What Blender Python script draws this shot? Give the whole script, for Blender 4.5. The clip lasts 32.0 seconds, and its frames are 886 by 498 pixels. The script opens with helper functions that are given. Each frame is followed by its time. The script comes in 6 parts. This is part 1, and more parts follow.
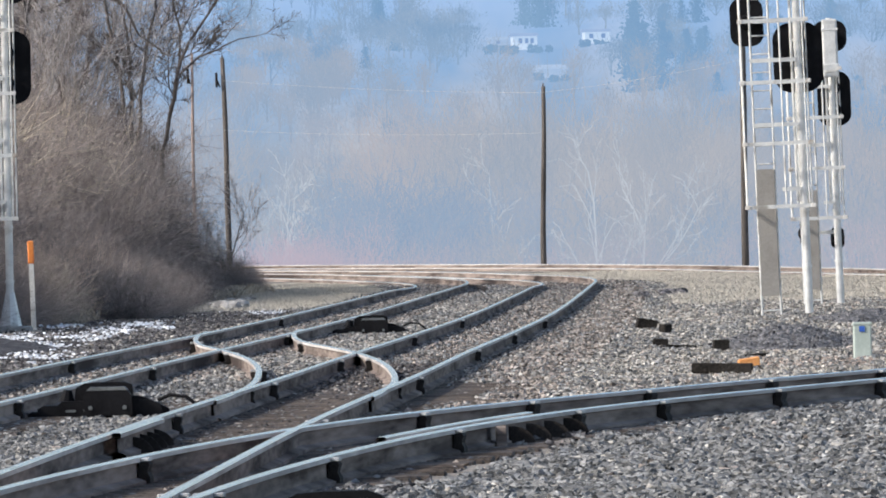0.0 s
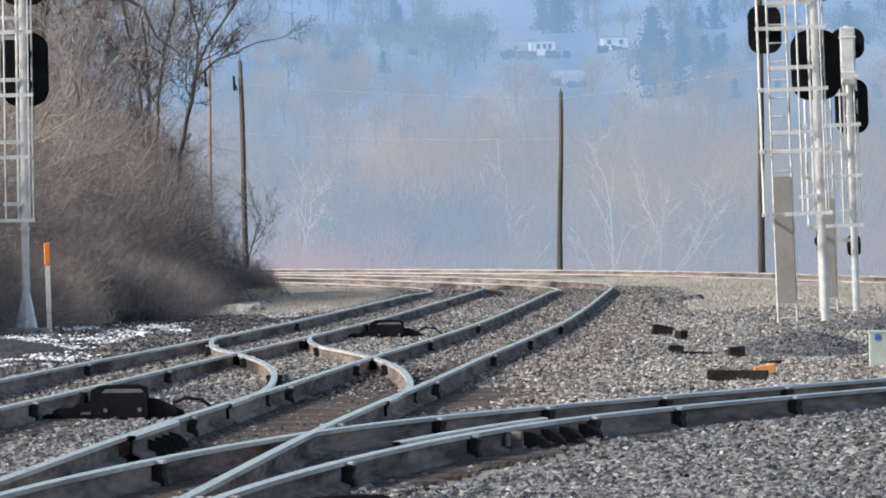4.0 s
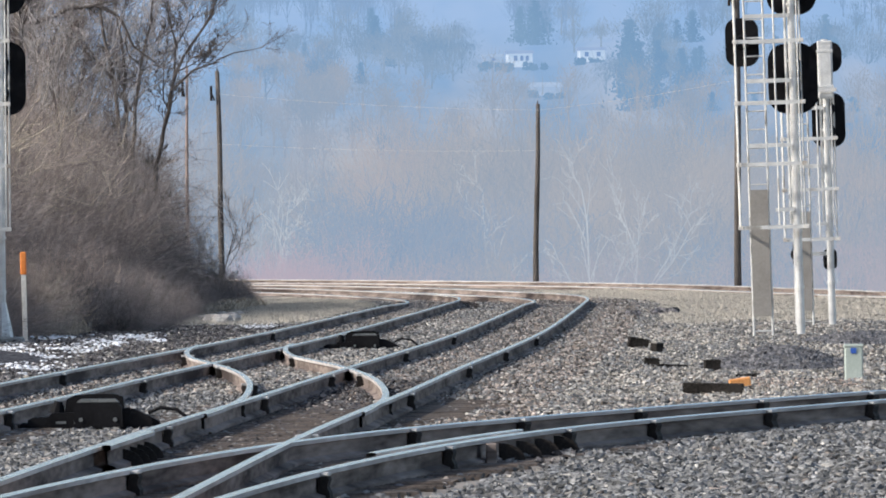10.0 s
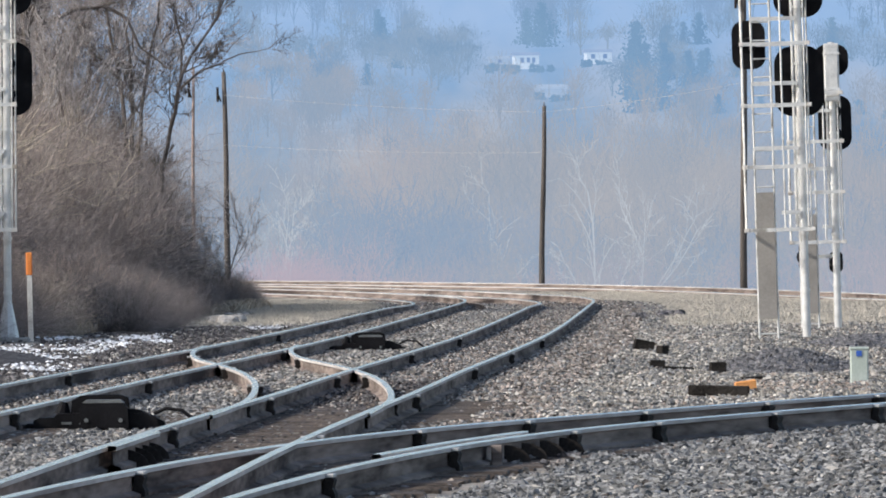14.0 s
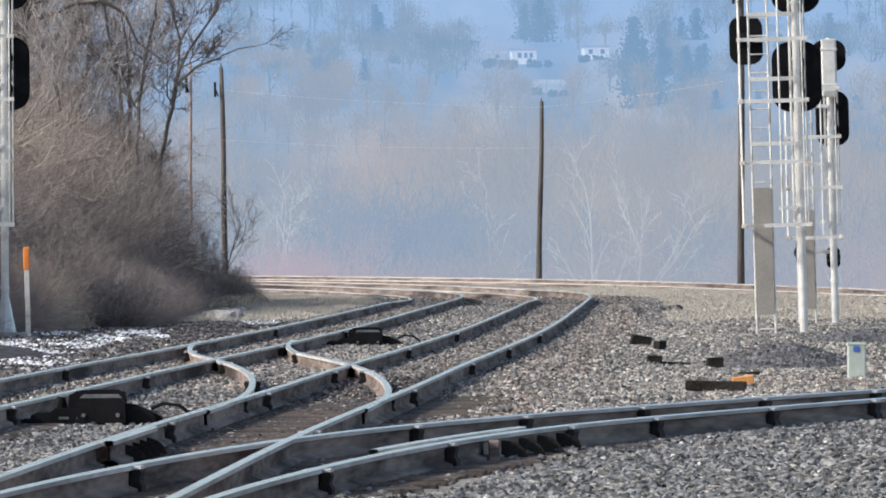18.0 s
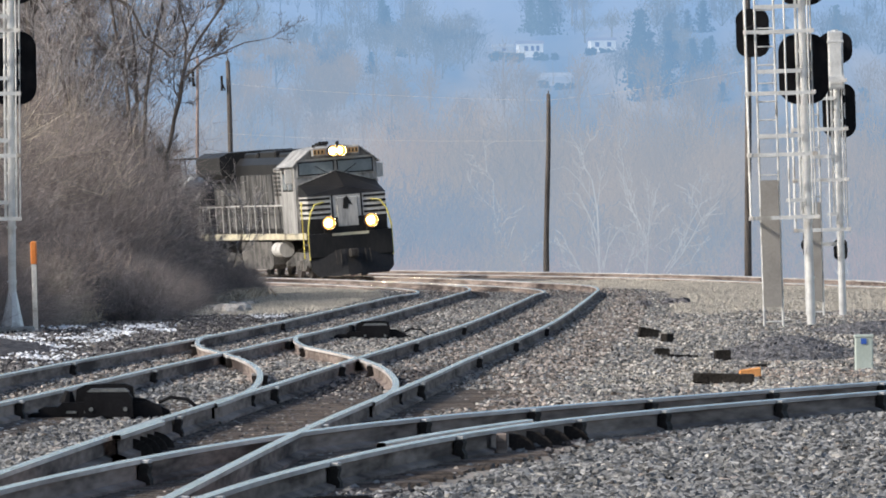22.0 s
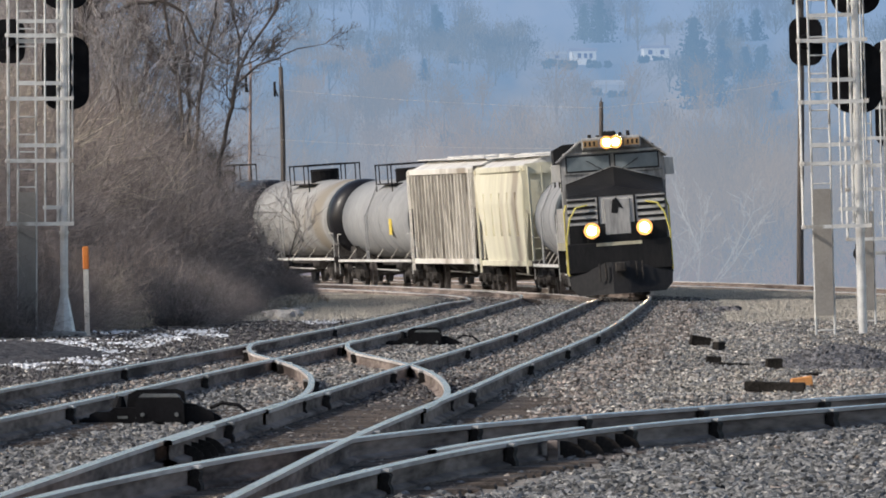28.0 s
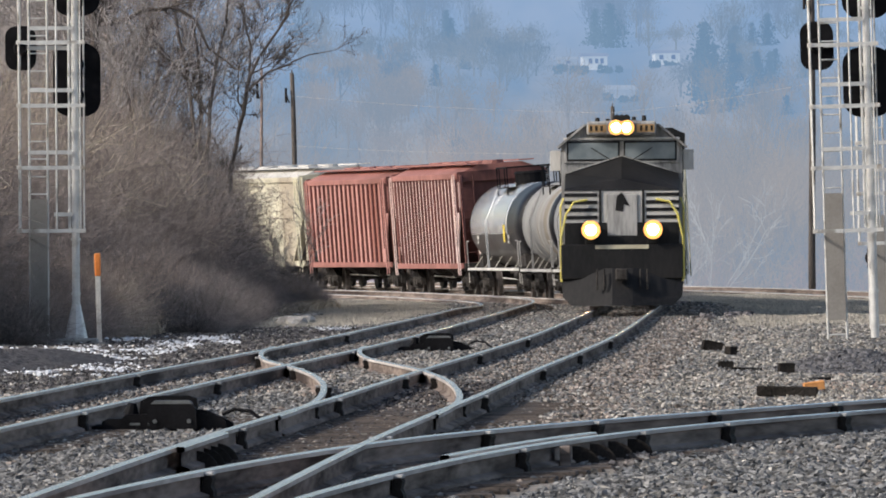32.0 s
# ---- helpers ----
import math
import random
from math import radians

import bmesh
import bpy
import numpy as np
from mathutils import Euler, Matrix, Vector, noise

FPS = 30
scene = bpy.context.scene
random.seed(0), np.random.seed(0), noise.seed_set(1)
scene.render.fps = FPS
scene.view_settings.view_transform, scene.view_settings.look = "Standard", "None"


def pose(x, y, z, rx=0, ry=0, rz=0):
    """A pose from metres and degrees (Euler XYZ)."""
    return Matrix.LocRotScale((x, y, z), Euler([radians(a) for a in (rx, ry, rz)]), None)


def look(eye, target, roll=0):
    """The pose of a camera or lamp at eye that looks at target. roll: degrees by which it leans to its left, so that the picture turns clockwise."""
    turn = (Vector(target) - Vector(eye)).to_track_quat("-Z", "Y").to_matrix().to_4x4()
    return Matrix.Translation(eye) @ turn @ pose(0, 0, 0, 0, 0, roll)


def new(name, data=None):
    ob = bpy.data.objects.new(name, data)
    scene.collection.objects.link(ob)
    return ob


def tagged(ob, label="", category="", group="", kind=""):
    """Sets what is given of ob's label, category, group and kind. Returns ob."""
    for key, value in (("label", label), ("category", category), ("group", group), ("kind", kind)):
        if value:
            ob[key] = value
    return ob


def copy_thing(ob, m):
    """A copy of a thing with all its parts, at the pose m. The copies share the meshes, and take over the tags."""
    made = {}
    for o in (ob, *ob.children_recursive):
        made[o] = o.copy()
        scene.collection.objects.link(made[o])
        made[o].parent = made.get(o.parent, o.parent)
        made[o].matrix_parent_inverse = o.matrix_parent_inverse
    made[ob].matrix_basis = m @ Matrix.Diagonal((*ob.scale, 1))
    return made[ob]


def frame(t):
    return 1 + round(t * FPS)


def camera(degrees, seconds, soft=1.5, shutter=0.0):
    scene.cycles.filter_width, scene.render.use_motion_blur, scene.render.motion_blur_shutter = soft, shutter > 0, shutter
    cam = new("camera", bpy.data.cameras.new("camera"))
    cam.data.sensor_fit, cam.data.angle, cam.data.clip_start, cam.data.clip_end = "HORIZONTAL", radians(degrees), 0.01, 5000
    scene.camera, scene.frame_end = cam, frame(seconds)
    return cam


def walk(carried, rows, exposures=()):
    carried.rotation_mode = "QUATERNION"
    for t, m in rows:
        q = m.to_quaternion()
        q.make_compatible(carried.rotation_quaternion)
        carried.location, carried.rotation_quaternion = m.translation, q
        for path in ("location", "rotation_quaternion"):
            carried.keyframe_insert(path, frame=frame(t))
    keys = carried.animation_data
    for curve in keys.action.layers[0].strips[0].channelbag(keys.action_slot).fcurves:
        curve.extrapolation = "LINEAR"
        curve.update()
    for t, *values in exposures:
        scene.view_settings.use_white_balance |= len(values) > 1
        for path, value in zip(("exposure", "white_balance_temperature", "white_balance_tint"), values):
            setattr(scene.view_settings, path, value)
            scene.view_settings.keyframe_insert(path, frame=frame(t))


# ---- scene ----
# The camera: a long lens on a shoulder-high support, 1.6 m above the rails; seconds, yaw, pitch, roll.
EYE = 1.77
cam = camera(3.454, 32.0, soft=1.8)
TURNS = [
    (0.0, -0.0002, -0.0830, 1.438),
    (0.5, 0.0108, -0.0733, 1.362),
    (1.0, 0.0180, -0.0709, 1.303),
    (1.5, 0.0264, -0.0746, 1.213),
    (2.0, 0.0398, -0.0731, 1.166),
    (2.5, 0.0423, -0.0612, 1.139),
    (3.0, 0.0681, -0.0617, 1.127),
    (3.5, 0.0689, -0.0629, 1.047),
    (5.5, 0.0607, -0.0500, 0.989),
    (6.0, 0.0515, -0.0211, 1.026),
    (6.5, 0.0408, -0.0227, 1.025),
    (7.0, 0.0242, -0.0015, 0.956),
    (7.5, 0.0139, -0.0180, 0.814),
    (8.0, -0.0010, -0.0228, 0.679),
    (8.5, -0.0082, -0.0078, 0.611),
    (9.0, -0.0144, -0.0111, 0.604),
    (9.5, -0.0169, -0.0115, 0.636),
    (10.0, -0.0283, -0.0197, 0.694),
    (10.5, -0.0377, 0.0029, 0.688),
    (11.0, -0.0390, 0.0057, 0.640),
    (11.5, -0.0227, 0.0096, 0.584),
    (12.0, -0.0100, 0.0060, 0.611),
    (12.5, 0.0024, -0.0010, 0.601),
    (13.0, -0.0005, -0.0109, 0.617),
    (13.5, -0.0046, -0.0063, 0.554),
    (14.0, -0.0051, -0.0129, 0.532),
    (14.5, -0.0020, -0.0267, 0.545),
    (16.5, -0.0227, -0.0440, 0.570),
    (17.0, -0.0293, -0.0464, 0.557),
    (17.5, -0.0241, -0.0342, 0.496),
    (18.0, -0.0155, -0.0318, 0.480),
    (18.5, -0.0122, -0.0367, 0.521),
    (19.0, -0.0057, -0.0432, 0.521),
    (19.5, -0.0007, -0.0373, 0.513),
    (20.0, -0.0016, -0.0573, 0.584),
    (20.5, -0.0003, -0.0599, 0.583),
    (21.0, -0.0002, -0.0520, 0.604),
    (21.5, 0.0065, -0.0635, 0.646),
    (22.0, 0.0122, -0.0580, 0.622),
    (22.5, 0.0134, -0.0579, 0.622),
    (23.0, 0.0415, -0.0445, 0.456),
    (23.5, 0.0756, -0.0805, 0.369),
    (24.0, 0.0740, -0.0658, 0.247),
    (24.5, 0.0744, -0.0700, 0.203),
    (25.0, 0.0955, -0.0745, 0.207),
    (25.5, 0.0996, -0.0865, 0.293),
    (27.5, 0.1881, -0.0391, 0.379),
    (28.0, 0.2156, -0.0294, 0.341),
    (28.5, 0.2298, -0.0118, 0.385),
    (29.0, 0.2339, -0.0082, 0.421),
    (29.5, 0.2284, -0.0048, 0.468),
    (30.0, 0.2149, 0.0054, 0.426),
    (30.5, 0.2295, -0.0042, 0.405),
    (31.0, 0.2359, -0.0145, 0.399),
    (31.5, 0.2555, -0.0189, 0.456),
    (32.0, 0.2615, -0.0070, 0.538),
]
EXPOSURES = [(0.0, 0.23, 6380, 10), (1.0, 0.06, 6380, 10), (3.0, 0.08, 6390, 10), (8.0, 0.13, 6400, 10), (13.0, 0.13, 6420, 10), (20.0, 0.13, 6450, 10), (22.0, 0.06, 6500, 10),
             (24.0, 0.0, 6500, 10), (28.0, -0.25, 6620, 11), (29.5, -0.20, 6650, 11), (32.0, -0.18, 6660, 11)]
walk(cam, [(t, pose(0, 0, EYE, 90 + pitch, roll, yaw)) for t, yaw, pitch, roll in TURNS], EXPOSURES)

# World and sun: hazy winter light, the sun on the left and a little behind the eye.
SUN_FROM = Vector((-0.76, -0.30, 0.50)).normalized()
world = bpy.data.worlds.new("sky")
scene.world = world
world.use_nodes = True
wn = world.node_tree.nodes
sky = wn.new("ShaderNodeTexSky")
sky.sky_type, sky.sun_disc = "NISHITA", False
sky.sun_elevation = math.asin(SUN_FROM.z)
sky.sun_rotation = math.atan2(SUN_FROM.x, SUN_FROM.y)
sky.dust_density = 2.0
wn["Background"].inputs["Strength"].default_value = 0.155
world.node_tree.links.new(sky.outputs[0], wn["Background"].inputs["Color"])
sun_data = bpy.data.lights.new("sun", "SUN")
sun_data.energy, sun_data.angle, sun_data.color = 3.7, radians(4.0), (1.0, 0.945, 0.87)
sun = new("sun", sun_data)
sun.matrix_world = look(SUN_FROM * 50, (0, 0, 0))


# ---- materials ----
def material(name, low, high=None, rough=0.8, metal=0.0, scale=4.0, fine=40.0, bump=0.2, each=0.0, island=0.0,
             streak=1.0, glow=None, glow_strength=0.0, spread=0.25, dirt=None, dirt_amount=0.0, spec=0.5):
    """Two scales of noise between two base colours, with relief; each: variation from object to object."""
    m = bpy.data.materials.new(name)
    m.use_nodes = True
    n, link = m.node_tree.nodes, m.node_tree.links.new
    bsdf = n["Principled BSDF"]
    bsdf.inputs["Roughness"].default_value, bsdf.inputs["Metallic"].default_value = rough, metal
    bsdf.inputs["Specular IOR Level"].default_value = spec
    high = high or tuple(min(1, c * 1.35 + 0.01) for c in low)
    where = n.new("ShaderNodeTexCoord")
    stretch = n.new("ShaderNodeMapping")
    stretch.inputs["Scale"].default_value = (1, 1, streak)
    link(where.outputs["Object"], stretch.inputs["Vector"])
    big, small = n.new("ShaderNodeTexNoise"), n.new("ShaderNodeTexNoise")
    big.inputs["Scale"].default_value, small.inputs["Scale"].default_value = scale, fine
    big.inputs["Detail"].default_value, small.inputs["Detail"].default_value = 5.0, 3.0
    for t in (big, small):
        link(stretch.outputs[0], t.inputs["Vector"])
    blend = n.new("ShaderNodeMath")
    blend.operation = "MULTIPLY_ADD"
    link(small.outputs["Fac"], blend.inputs[0])
    blend.inputs[1].default_value = 0.6
    link(big.outputs["Fac"], blend.inputs[2])
    ramp = n.new("ShaderNodeValToRGB")
    ramp.color_ramp.elements[0].position, ramp.color_ramp.elements[1].position = 0.8 - spread, 0.8 + spread
    ramp.color_ramp.elements[0].color, ramp.color_ramp.elements[1].color = (*low, 1), (*high, 1)
    link(blend.outputs[0], ramp.inputs["Fac"])
    colour = ramp.outputs["Color"]
    if dirt:
        spots = n.new("ShaderNodeTexNoise")
        spots.inputs["Scale"].default_value, spots.inputs["Detail"].default_value = scale * 0.37, 8.0
        link(stretch.outputs[0], spots.inputs["Vector"])
        cut = n.new("ShaderNodeMapRange")
        cut.inputs["From Min"].default_value, cut.inputs["From Max"].default_value = 0.62 - dirt_amount, 0.72 - dirt_amount * 0.6
        link(spots.outputs["Fac"], cut.inputs["Value"])
        mixed = n.new("ShaderNodeMix")
        mixed.data_type = "RGBA"
        link(cut.outputs[0], mixed.inputs["Factor"])
        link(colour, mixed.inputs["A"])
        mixed.inputs["B"].default_value = (*dirt, 1)
        colour = mixed.outputs["Result"]
    if each or island:
        vary = n.new("ShaderNodeHueSaturation")
        span = n.new("ShaderNodeMapRange")
        amount = each or island
        span.inputs["To Min"].default_value, span.inputs["To Max"].default_value = 1 - amount, 1 + amount
        source = n.new("ShaderNodeObjectInfo" if each else "ShaderNodeNewGeometry")
        link(source.outputs["Random" if each else "Random Per Island"], span.inputs["Value"])
        link(span.outputs[0], vary.inputs["Value"])
        link(colour, vary.inputs["Color"])
        colour = vary.outputs["Color"]
    link(colour, bsdf.inputs["Base Color"])
    if bump:
        relief = n.new("ShaderNodeBump")
        relief.inputs["Strength"].default_value, relief.inputs["Distance"].default_value = bump, 0.03
        link(small.outputs["Fac"], relief.inputs["Height"])
        link(relief.outputs[0], bsdf.inputs["Normal"])
    if glow:
        bsdf.inputs["Emission Color"].default_value = (*glow, 1)
        bsdf.inputs["Emission Strength"].default_value = glow_strength
    return m


EARTH = material("earth", (0.095, 0.085, 0.074), (0.36, 0.325, 0.285), 0.95, scale=0.35, fine=9.0, bump=0.6, spec=0.1)
BALLAST = material("ballast_stone", (0.070, 0.071, 0.072), (0.27, 0.270, 0.268), 0.9, scale=7, fine=30, bump=0.2, island=0.62, spec=0.15)
TAN_GRAVEL = material("weathered_gravel", (0.17, 0.158, 0.142), (0.48, 0.455, 0.415), 0.9, scale=3, fine=20, bump=0.2, island=0.75, spec=0.2)
DIRT_STONE = material("brown_dirty_stone", (0.10, 0.086, 0.076), (0.38, 0.328, 0.292), 0.95, scale=3, fine=20, bump=0.2, island=0.75, spec=0.1)
DRY_GRASS = material("dry_grass", (0.36, 0.325, 0.27), (0.62, 0.575, 0.50), 0.9, scale=2, fine=12, bump=0.0, island=0.35, spec=0.1)
CINDER_HEAP = material("grey_cinder_heap", (0.035, 0.034, 0.037), (0.24, 0.235, 0.24), 0.95, scale=7, fine=30, bump=1.0, spec=0.1, spread=0.2)
ROTTEN = material("creosote_black_timber", (0.010, 0.009, 0.008), (0.045, 0.04, 0.036), 0.9, scale=5, fine=40, bump=0.5, spec=0.1)
COAL = material("dark_cinders", (0.02, 0.02, 0.022), (0.17, 0.162, 0.168), 0.95, scale=6, fine=26, bump=1.0, island=0.4, spec=0.1, spread=0.15)
SNOW = material("old_snow", (0.55, 0.58, 0.63), (0.84, 0.86, 0.90), 0.7, scale=13, fine=40, bump=0.8, dirt=(0.10, 0.09, 0.08), dirt_amount=0.20)
TIE_WOOD = material("tie_wood", (0.026, 0.020, 0.017), (0.12, 0.094, 0.076), 0.9, scale=4, fine=30, bump=0.5, each=0.4)
RAIL_STEEL = material("rusty_rail", (0.085, 0.066, 0.058), (0.36, 0.298, 0.262), 0.95, 0.0, scale=0.22, fine=1.1, bump=0.04, spec=0.08, spread=0.2, streak=16, dirt=(0.07, 0.055, 0.05), dirt_amount=0.06)
RAIL_TOP = material("worn_rail_head", (0.58, 0.58, 0.59), (0.80, 0.81, 0.83), 0.2, 0.7, scale=0.6, fine=12, bump=0.05, dirt=(0.36, 0.33, 0.31), dirt_amount=0.0)
HEAD_SIDE = material("rusty_rail_head_side", (0.34, 0.30, 0.28), (0.68, 0.64, 0.61), 0.75, 0.1, scale=0.2, fine=1.2, bump=0.0, spec=0.2, streak=8)
PALE_IRON = material("scuffed_pale_iron", (0.34, 0.33, 0.32), (0.60, 0.59, 0.57), 0.6, 0.2, scale=6, fine=40, bump=0.2, each=0.3)
PLATE = material("black_iron", (0.010, 0.009, 0.009), (0.04, 0.034, 0.031), 0.8, 0.0, scale=6, fine=50, bump=0.3, each=0.3, spec=0.15)
GALVANISED = material("weathered_aluminium_paint", (0.56, 0.56, 0.55), (0.79, 0.79, 0.77), 0.42, 0.25, scale=5, fine=40, bump=0.1, dirt=(0.33, 0.31, 0.28), dirt_amount=0.05)
BLACK_PAINT = material("matt_black_paint", (0.005, 0.005, 0.006), (0.013, 0.013, 0.015), 0.65, scale=3, fine=30, bump=0.05, spec=0.08)
GUARD = material("brown_guard_sheet", (0.24, 0.225, 0.205), (0.33, 0.31, 0.285), 0.7, 0.1, scale=2, fine=25, bump=0.1)
CONCRETE = material("concrete", (0.28, 0.27, 0.25), (0.46, 0.45, 0.42), 0.9, scale=4, fine=40, bump=0.4)
POLE_WOOD = material("pole_wood", (0.05, 0.043, 0.039), (0.135, 0.118, 0.107), 0.9, scale=3, fine=40, bump=0.5, streak=0.15)
TWIG = material("grey_brown_twigs", (0.26, 0.235, 0.228), (0.54, 0.495, 0.475), 0.9, scale=0.7, fine=6, bump=0.0, island=0.4)
RUSTY_TWIG = material("reddish_twigs", (0.14, 0.113, 0.102), (0.37, 0.312, 0.285), 0.9, scale=0.7, fine=6, bump=0.0, island=0.5)
WEED_TWIG = material("russet_dead_weeds", (0.27, 0.205, 0.17), (0.60, 0.48, 0.41), 0.9, scale=0.7, fine=6, bump=0.0, island=0.5)
STRAW_TWIG = material("straw_coloured_stems", (0.34, 0.28, 0.21), (0.60, 0.52, 0.41), 0.9, scale=0.7, fine=6, bump=0.0, island=0.4)
BARK = material("dark_bark", (0.07, 0.058, 0.052), (0.20, 0.17, 0.155), 0.95, scale=3, fine=30, bump=0.6, streak=0.2)
BRUSH = material("grey_brushwood", (0.084, 0.075, 0.072), (0.325, 0.292, 0.281), 0.95, scale=0.9, fine=6, bump=0.0, island=0.6, spec=0.1)
ORANGE = material("orange_plastic", (0.75, 0.20, 0.04), (0.90, 0.32, 0.08), 0.5, scale=5, fine=30, bump=0.1)
ORANGE_DULL = material("faded_orange_paint", (0.62, 0.25, 0.07), (0.85, 0.40, 0.14), 0.7, scale=5, fine=30, bump=0.2)
WHITE_PAINT = material("dirty_white_paint", (0.55, 0.52, 0.48), (0.78, 0.76, 0.72), 0.6, scale=4, fine=30, bump=0.1, dirt=(0.30, 0.25, 0.20), dirt_amount=0.06)
BOX_GREEN = material("grey_green_paint", (0.36, 0.42, 0.38), (0.48, 0.54, 0.50), 0.6, scale=4, fine=30, bump=0.1)
BLUE_MARK = material("blue_paint", (0.03, 0.10, 0.42), (0.05, 0.15, 0.55), 0.5, scale=4, fine=30, bump=0.0)
RUBBLE = material("broken_concrete", (0.22, 0.20, 0.18), (0.55, 0.52, 0.48), 0.9, scale=3, fine=25, bump=0.4, each=0.5)


# ---- small building tools ----
def part(name, bm, mat, parent=None, label="", smooth=False):
    data = bpy.data.meshes.new(name)
    bm.to_mesh(data)
    bm.free()
    data.materials.append(mat)
    if smooth:
        for f in data.polygons:
            f.use_smooth = True
    ob = new(name, data)
    ob.parent = parent
    if label:
        ob["label"] = label
    return ob


def thing(name, where, label, category, group="", kind=""):
    ob = new(name)
    ob.matrix_world = where
    return tagged(ob, label, category, group, kind)


def box(bm, x0, x1, y0, y1, z0, z1, bevel=0.0):
    made = bmesh.ops.create_cube(bm, size=1.0, matrix=Matrix.Translation(((x0 + x1) / 2, (y0 + y1) / 2, (z0 + z1) / 2))
                                 @ Matrix.Diagonal((x1 - x0, y1 - y0, z1 - z0, 1)))
    if bevel:
        edges = list({e for v in made["verts"] for e in v.link_edges})
        bmesh.ops.bevel(bm, geom=edges, offset=bevel, segments=1, affect="EDGES")
    return bm


def tube(bm, a, b, r0, r1=None, sides=8, caps=True):
    a, b = Vector(a), Vector(b)
    r1 = r0 if r1 is None else r1
    way = b - a
    m = Matrix.Translation((a + b) / 2) @ way.to_track_quat("Z", "Y").to_matrix().to_4x4()
    bmesh.ops.create_cone(bm, cap_ends=caps, segments=sides, radius1=r0, radius2=r1, depth=way.length, matrix=m)
    return bm


def prism(bm, outline, y0, y1):
    """A plate with an outline in x and z, from y0 to y1."""
    a = [bm.verts.new((x, y0, z)) for x, z in outline]
    b = [bm.verts.new((x, y1, z)) for x, z in outline]
    bm.faces.new(a), bm.faces.new(b[::-1])
    for i in range(len(a)):
        j = (i + 1) % len(a)
        bm.faces.new((a[j], a[i], b[i], b[j]))
    bmesh.ops.recalc_face_normals(bm, faces=bm.faces[:])
    return bm


def loft(bm, rings, caps=True, closed=True):
    rows = [[bm.verts.new(p) for p in ring] for ring in rings]
    n = len(rows[0])
    for r, q in zip(rows, rows[1:]):
        for i in range(n if closed else n - 1):
            j = (i + 1) % n
            bm.faces.new((r[i], r[j], q[j], q[i]))
    if caps:
        bm.faces.new(rows[0][::-1]), bm.faces.new(rows[-1])
    bmesh.ops.recalc_face_normals(bm, faces=bm.faces[:])
    return bm


def handrail(parent, points, r, mat, name="handrail", sides=6):
    """A round bar bent along the points, in one piece."""
    pts = [Vector(p) for p in points]
    rings = []
    for i, p in enumerate(pts):
        way = (pts[min(i + 1, len(pts) - 1)] - pts[max(i - 1, 0)]).normalized()
        turn = way.to_track_quat("Z", "Y").to_matrix()
        rings.append([p + turn @ Vector((r * math.cos(2 * math.pi * k / sides), r * math.sin(2 * math.pi * k / sides), 0)) for k in range(sides)])
    return part(name, loft(bmesh.new(), rings), mat, parent)


def fast_mesh(name, verts, faces, mat, parent=None, label="", smooth=False):
    """A mesh from number arrays; faces all have the same number of corners."""
    verts, faces = np.asarray(verts, np.float32), np.asarray(faces, np.int32)
    data = bpy.data.meshes.new(name)
    data.vertices.add(len(verts))
    data.vertices.foreach_set("co", verts.ravel())
    n = faces.shape[1]
    data.loops.add(faces.size)
    data.loops.foreach_set("vertex_index", faces.ravel())
    data.polygons.add(len(faces))
    data.polygons.foreach_set("loop_start", np.arange(len(faces), dtype=np.int32) * n)
    data.polygons.foreach_set("loop_total", np.full(len(faces), n, np.int32))
    data.polygons.foreach_set("use_smooth", np.full(len(faces), smooth))
    data.update(calc_edges=True)
    data.validate()
    data.materials.append(mat)
    ob = new(name, data)
    ob.parent = parent
    if label:
        ob["label"] = label
    return ob


# ---- the line of the tracks ----
# The main track's middle: nearly straight to 389 m, then a spiral into a curve of 395 m radius.
LINE = [(-60, -5.3), (60, -3.0), (93, -2.40), (111, -2.13), (132, -1.71), (160, -1.03), (187, -0.50), (211, 0.07),
        (247, 0.86), (274, 1.36), (300, 1.79), (330, 2.26), (358, 2.70), (389.5, 3.17)]


def main_line():
    ys = np.arange(-60, 389.6, 1.0)
    keys = np.array(LINE)
    xs = np.interp(ys, keys[:, 0], keys[:, 1])
    for _ in range(3):
        xs = np.convolve(np.pad(xs, 9, mode="reflect", reflect_type="odd"), np.ones(19) / 19, "valid")
    pts = list(zip(xs, ys))
    (x, y), heading = pts[-1], 0.0165
    for i in range(720):
        heading -= min(1, (i + 0.5) / 110) / 395
        x, y = x + math.sin(heading), y + math.cos(heading)
        pts.append((x, y))
    return np.array(pts)


MAIN = main_line()
ALONG = np.concatenate([[0], np.cumsum(np.hypot(*np.diff(MAIN, axis=0).T))])
TAN_X, TAN_Y = np.gradient(MAIN[:, 0], ALONG), np.gradient(MAIN[:, 1], ALONG)
S_CURVE = 449.6


def rise(y):
    """The grade: level to 470 m, then 0.3 percent up."""
    r = np.clip(np.asarray(y, float) - 470, 0, 170)
    return 0.003 * np.where(r < 20, r * r / 40, r - 10)


def cant(s):
    """How far the inner rail lies below the outer one."""
    return 0.10 * np.clip((np.asarray(s, float) - (S_CURVE - 10)) / 50, 0, 1)


def on_main(s, w=0.0):
    """Place at s metres along the main track, w metres to its right."""
    x, y = np.interp(s, ALONG, MAIN[:, 0]), np.interp(s, ALONG, MAIN[:, 1])
    tx, ty = np.interp(s, ALONG, TAN_X), np.interp(s, ALONG, TAN_Y)
    return x + w * ty, y - w * tx


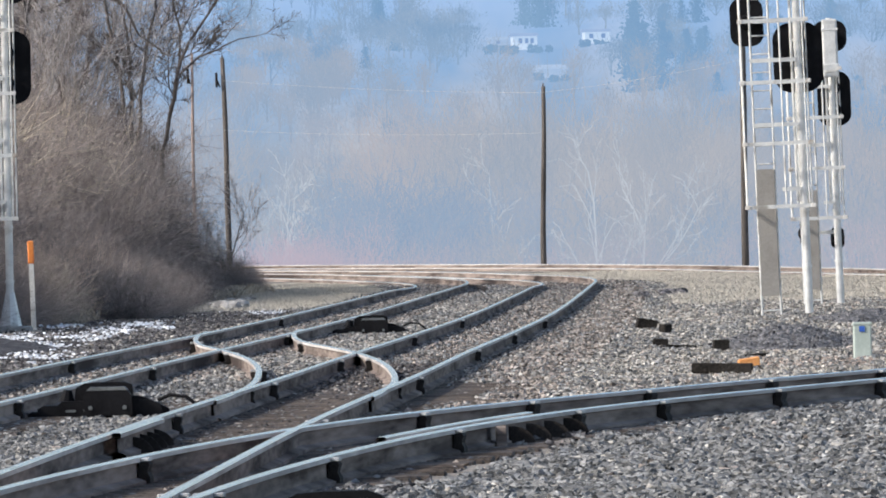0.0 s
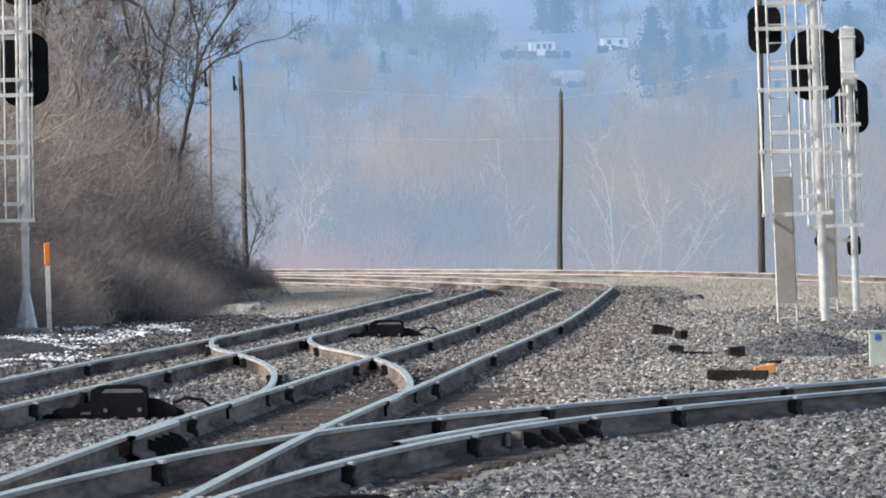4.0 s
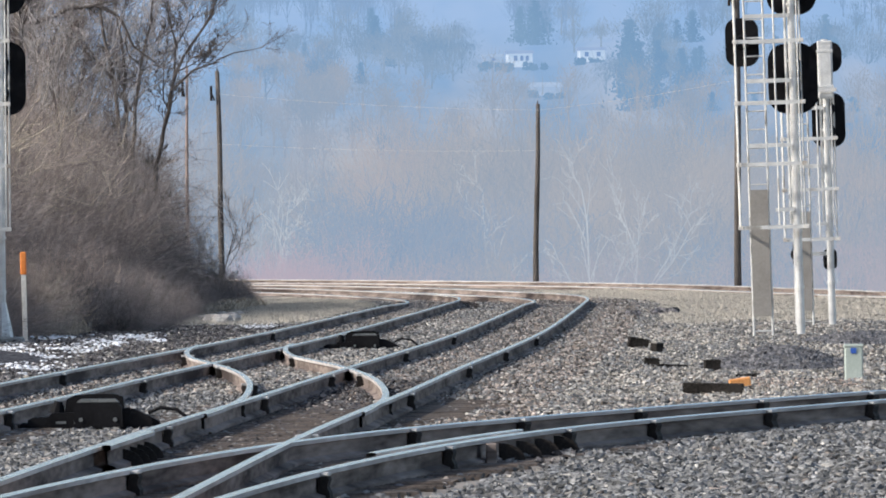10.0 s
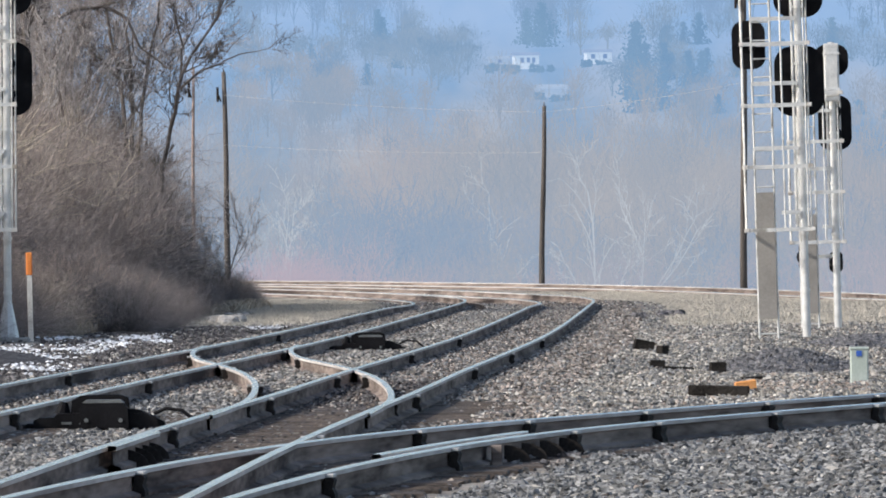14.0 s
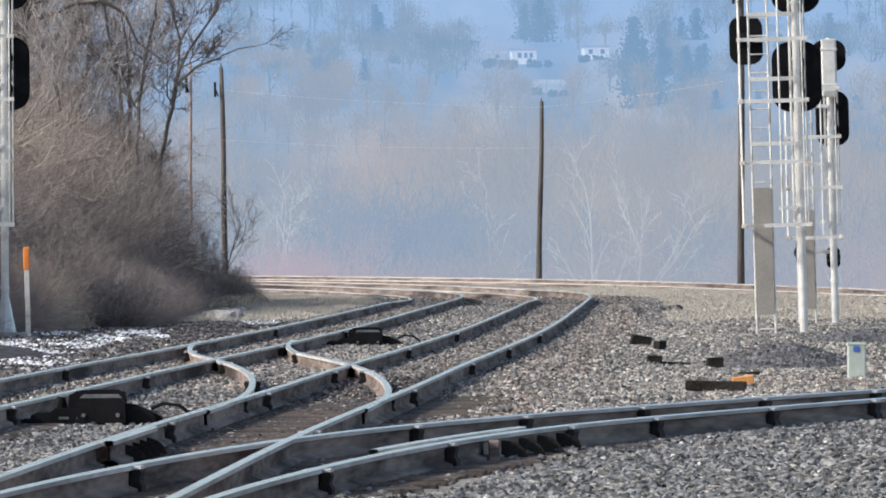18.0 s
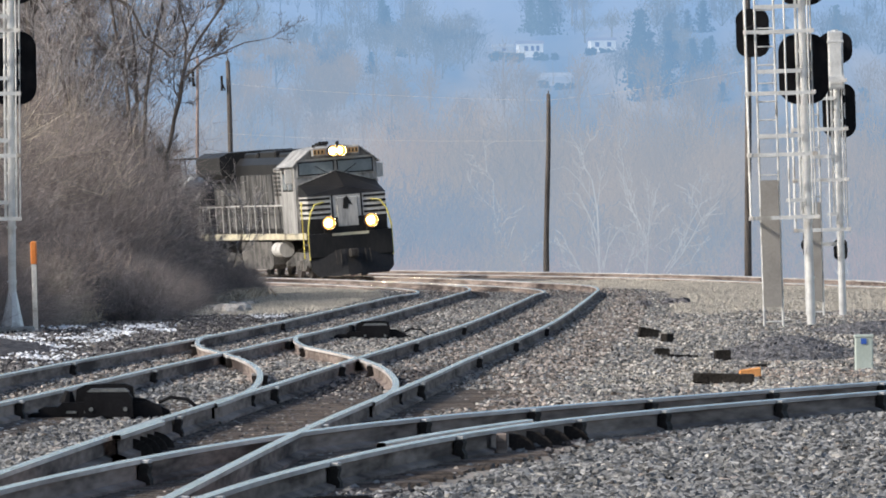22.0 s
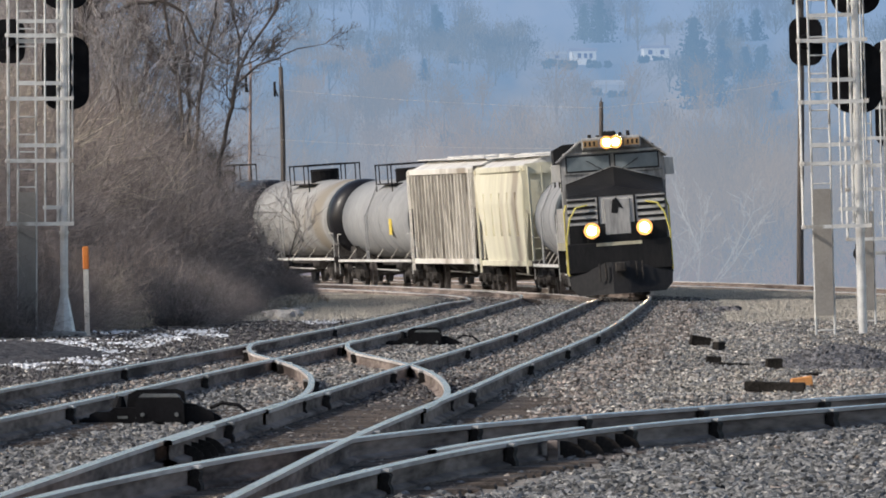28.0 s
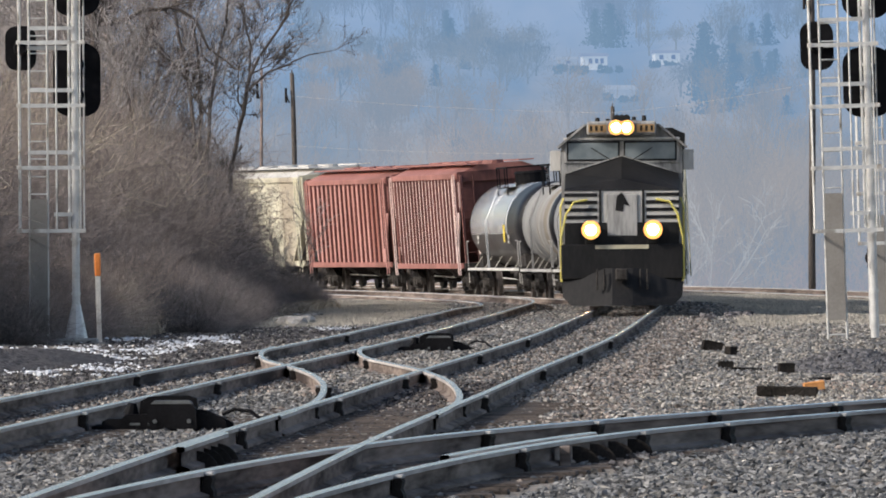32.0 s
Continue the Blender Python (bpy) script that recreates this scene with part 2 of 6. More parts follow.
def beside(x, y):
    """Signed distance to the right of the main track, and the length along it, for arrays of places."""
    x, y = np.asarray(x, float).ravel(), np.asarray(y, float).ravel()
    w, s = np.empty_like(x), np.empty_like(x)
    for i in range(0, len(x), 4000):
        dx, dy = x[i:i + 4000, None] - MAIN[None, ::3, 0], y[i:i + 4000, None] - MAIN[None, ::3, 1]
        k = np.argmin(dx * dx + dy * dy, 1) * 3
        rows = np.arange(len(k))
        dx, dy = dx[rows, k // 3], dy[rows, k // 3]
        w[i:i + 4000] = dx * TAN_Y[k] - dy * TAN_X[k]
        s[i:i + 4000] = ALONG[k]
    return w, s


def smooth_step(a, b, v):
    u = np.clip((np.asarray(v, float) - a) / (b - a), 0, 1)
    return u * u * (3 - 2 * u)


def far_offset(y):
    """How far right of the main track the outermost track runs."""
    return 9.2 + np.clip(445 - np.asarray(y, float), 0, None) * 0.06


def ground_height(x, y):
    """The lie of the land: level yard, brush bank on the left, drop to the valley past the outermost track."""
    shape = np.shape(x)
    x, y = np.asarray(x, float).ravel(), np.asarray(y, float).ravel()
    w, s = beside(x, y)
    z = rise(y) - 0.035 - cant(s) * np.clip(-w / 1.5 + 1, 0, 2) * 0.5 * smooth_step(4.0, 1.5, np.abs(w))
    out = w - far_offset(y)
    z = z - 9 * smooth_step(4, 40, out) * smooth_step(330, 430, y)
    toe = -10.4 + 1.0 * smooth_step(330, 430, y)
    bank = smooth_step(0, 13, toe - w) * smooth_step(215, 290, y) * smooth_step(640, 500, s)
    z = z + 4.2 * bank
    z = z + 0.03 * np.sin(x * 1.7 + y * 0.31) * np.sin(y * 0.23 - x) * smooth_step(2.2, 4.5, np.abs(w + 1.8))
    return z.reshape(shape)


def height_at(x, y):
    return float(ground_height(np.array([x]), np.array([y]))[0])


# Centre lines: second track, outermost track, branch and crossover, each as x, y for s along the main track.
def second_track(s, w=0.0):
    return on_main(s, -3.65 + w)


def outer_track(s, w=0.0):
    y = on_main(s)[1]
    return on_main(s, far_offset(y) + w)


def offset_line(keys, s, w):
    k = np.array(keys)
    ys = np.linspace(k[0, 0], k[-1, 0], 240)
    xs = np.interp(ys, k[:, 0], k[:, 1])
    for _ in range(3):
        xs = np.convolve(np.pad(xs, 8, mode="reflect", reflect_type="odd"), np.ones(17) / 17, "valid")
    tx, ty = np.gradient(xs), np.gradient(ys)
    n = np.hypot(tx, ty)
    y = np.asarray(s, float) - 60
    px, qx, qy = np.interp(y, ys, xs), np.interp(y, ys, tx / n), np.interp(y, ys, ty / n)
    return px + w * qy, y - w * qx


BRANCH = [(70, -2.76), (84, -2.46), (94, -2.13), (105, -1.55), (115, -0.86), (125, 0.10), (131, 0.98), (140, 2.62), (146, 3.75), (156, 5.8), (172, 9.6), (190, 14.5)]
CROSS = [(243, -3.05), (237, -3.16), (225, -3.10), (211, -2.80), (204, -2.44), (196, -2.10), (187, -1.77), (175, -1.48), (163, -1.33), (152, -1.28), (145, -1.38), (138, -1.52)]


def branch_track(s, w=0.0):
    return offset_line(BRANCH, s, w)


def cross_track(s, w=0.0):
    return offset_line(CROSS[::-1], s, w)


# ---- the ground sheet ----
def spaced(stops):
    out = [stops[0][0]]
    for (a, step), (b, _) in zip(stops, stops[1:]):
        n = max(1, round((b - a) / step))
        out += list(np.linspace(a, b, n + 1)[1:])
    return np.array(out)


def build_ground():
    gx = spaced([(-2500, 400), (-500, 60), (-120, 8), (-40, 1.0), (-14, 0.5), (20, 1.5), (50, 10), (200, 100), (600, 400), (2500, 0)])
    gy = spaced([(-300, 40), (60, 3), (640, 12), (900, 60), (1500, 200), (2300, 120), (4600, 0)])
    xx, yy = np.meshgrid(gx, gy)
    zz = ground_height(xx, yy)
    verts = np.stack([xx, yy, zz], -1).reshape(-1, 3)
    nx, ny = len(gx), len(gy)
    i = (np.arange(ny - 1)[:, None] * nx + np.arange(nx - 1)[None]).ravel()
    ob = fast_mesh("ground", verts, np.stack([i, i + 1, i + nx + 1, i + nx], 1), EARTH, smooth=True)
    return tagged(ob, "brown earth and weathered gravel of a railway yard", "ground", kind="structure")


build_ground()

# ---- rails ----
HEAD = [(-0.036, 0.148), (-0.037, 0.180), (-0.028, 0.188), (0.028, 0.188), (0.037, 0.180), (0.036, 0.148)]
WEB = [(-0.076, -0.03), (-0.076, 0.012), (-0.010, 0.036), (-0.009, 0.140), (-0.034, 0.1475), (0.034, 0.1475), (0.009, 0.140), (0.010, 0.036), (0.076, 0.012), (0.076, -0.03)]


def sweep(name, xs, ys, zs, profile, mat, parent):
    """Carries a profile (right, up) along a line."""
    tx, ty = np.gradient(xs), np.gradient(ys)
    n = np.hypot(tx, ty)
    rx, ry = ty / n, -tx / n
    p = np.array(profile)
    k = len(p)
    verts = np.stack([xs[:, None] + rx[:, None] * p[:, 0], ys[:, None] + ry[:, None] * p[:, 0], zs[:, None] + p[:, 1]], -1).reshape(-1, 3)
    rows, cols = np.arange(len(xs) - 1)[:, None] * k, np.arange(k)[None]
    nxt = (cols + 1) % k
    faces = np.stack([rows + cols, rows + nxt, rows + k + nxt, rows + k + cols], -1).reshape(-1, 4)
    ob = fast_mesh(name, verts, faces, mat, parent)
    if mat is RAIL_TOP:
        # shiny running surface, rusty sides
        ob.data.materials.append(HEAD_SIDE)
        ob.data.polygons.foreach_set("material_index", np.tile([1, 0, 0, 0, 1, 1], len(xs) - 1))
    return ob


def rail(track, parent, side, s0, s1, step, drop, canted, lift=0.0):
    s = np.arange(s0, s1, step)
    x, y = track(s, side)
    z = rise(y) + drop + lift
    if canted and side < 0:
        z = z - cant(s)
    web = sweep("rail", x, y, z, WEB, RAIL_STEEL, parent)
    sweep("rail_head", x, y, z, HEAD, RAIL_TOP, web)
    return web


def build_track(name, label, track, s0, s1, drop, canted, step=2.0):
    base = thing(name, Matrix(), label, "railway track", "tracks of the junction", "structure")
    for side in (-0.752, 0.752):
        rail(track, base, side, s0, s1, step, drop, canted)
    return base


main_track = build_track("main_track", "curving main track with worn steel rails on dark wooden ties", on_main, 70, 1150, 0.0, True)
second = build_track("second_track", "second main track with worn steel rails beside brushy bank", second_track, 120, 1100, 0.0, True)
outer = build_track("outer_track", "outermost rusty track along the valley edge", outer_track, 420, 1000, 0.0, True)
branch = build_track("branch_track", "branch track curving away from the main track", branch_track, 132, 248, -0.004, False, 1.0)
cross = build_track("crossover_track", "S-shaped crossover track linking the two main tracks", cross_track, 200, 300, -0.008, False, 1.0)


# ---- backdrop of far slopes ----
AIR = (0.95, 0.985, 1.02)  # tint of the lit air, multiplied into the painted haze


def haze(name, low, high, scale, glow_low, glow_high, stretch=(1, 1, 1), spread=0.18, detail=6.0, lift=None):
    """A far surface: faint base colour, with the haze before it painted in as emission. lift: glow towards the top and
    its height.
    """
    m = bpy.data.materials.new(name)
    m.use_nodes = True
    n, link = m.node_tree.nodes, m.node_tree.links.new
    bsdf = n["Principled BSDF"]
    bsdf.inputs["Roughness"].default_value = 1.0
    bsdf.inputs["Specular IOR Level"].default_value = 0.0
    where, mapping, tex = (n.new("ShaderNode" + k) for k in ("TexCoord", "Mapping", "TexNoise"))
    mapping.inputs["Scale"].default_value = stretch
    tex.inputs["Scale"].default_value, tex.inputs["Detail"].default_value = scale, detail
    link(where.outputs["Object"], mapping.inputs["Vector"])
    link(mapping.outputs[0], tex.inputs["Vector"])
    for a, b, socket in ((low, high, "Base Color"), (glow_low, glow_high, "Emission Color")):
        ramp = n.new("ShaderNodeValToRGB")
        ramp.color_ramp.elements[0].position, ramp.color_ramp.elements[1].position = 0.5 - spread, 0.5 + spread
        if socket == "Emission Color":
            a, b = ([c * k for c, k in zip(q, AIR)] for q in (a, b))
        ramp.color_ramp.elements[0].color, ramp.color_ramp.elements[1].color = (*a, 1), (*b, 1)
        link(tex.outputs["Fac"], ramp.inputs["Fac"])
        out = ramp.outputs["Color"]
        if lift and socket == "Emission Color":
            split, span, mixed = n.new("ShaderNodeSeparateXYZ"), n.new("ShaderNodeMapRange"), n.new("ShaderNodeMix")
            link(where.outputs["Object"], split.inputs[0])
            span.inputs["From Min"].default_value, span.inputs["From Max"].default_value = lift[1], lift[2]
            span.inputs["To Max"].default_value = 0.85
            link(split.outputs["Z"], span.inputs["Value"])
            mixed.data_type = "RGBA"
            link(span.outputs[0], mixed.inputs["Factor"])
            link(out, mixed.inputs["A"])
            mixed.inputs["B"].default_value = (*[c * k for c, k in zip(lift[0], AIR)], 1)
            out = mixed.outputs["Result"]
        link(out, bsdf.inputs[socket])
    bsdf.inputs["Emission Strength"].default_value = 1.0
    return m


# The slope emits its own haze colour, bluer with height.
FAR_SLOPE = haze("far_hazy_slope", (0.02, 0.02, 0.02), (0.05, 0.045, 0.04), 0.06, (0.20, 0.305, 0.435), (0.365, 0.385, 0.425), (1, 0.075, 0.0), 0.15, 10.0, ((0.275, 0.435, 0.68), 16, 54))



def build_slope():
    gx, gy = np.linspace(-700, 700, 90), np.linspace(2500, 4200, 50)
    xx, yy = np.meshgrid(gx, gy)
    u = (yy - 2500) / 1700
    zz = -10 + 130 * u ** 1.15 + 3.0 * np.sin(xx * 0.045 + 2 * u) * np.sin(u * 9 + xx * 0.02)
    verts = np.stack([xx, yy, zz], -1).reshape(-1, 3)
    i = (np.arange(49)[:, None] * 90 + np.arange(89)[None]).ravel()
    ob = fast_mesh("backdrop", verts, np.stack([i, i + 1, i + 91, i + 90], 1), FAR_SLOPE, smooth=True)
    return tagged(ob, "hazy blue wooded hillside far across the valley", "hillside", kind="structure")


build_slope()
# ---- signal masts ----
def rounded(w, h, r, n=7):
    pts = []
    for cx, cz, a in ((w / 2 - r, h / 2 - r, 0), (-w / 2 + r, h / 2 - r, 90), (-w / 2 + r, -h / 2 + r, 180), (w / 2 - r, -h / 2 + r, 270)):
        pts += [(cx + r * math.cos(radians(a + 90 * i / n)), cz + r * math.sin(radians(a + 90 * i / n))) for i in range(n + 1)]
    return pts


def signal_head(parent, x, y, z, w, h, lamps):
    """A black rounded background seen from behind, with lamp housings and a bracket."""
    bm = prism(bmesh.new(), [(x + a, z + b) for a, b in rounded(w, h, min(w, h) * 0.36)], y, y + 0.025)
    head = part("signal_head", bm, BLACK_PAINT, parent, "black rounded signal background")
    for k in range(lamps):
        lz = z + (k - (lamps - 1) / 2) * h / (lamps + 0.4)
        bm = bmesh.new()
        tube(bm, (x, y - 0.26, lz), (x, y, lz), 0.11, 0.15, 14)
        part("lamp_housing", bm, BLACK_PAINT, head)
        bm = bmesh.new()
        tube(bm, (x, y + 0.025, lz), (x, y + 0.30, lz), 0.125, 0.13, 14, caps=False)
        part("hood", bm, BLACK_PAINT, head)
    bm = bmesh.new()
    box(bm, min(0, x) - 0.03, max(0, x) + 0.03, y - 0.16, y - 0.11, z - 0.04, z + 0.04)
    part("bracket", bm, GALVANISED, head)


def signal_mast(where, label, height, reach, hoops, heads, guard=(0.40, 2.75), twin_from=2.1, foot=True):
    """A tubular mast with a ladder beside it inside square hoops, an anti-climb sheet and signal heads."""
    mast = thing("signal_mast", where, label, "railway signal", "signal masts at the junction")
    bm = bmesh.new()
    if foot:
        box(bm, -0.42, 0.42, -0.42, 0.42, -0.25, 0.06, 0.03)
        part("foundation", bm, CONCRETE, mast)
        bm = bmesh.new()
        tube(bm, (0, 0, 0.06), (0, 0, 0.72), 0.22, 0.085, 8)
        part("base_cone", bm, GALVANISED, mast)
        bm = bmesh.new()
    tube(bm, (0, 0, 0.05), (0, 0, height), 0.078, 0.07, 14)
    part("mast_tube", bm, GALVANISED, mast)
    bm = bmesh.new()
    tube(bm, (-0.115, 0.02, twin_from), (-0.115, 0.02, height - 0.2), 0.028, sides=8)
    part("conduit", bm, GALVANISED, mast)
    bm = bmesh.new()
    tube(bm, (0.10, -0.06, twin_from), (0.10, -0.06, height - 0.3), 0.018, sides=6)
    part("conduit", bm, GALVANISED, mast)
    for z in np.arange(0.9, height - 0.3, 1.05):
        bm = bmesh.new()
        tube(bm, (0, 0, z), (0, 0, z + 0.05), 0.092, sides=12)
        part("clamp", bm, GALVANISED, mast)
    # ladder
    lad = bmesh.new()
    for k in (-0.175, 0.175):
        tube(lad, (reach + k, -0.1, 0.0), (reach + k, -0.1, height - 0.6), 0.022, sides=8)
    rails_ = part("ladder", lad, GALVANISED, mast)
    n = int((height - 0.9) / 0.34)
    for k in range(n):
        z = 0.13 + 0.34 * k
        bm = bmesh.new()
        tube(bm, (reach - 0.175, -0.1, z), (reach + 0.175, -0.1, z), 0.014, sides=6)
        part("rung", bm, GALVANISED, rails_)
    bm = bmesh.new()
    box(bm, reach - 0.165, reach + 0.165, -0.145, -0.128, *guard)
    part("climb_guard", bm, GUARD, mast, "brown sheet metal climbing guard")
    # hoops round ladder and mast
    left, right = reach - 0.36, 0.16
    for z in hoops:
        bm = bmesh.new()
        for y in (-0.45, 0.25):
            box(bm, left, right, y - 0.02, y + 0.02, z - 0.035, z + 0.035)
        for x in (left, right):
            box(bm, x - 0.02, x + 0.02, -0.45, 0.25, z - 0.03, z + 0.03)
        hoop = part("hoop", bm, GALVANISED, mast)
        for x in (left, right):
            bm = bmesh.new()
            box(bm, x - 0.05, x + 0.05, -0.485, -0.47, z - 0.04, z + 0.04, 0.01)
            part("splice_plate", bm, WHITE_PAINT, hoop)
    for x, y in ((left, -0.45), (left, 0.25), (right, 0.25), (reach + 0.36, -0.45)):
        bm = bmesh.new()
        tube(bm, (x, y, hoops[0]), (x, y, hoops[-1]), 0.020, sides=6)
        part("cage_bar", bm, GALVANISED, mast)
    for i, z in enumerate(np.arange(hoops[0] + 0.28, hoops[-1], 1.2)):
        bm = bmesh.new()
        box(bm, reach - 0.2 if i else reach + 0.3, -0.05, -0.12, -0.08, z + 0.0, z + 0.075)
        part("stay", bm, GALVANISED, mast)
    for h in heads:
        signal_head(mast, *h)
    return mast


def stand(x, y, lean=0.0, turn=0.0, sink=0.0):
    return pose(x, y, height_at(x, y) + 0.02 - sink, 0, lean, turn)


HOOPS = [2.14, 3.36, 4.56, 5.78, 7.0, 8.2]
signal_mast(stand(-8.40, 284, 0.2), "aluminium signal mast with caged ladder beside brush bank", 8.8, -0.71, HOOPS,
            [(0.03, 0.30, 5.06, 0.92, 1.42, 2), (0.03, 0.30, 6.98, 0.92, 1.36, 2), (-1.06, 0.45, 5.68, 0.60, 0.86, 1)])
signal_mast(stand(6.76, 272.6, -1.2), "aluminium signal mast with caged ladder near cinder mound", 8.8, -0.70, [2.05, 3.22, 4.36, 5.5, 6.7, 7.9],
            [(0.01, 0.30, 4.80, 0.92, 1.30, 2), (0.03, 0.30, 6.66, 0.92, 1.36, 2), (-0.91, 0.45, 5.50, 0.62, 0.90, 1)], foot=False)
signal_mast(stand(8.19, 304, -1.0), "shorter aluminium signal mast with two black heads", 5.95, -0.57, [1.82, 2.85, 3.9, 4.9],
            [(0.05, 0.30, 4.28, 0.69, 1.12, 2), (0.01, 0.30, 5.58, 0.70, 0.64, 1), (0.0, 0.3, 1.40, 0.28, 0.43, 1), (-0.67, 0.3, 1.52, 0.20, 0.50, 1)], guard=(0.35, 2.4), foot=False)
# pale equipment case high on the shorter mast
case = thing("equipment_case", stand(8.19, 304, -1.0), "pale weathered metal case strapped to a signal mast", "equipment box")
bm = bmesh.new()
box(bm, -0.16, 0.15, -0.34, -0.12, 4.72, 5.92, 0.02)
part("case_body", bm, GALVANISED, case)
bm = bmesh.new()
box(bm, -0.13, 0.12, -0.355, -0.34, 4.82, 5.82, 0.01)
part("case_door", bm, GALVANISED, case)
for z in (4.95, 5.68):
    bm = bmesh.new()
    box(bm, -0.175, 0.165, -0.362, -0.11, z, z + 0.05, 0.008)
    part("strap", bm, GALVANISED, case)


# ---- line poles and wires ----
# Red-brown pole wood, paled: haze is put into its base colour.
BROWN_POLE = material("hazy_red_brown_wood", (0.20, 0.145, 0.125), (0.40, 0.31, 0.275), 0.9, scale=3, fine=40, bump=0.4, streak=0.15)


def line_pole(x, y, height, radius, label, lean=0.0, arm=True, mat=POLE_WOOD):
    pole = thing("line_pole", stand(x, y, lean), label, "utility pole", "line poles beyond the tracks")
    bm = bmesh.new()
    rng = random.Random(int(x * 10))
    rings = []
    for k in range(9):
        u = k / 8
        r = radius * (1 - 0.35 * u)
        dx = 0.03 * math.sin(u * 5 + x)
        rings.append([(dx + r * math.cos(a * math.pi / 5) * rng.uniform(0.94, 1.06), r * math.sin(a * math.pi / 5), -0.4 + u * (height + 0.4)) for a in range(10)])
    loft(bm, rings)
    part("pole_shaft", bm, mat, pole, smooth=True)
    bm = bmesh.new()
    tube(bm, (0.0, 0, height - 0.02), (0.02, 0, height + 0.14), 0.03, 0.015, 6)
    part("pin", bm, POLE_WOOD, pole)
    if arm:
        bm = bmesh.new()
        tube(bm, (-radius * 0.9, -radius, height * 0.86), (-radius * 1.9, -radius, height * 0.90), 0.03, sides=6)
        tube(bm, (-radius * 1.9, -radius, height * 0.86), (-radius * 1.9, -radius, height * 0.93), 0.05, sides=8)
        part("insulator", bm, PLATE, pole)
    return pole


line_pole(-8.56, 590, 8.5, 0.13, "dark weathered wooden line pole behind brush", -1.0)
line_pole(3.73, 546, 6.75, 0.115, "dark weathered wooden line pole past the curve", 0.9, arm=False)
line_pole(10.62, 516, 11.5, 0.135, "thick dark wooden line pole behind signal masts", 0.2)
line_pole(-10.1, 600, 8.9, 0.085, "thin brown wooden line pole among bare trees", 0.0, mat=BROWN_POLE)


RAIL_WHITE = material("pale_weathered_metal", (0.42, 0.41, 0.38), (0.62, 0.60, 0.57), 0.5, scale=6, fine=30, bump=0.0)


def wire(a, b, sag, r=0.004):
    a, b = Vector(a), Vector(b)
    ob = handrail(None, [a.lerp(b, i / 14) - Vector((0, 0, sag * 4 * (i / 14) * (1 - i / 14))) for i in range(15)], r, RAIL_WHITE, "overhead_wire", 4)
    return tagged(ob, "thin slack line wire between wooden poles", "wire", "line wires")


wire((-8.71, 590, 7.9), (3.70, 546, 6.7), 0.12)
wire((3.75, 546, 6.7), (10.6, 516, 7.4), 0.1)
wire((-8.71, 590, 5.9), (3.70, 546, 5.2), 0.12)


# ---- switch machines ----
LID_GREY = material("worn_grey_lid", (0.07, 0.078, 0.08), (0.17, 0.18, 0.182), 0.5, 0.2, scale=6, fine=40, bump=0.1)

def switch_machine(x, y, turn, label, z=0.0):
    m = thing("switch_machine", pose(x, y, height_at(x, y) + z, 0, 0, turn), label, "switch machine", "switch machines by the points")
    bm = bmesh.new()
    prism(bm, [(-0.70, -0.02), (-0.70, 0.10), (-0.64, 0.13), (-0.50, 0.13), (-0.46, 0.17), (0.40, 0.17), (0.52, 0.13), (0.56, -0.02)], -0.28, 0.30)
    part("machine_case", bm, BLACK_PAINT, m)
    bm = bmesh.new()
    prism(bm, [(-0.23, 0.02), (-0.24, 0.22), (-0.20, 0.27), (0.20, 0.27), (0.24, 0.22), (0.25, 0.02)], -0.40, -0.05)
    part("front_cover", bm, BLACK_PAINT, m)
    bm = bmesh.new()
    prism(bm, [(-0.21, 0.272), (-0.17, 0.305), (0.17, 0.305), (0.21, 0.272)], -0.39, -0.06)
    part("cover_lid", bm, LID_GREY, m, "worn grey lid edge")
    for k in (-0.17, 0.17):
        bm = bmesh.new()
        tube(bm, (k, -0.415, 0.10), (k, -0.40, 0.10), 0.022, sides=8)
        part("cover_bolt", bm, LID_GREY, m)
    bm = bmesh.new()
    prism(bm, [(-0.34, 0.15), (-0.32, 0.30), (-0.24, 0.34), (-0.10, 0.35), (0.16, 0.35), (0.24, 0.32), (0.26, 0.15)], 0.0, 0.28)
    part("motor_housing", bm, BLACK_PAINT, m)
    bm = bmesh.new()
    box(bm, -0.78, -0.62, -0.20, 0.22, -0.03, 0.07, 0.015)
    part("rod_housing", bm, BLACK_PAINT, m)
    bm = bmesh.new()
    tube(bm, (-0.78, -0.08, 0.03), (-1.05, -0.08, 0.02), 0.03, sides=8)
    part("throw_rod", bm, PLATE, m)
    bm = bmesh.new()
    prism(bm, [(0.2, -0.02), (0.2, 0.22), (0.36, 0.20), (0.60, 0.08), (0.64, -0.02)], -0.22, 0.2)
    part("gear_housing", bm, BLACK_PAINT, m)
    bm = bmesh.new()
    tube(bm, (-0.42, 0.05, 0.16), (-0.40, 0.05, 0.28), 0.09, 0.04, 10)
    part("crank_cone", bm, BLACK_PAINT, m)
    for k in (-0.42, -0.24):
        bm = bmesh.new()
        box(bm, k, k + 0.1, -0.29, -0.28, 0.06, 0.085)
        part("latch", bm, LID_GREY, m)
    for k in (-0.12, 0.12):
        bm = bmesh.new()
        box(bm, -0.95, 1.15, k - 0.08, k + 0.08, -0.12, -0.02)
        part("mount_timber", bm, TIE_WOOD, m)
    pts = [(0.50, -0.1, 0.16), (0.62, -0.14, 0.21), (0.78, -0.18, 0.19), (0.92, -0.2, 0.08), (1.0, -0.2, -0.02)]
    handrail(m, pts, 0.02, BLACK_PAINT, "cable")
    return m


switch_machine(-3.38, 146.5, 0, "black switch machine on ballast between the main tracks")
